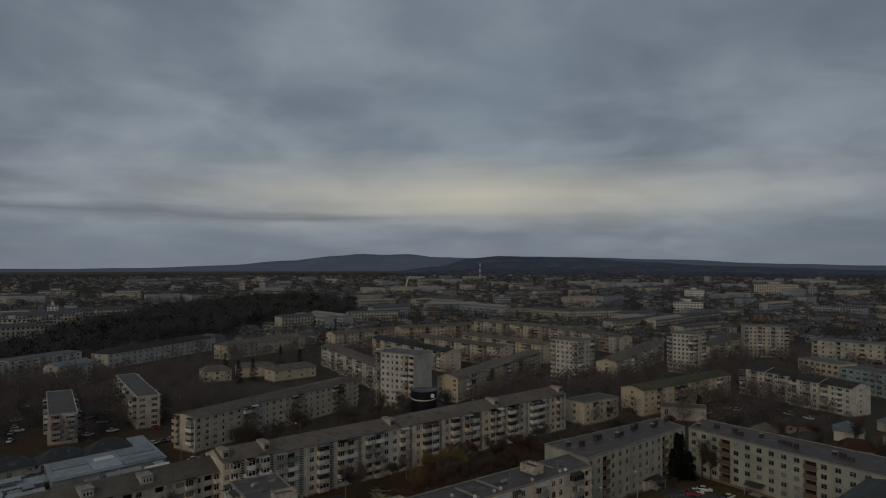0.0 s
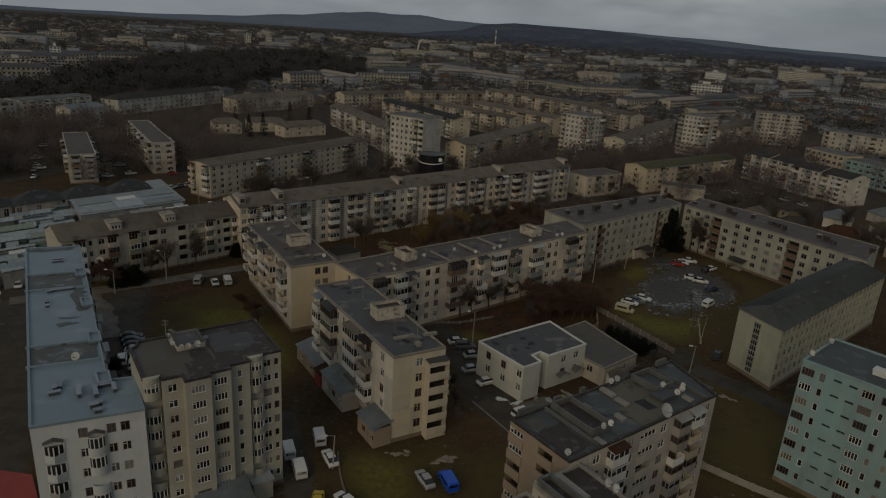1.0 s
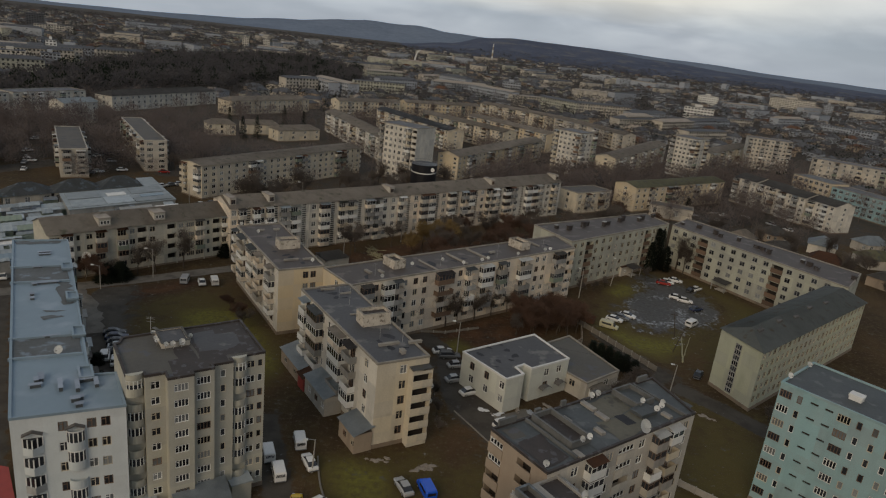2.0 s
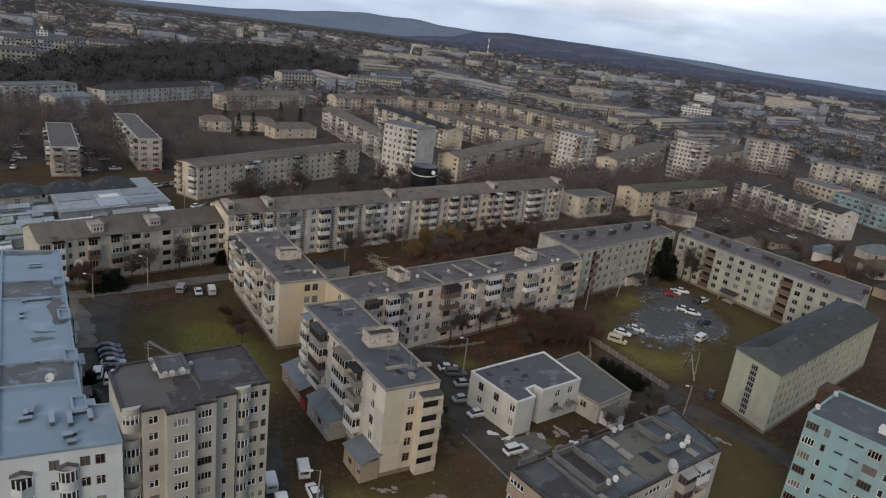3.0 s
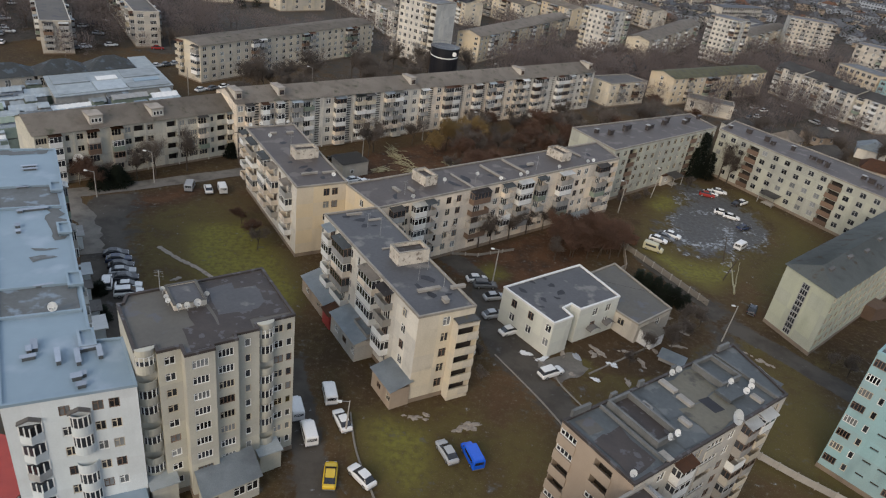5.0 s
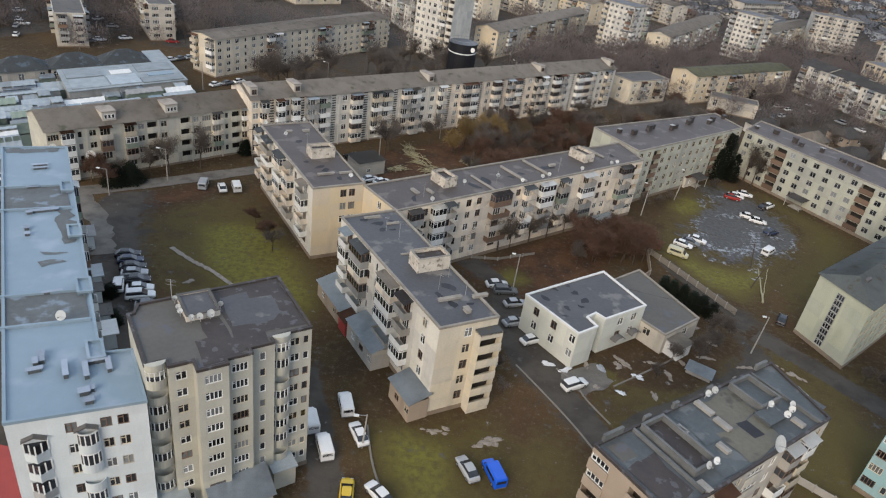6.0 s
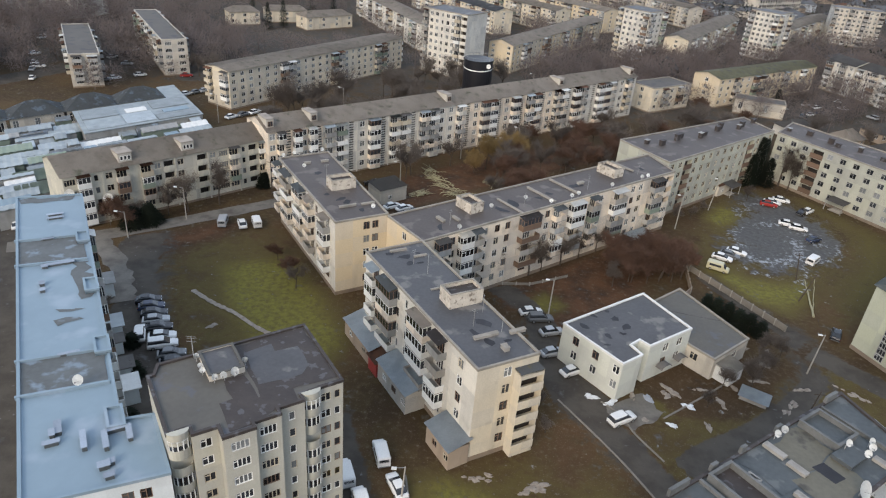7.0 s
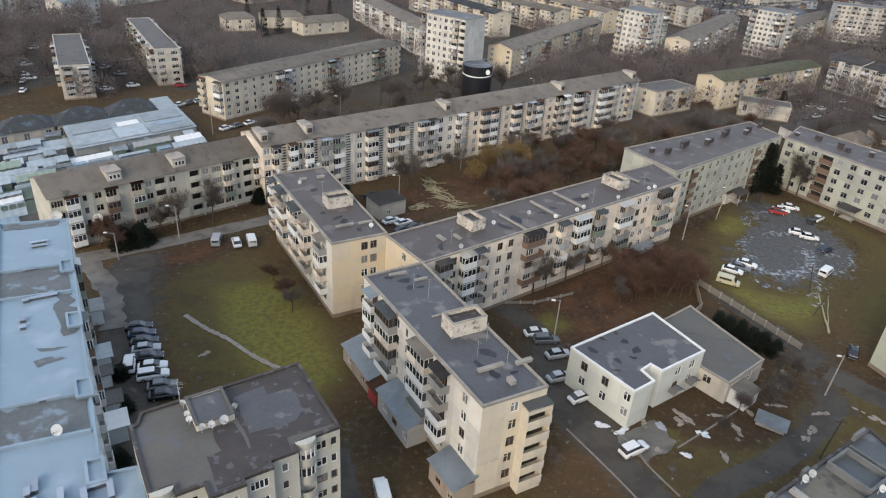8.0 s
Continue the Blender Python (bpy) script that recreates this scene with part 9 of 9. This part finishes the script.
# single tall buildings that stand out of the far town
def landmark(x, y, rz, w, dpt, h, storeys, bays, mat, label, rise=0.4):
    ob = thing("apartment_tower", (x, y, 0), label, "apartment tower", "towers over the far town", rz)
    bm = bmesh.new()
    box(bm, -w / 2, w / 2, -dpt / 2, dpt / 2, 0, h)
    part("wall", bm, mat, ob)
    bm = bmesh.new()
    box(bm, -w / 2 - 0.3, w / 2 + 0.3, -dpt / 2 - 0.3, dpt / 2 + 0.3, h, h + rise)
    part("roof", bm, "far_roof_hazed", ob)
    bm = bmesh.new()
    box(bm, -w * 0.16, w * 0.1, -dpt * 0.2, dpt * 0.2, h + rise, h + rise + 2.4)
    part("stair_head", bm, mat, ob)
    sh = h / storeys
    for k in range(storeys):
        bm = bmesh.new()
        for i in range(bays):
            u = -w / 2 + (i + 0.5) * w / bays
            box(bm, u - w / bays * 0.3, u + w / bays * 0.3, -dpt / 2 - 0.06, -dpt / 2, (k + 0.3) * sh, (k + 0.78) * sh)
        tagged(part("window_band", bm, "glass_dark", ob), "", "", "", "stuff")


for x, y, rz, w, dpt, h, st, by, mt, lb in ((-724, 1220, 30, 27, 18, 23, 8, 7, "far_roof_hazed", "dark unfinished concrete tower on the skyline"), (-373, 651, 28, 9, 12, 18, 7, 3, "paint_white", "white panel tower beside dark woods"),
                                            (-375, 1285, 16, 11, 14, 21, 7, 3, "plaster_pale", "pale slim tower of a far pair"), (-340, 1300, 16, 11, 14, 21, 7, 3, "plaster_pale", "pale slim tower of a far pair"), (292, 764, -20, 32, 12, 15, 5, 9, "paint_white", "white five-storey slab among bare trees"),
                                            (417, 1074, -21, 30, 13, 16, 5, 9, "paint_white", "white slab block far over the roofs"), (595, 1164, -26, 70, 13, 22, 8, 18, "plaster_pale", "long pale eight-storey slab far off"), (640, 1130, -29, 14, 13, 20, 7, 4, "far_wall_hazed", "grey panel tower far off"),
                                            (-364, 575, 30, 21, 12, 11, 4, 6, "plaster_pale", "pale block beside dark woods"), (-345, 600, 30, 15, 12, 10, 4, 5, "far_wall_hazed", "grey block beside dark woods"), (-628, 1106, 30, 54, 13, 12, 4, 14, "plaster_pale", "long pale block beyond dark woods"), (-400, 735, 26, 42, 12, 9, 3, 12, "far_wall_hazed", "long grey block beyond dark woods"),
                                            (90, 900, -5, 24, 16, 13, 4, 7, "far_wall_hazed", "grey office block among far roofs")):
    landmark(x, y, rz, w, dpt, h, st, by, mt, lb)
ob = thing("factory_shed", (12, 1966, 0), "long factory shed with bright white roof", "factory")
bm = bmesh.new()
box(bm, -24, 24, -12, 12, 0, 7)
part("wall", bm, "far_wall_hazed", ob)
bm = bmesh.new()
prism(bm, [(-25, -13), (25, -13), (25, 13), (-25, 13)], 7, 8.4)
part("roof", bm, "snow", ob)
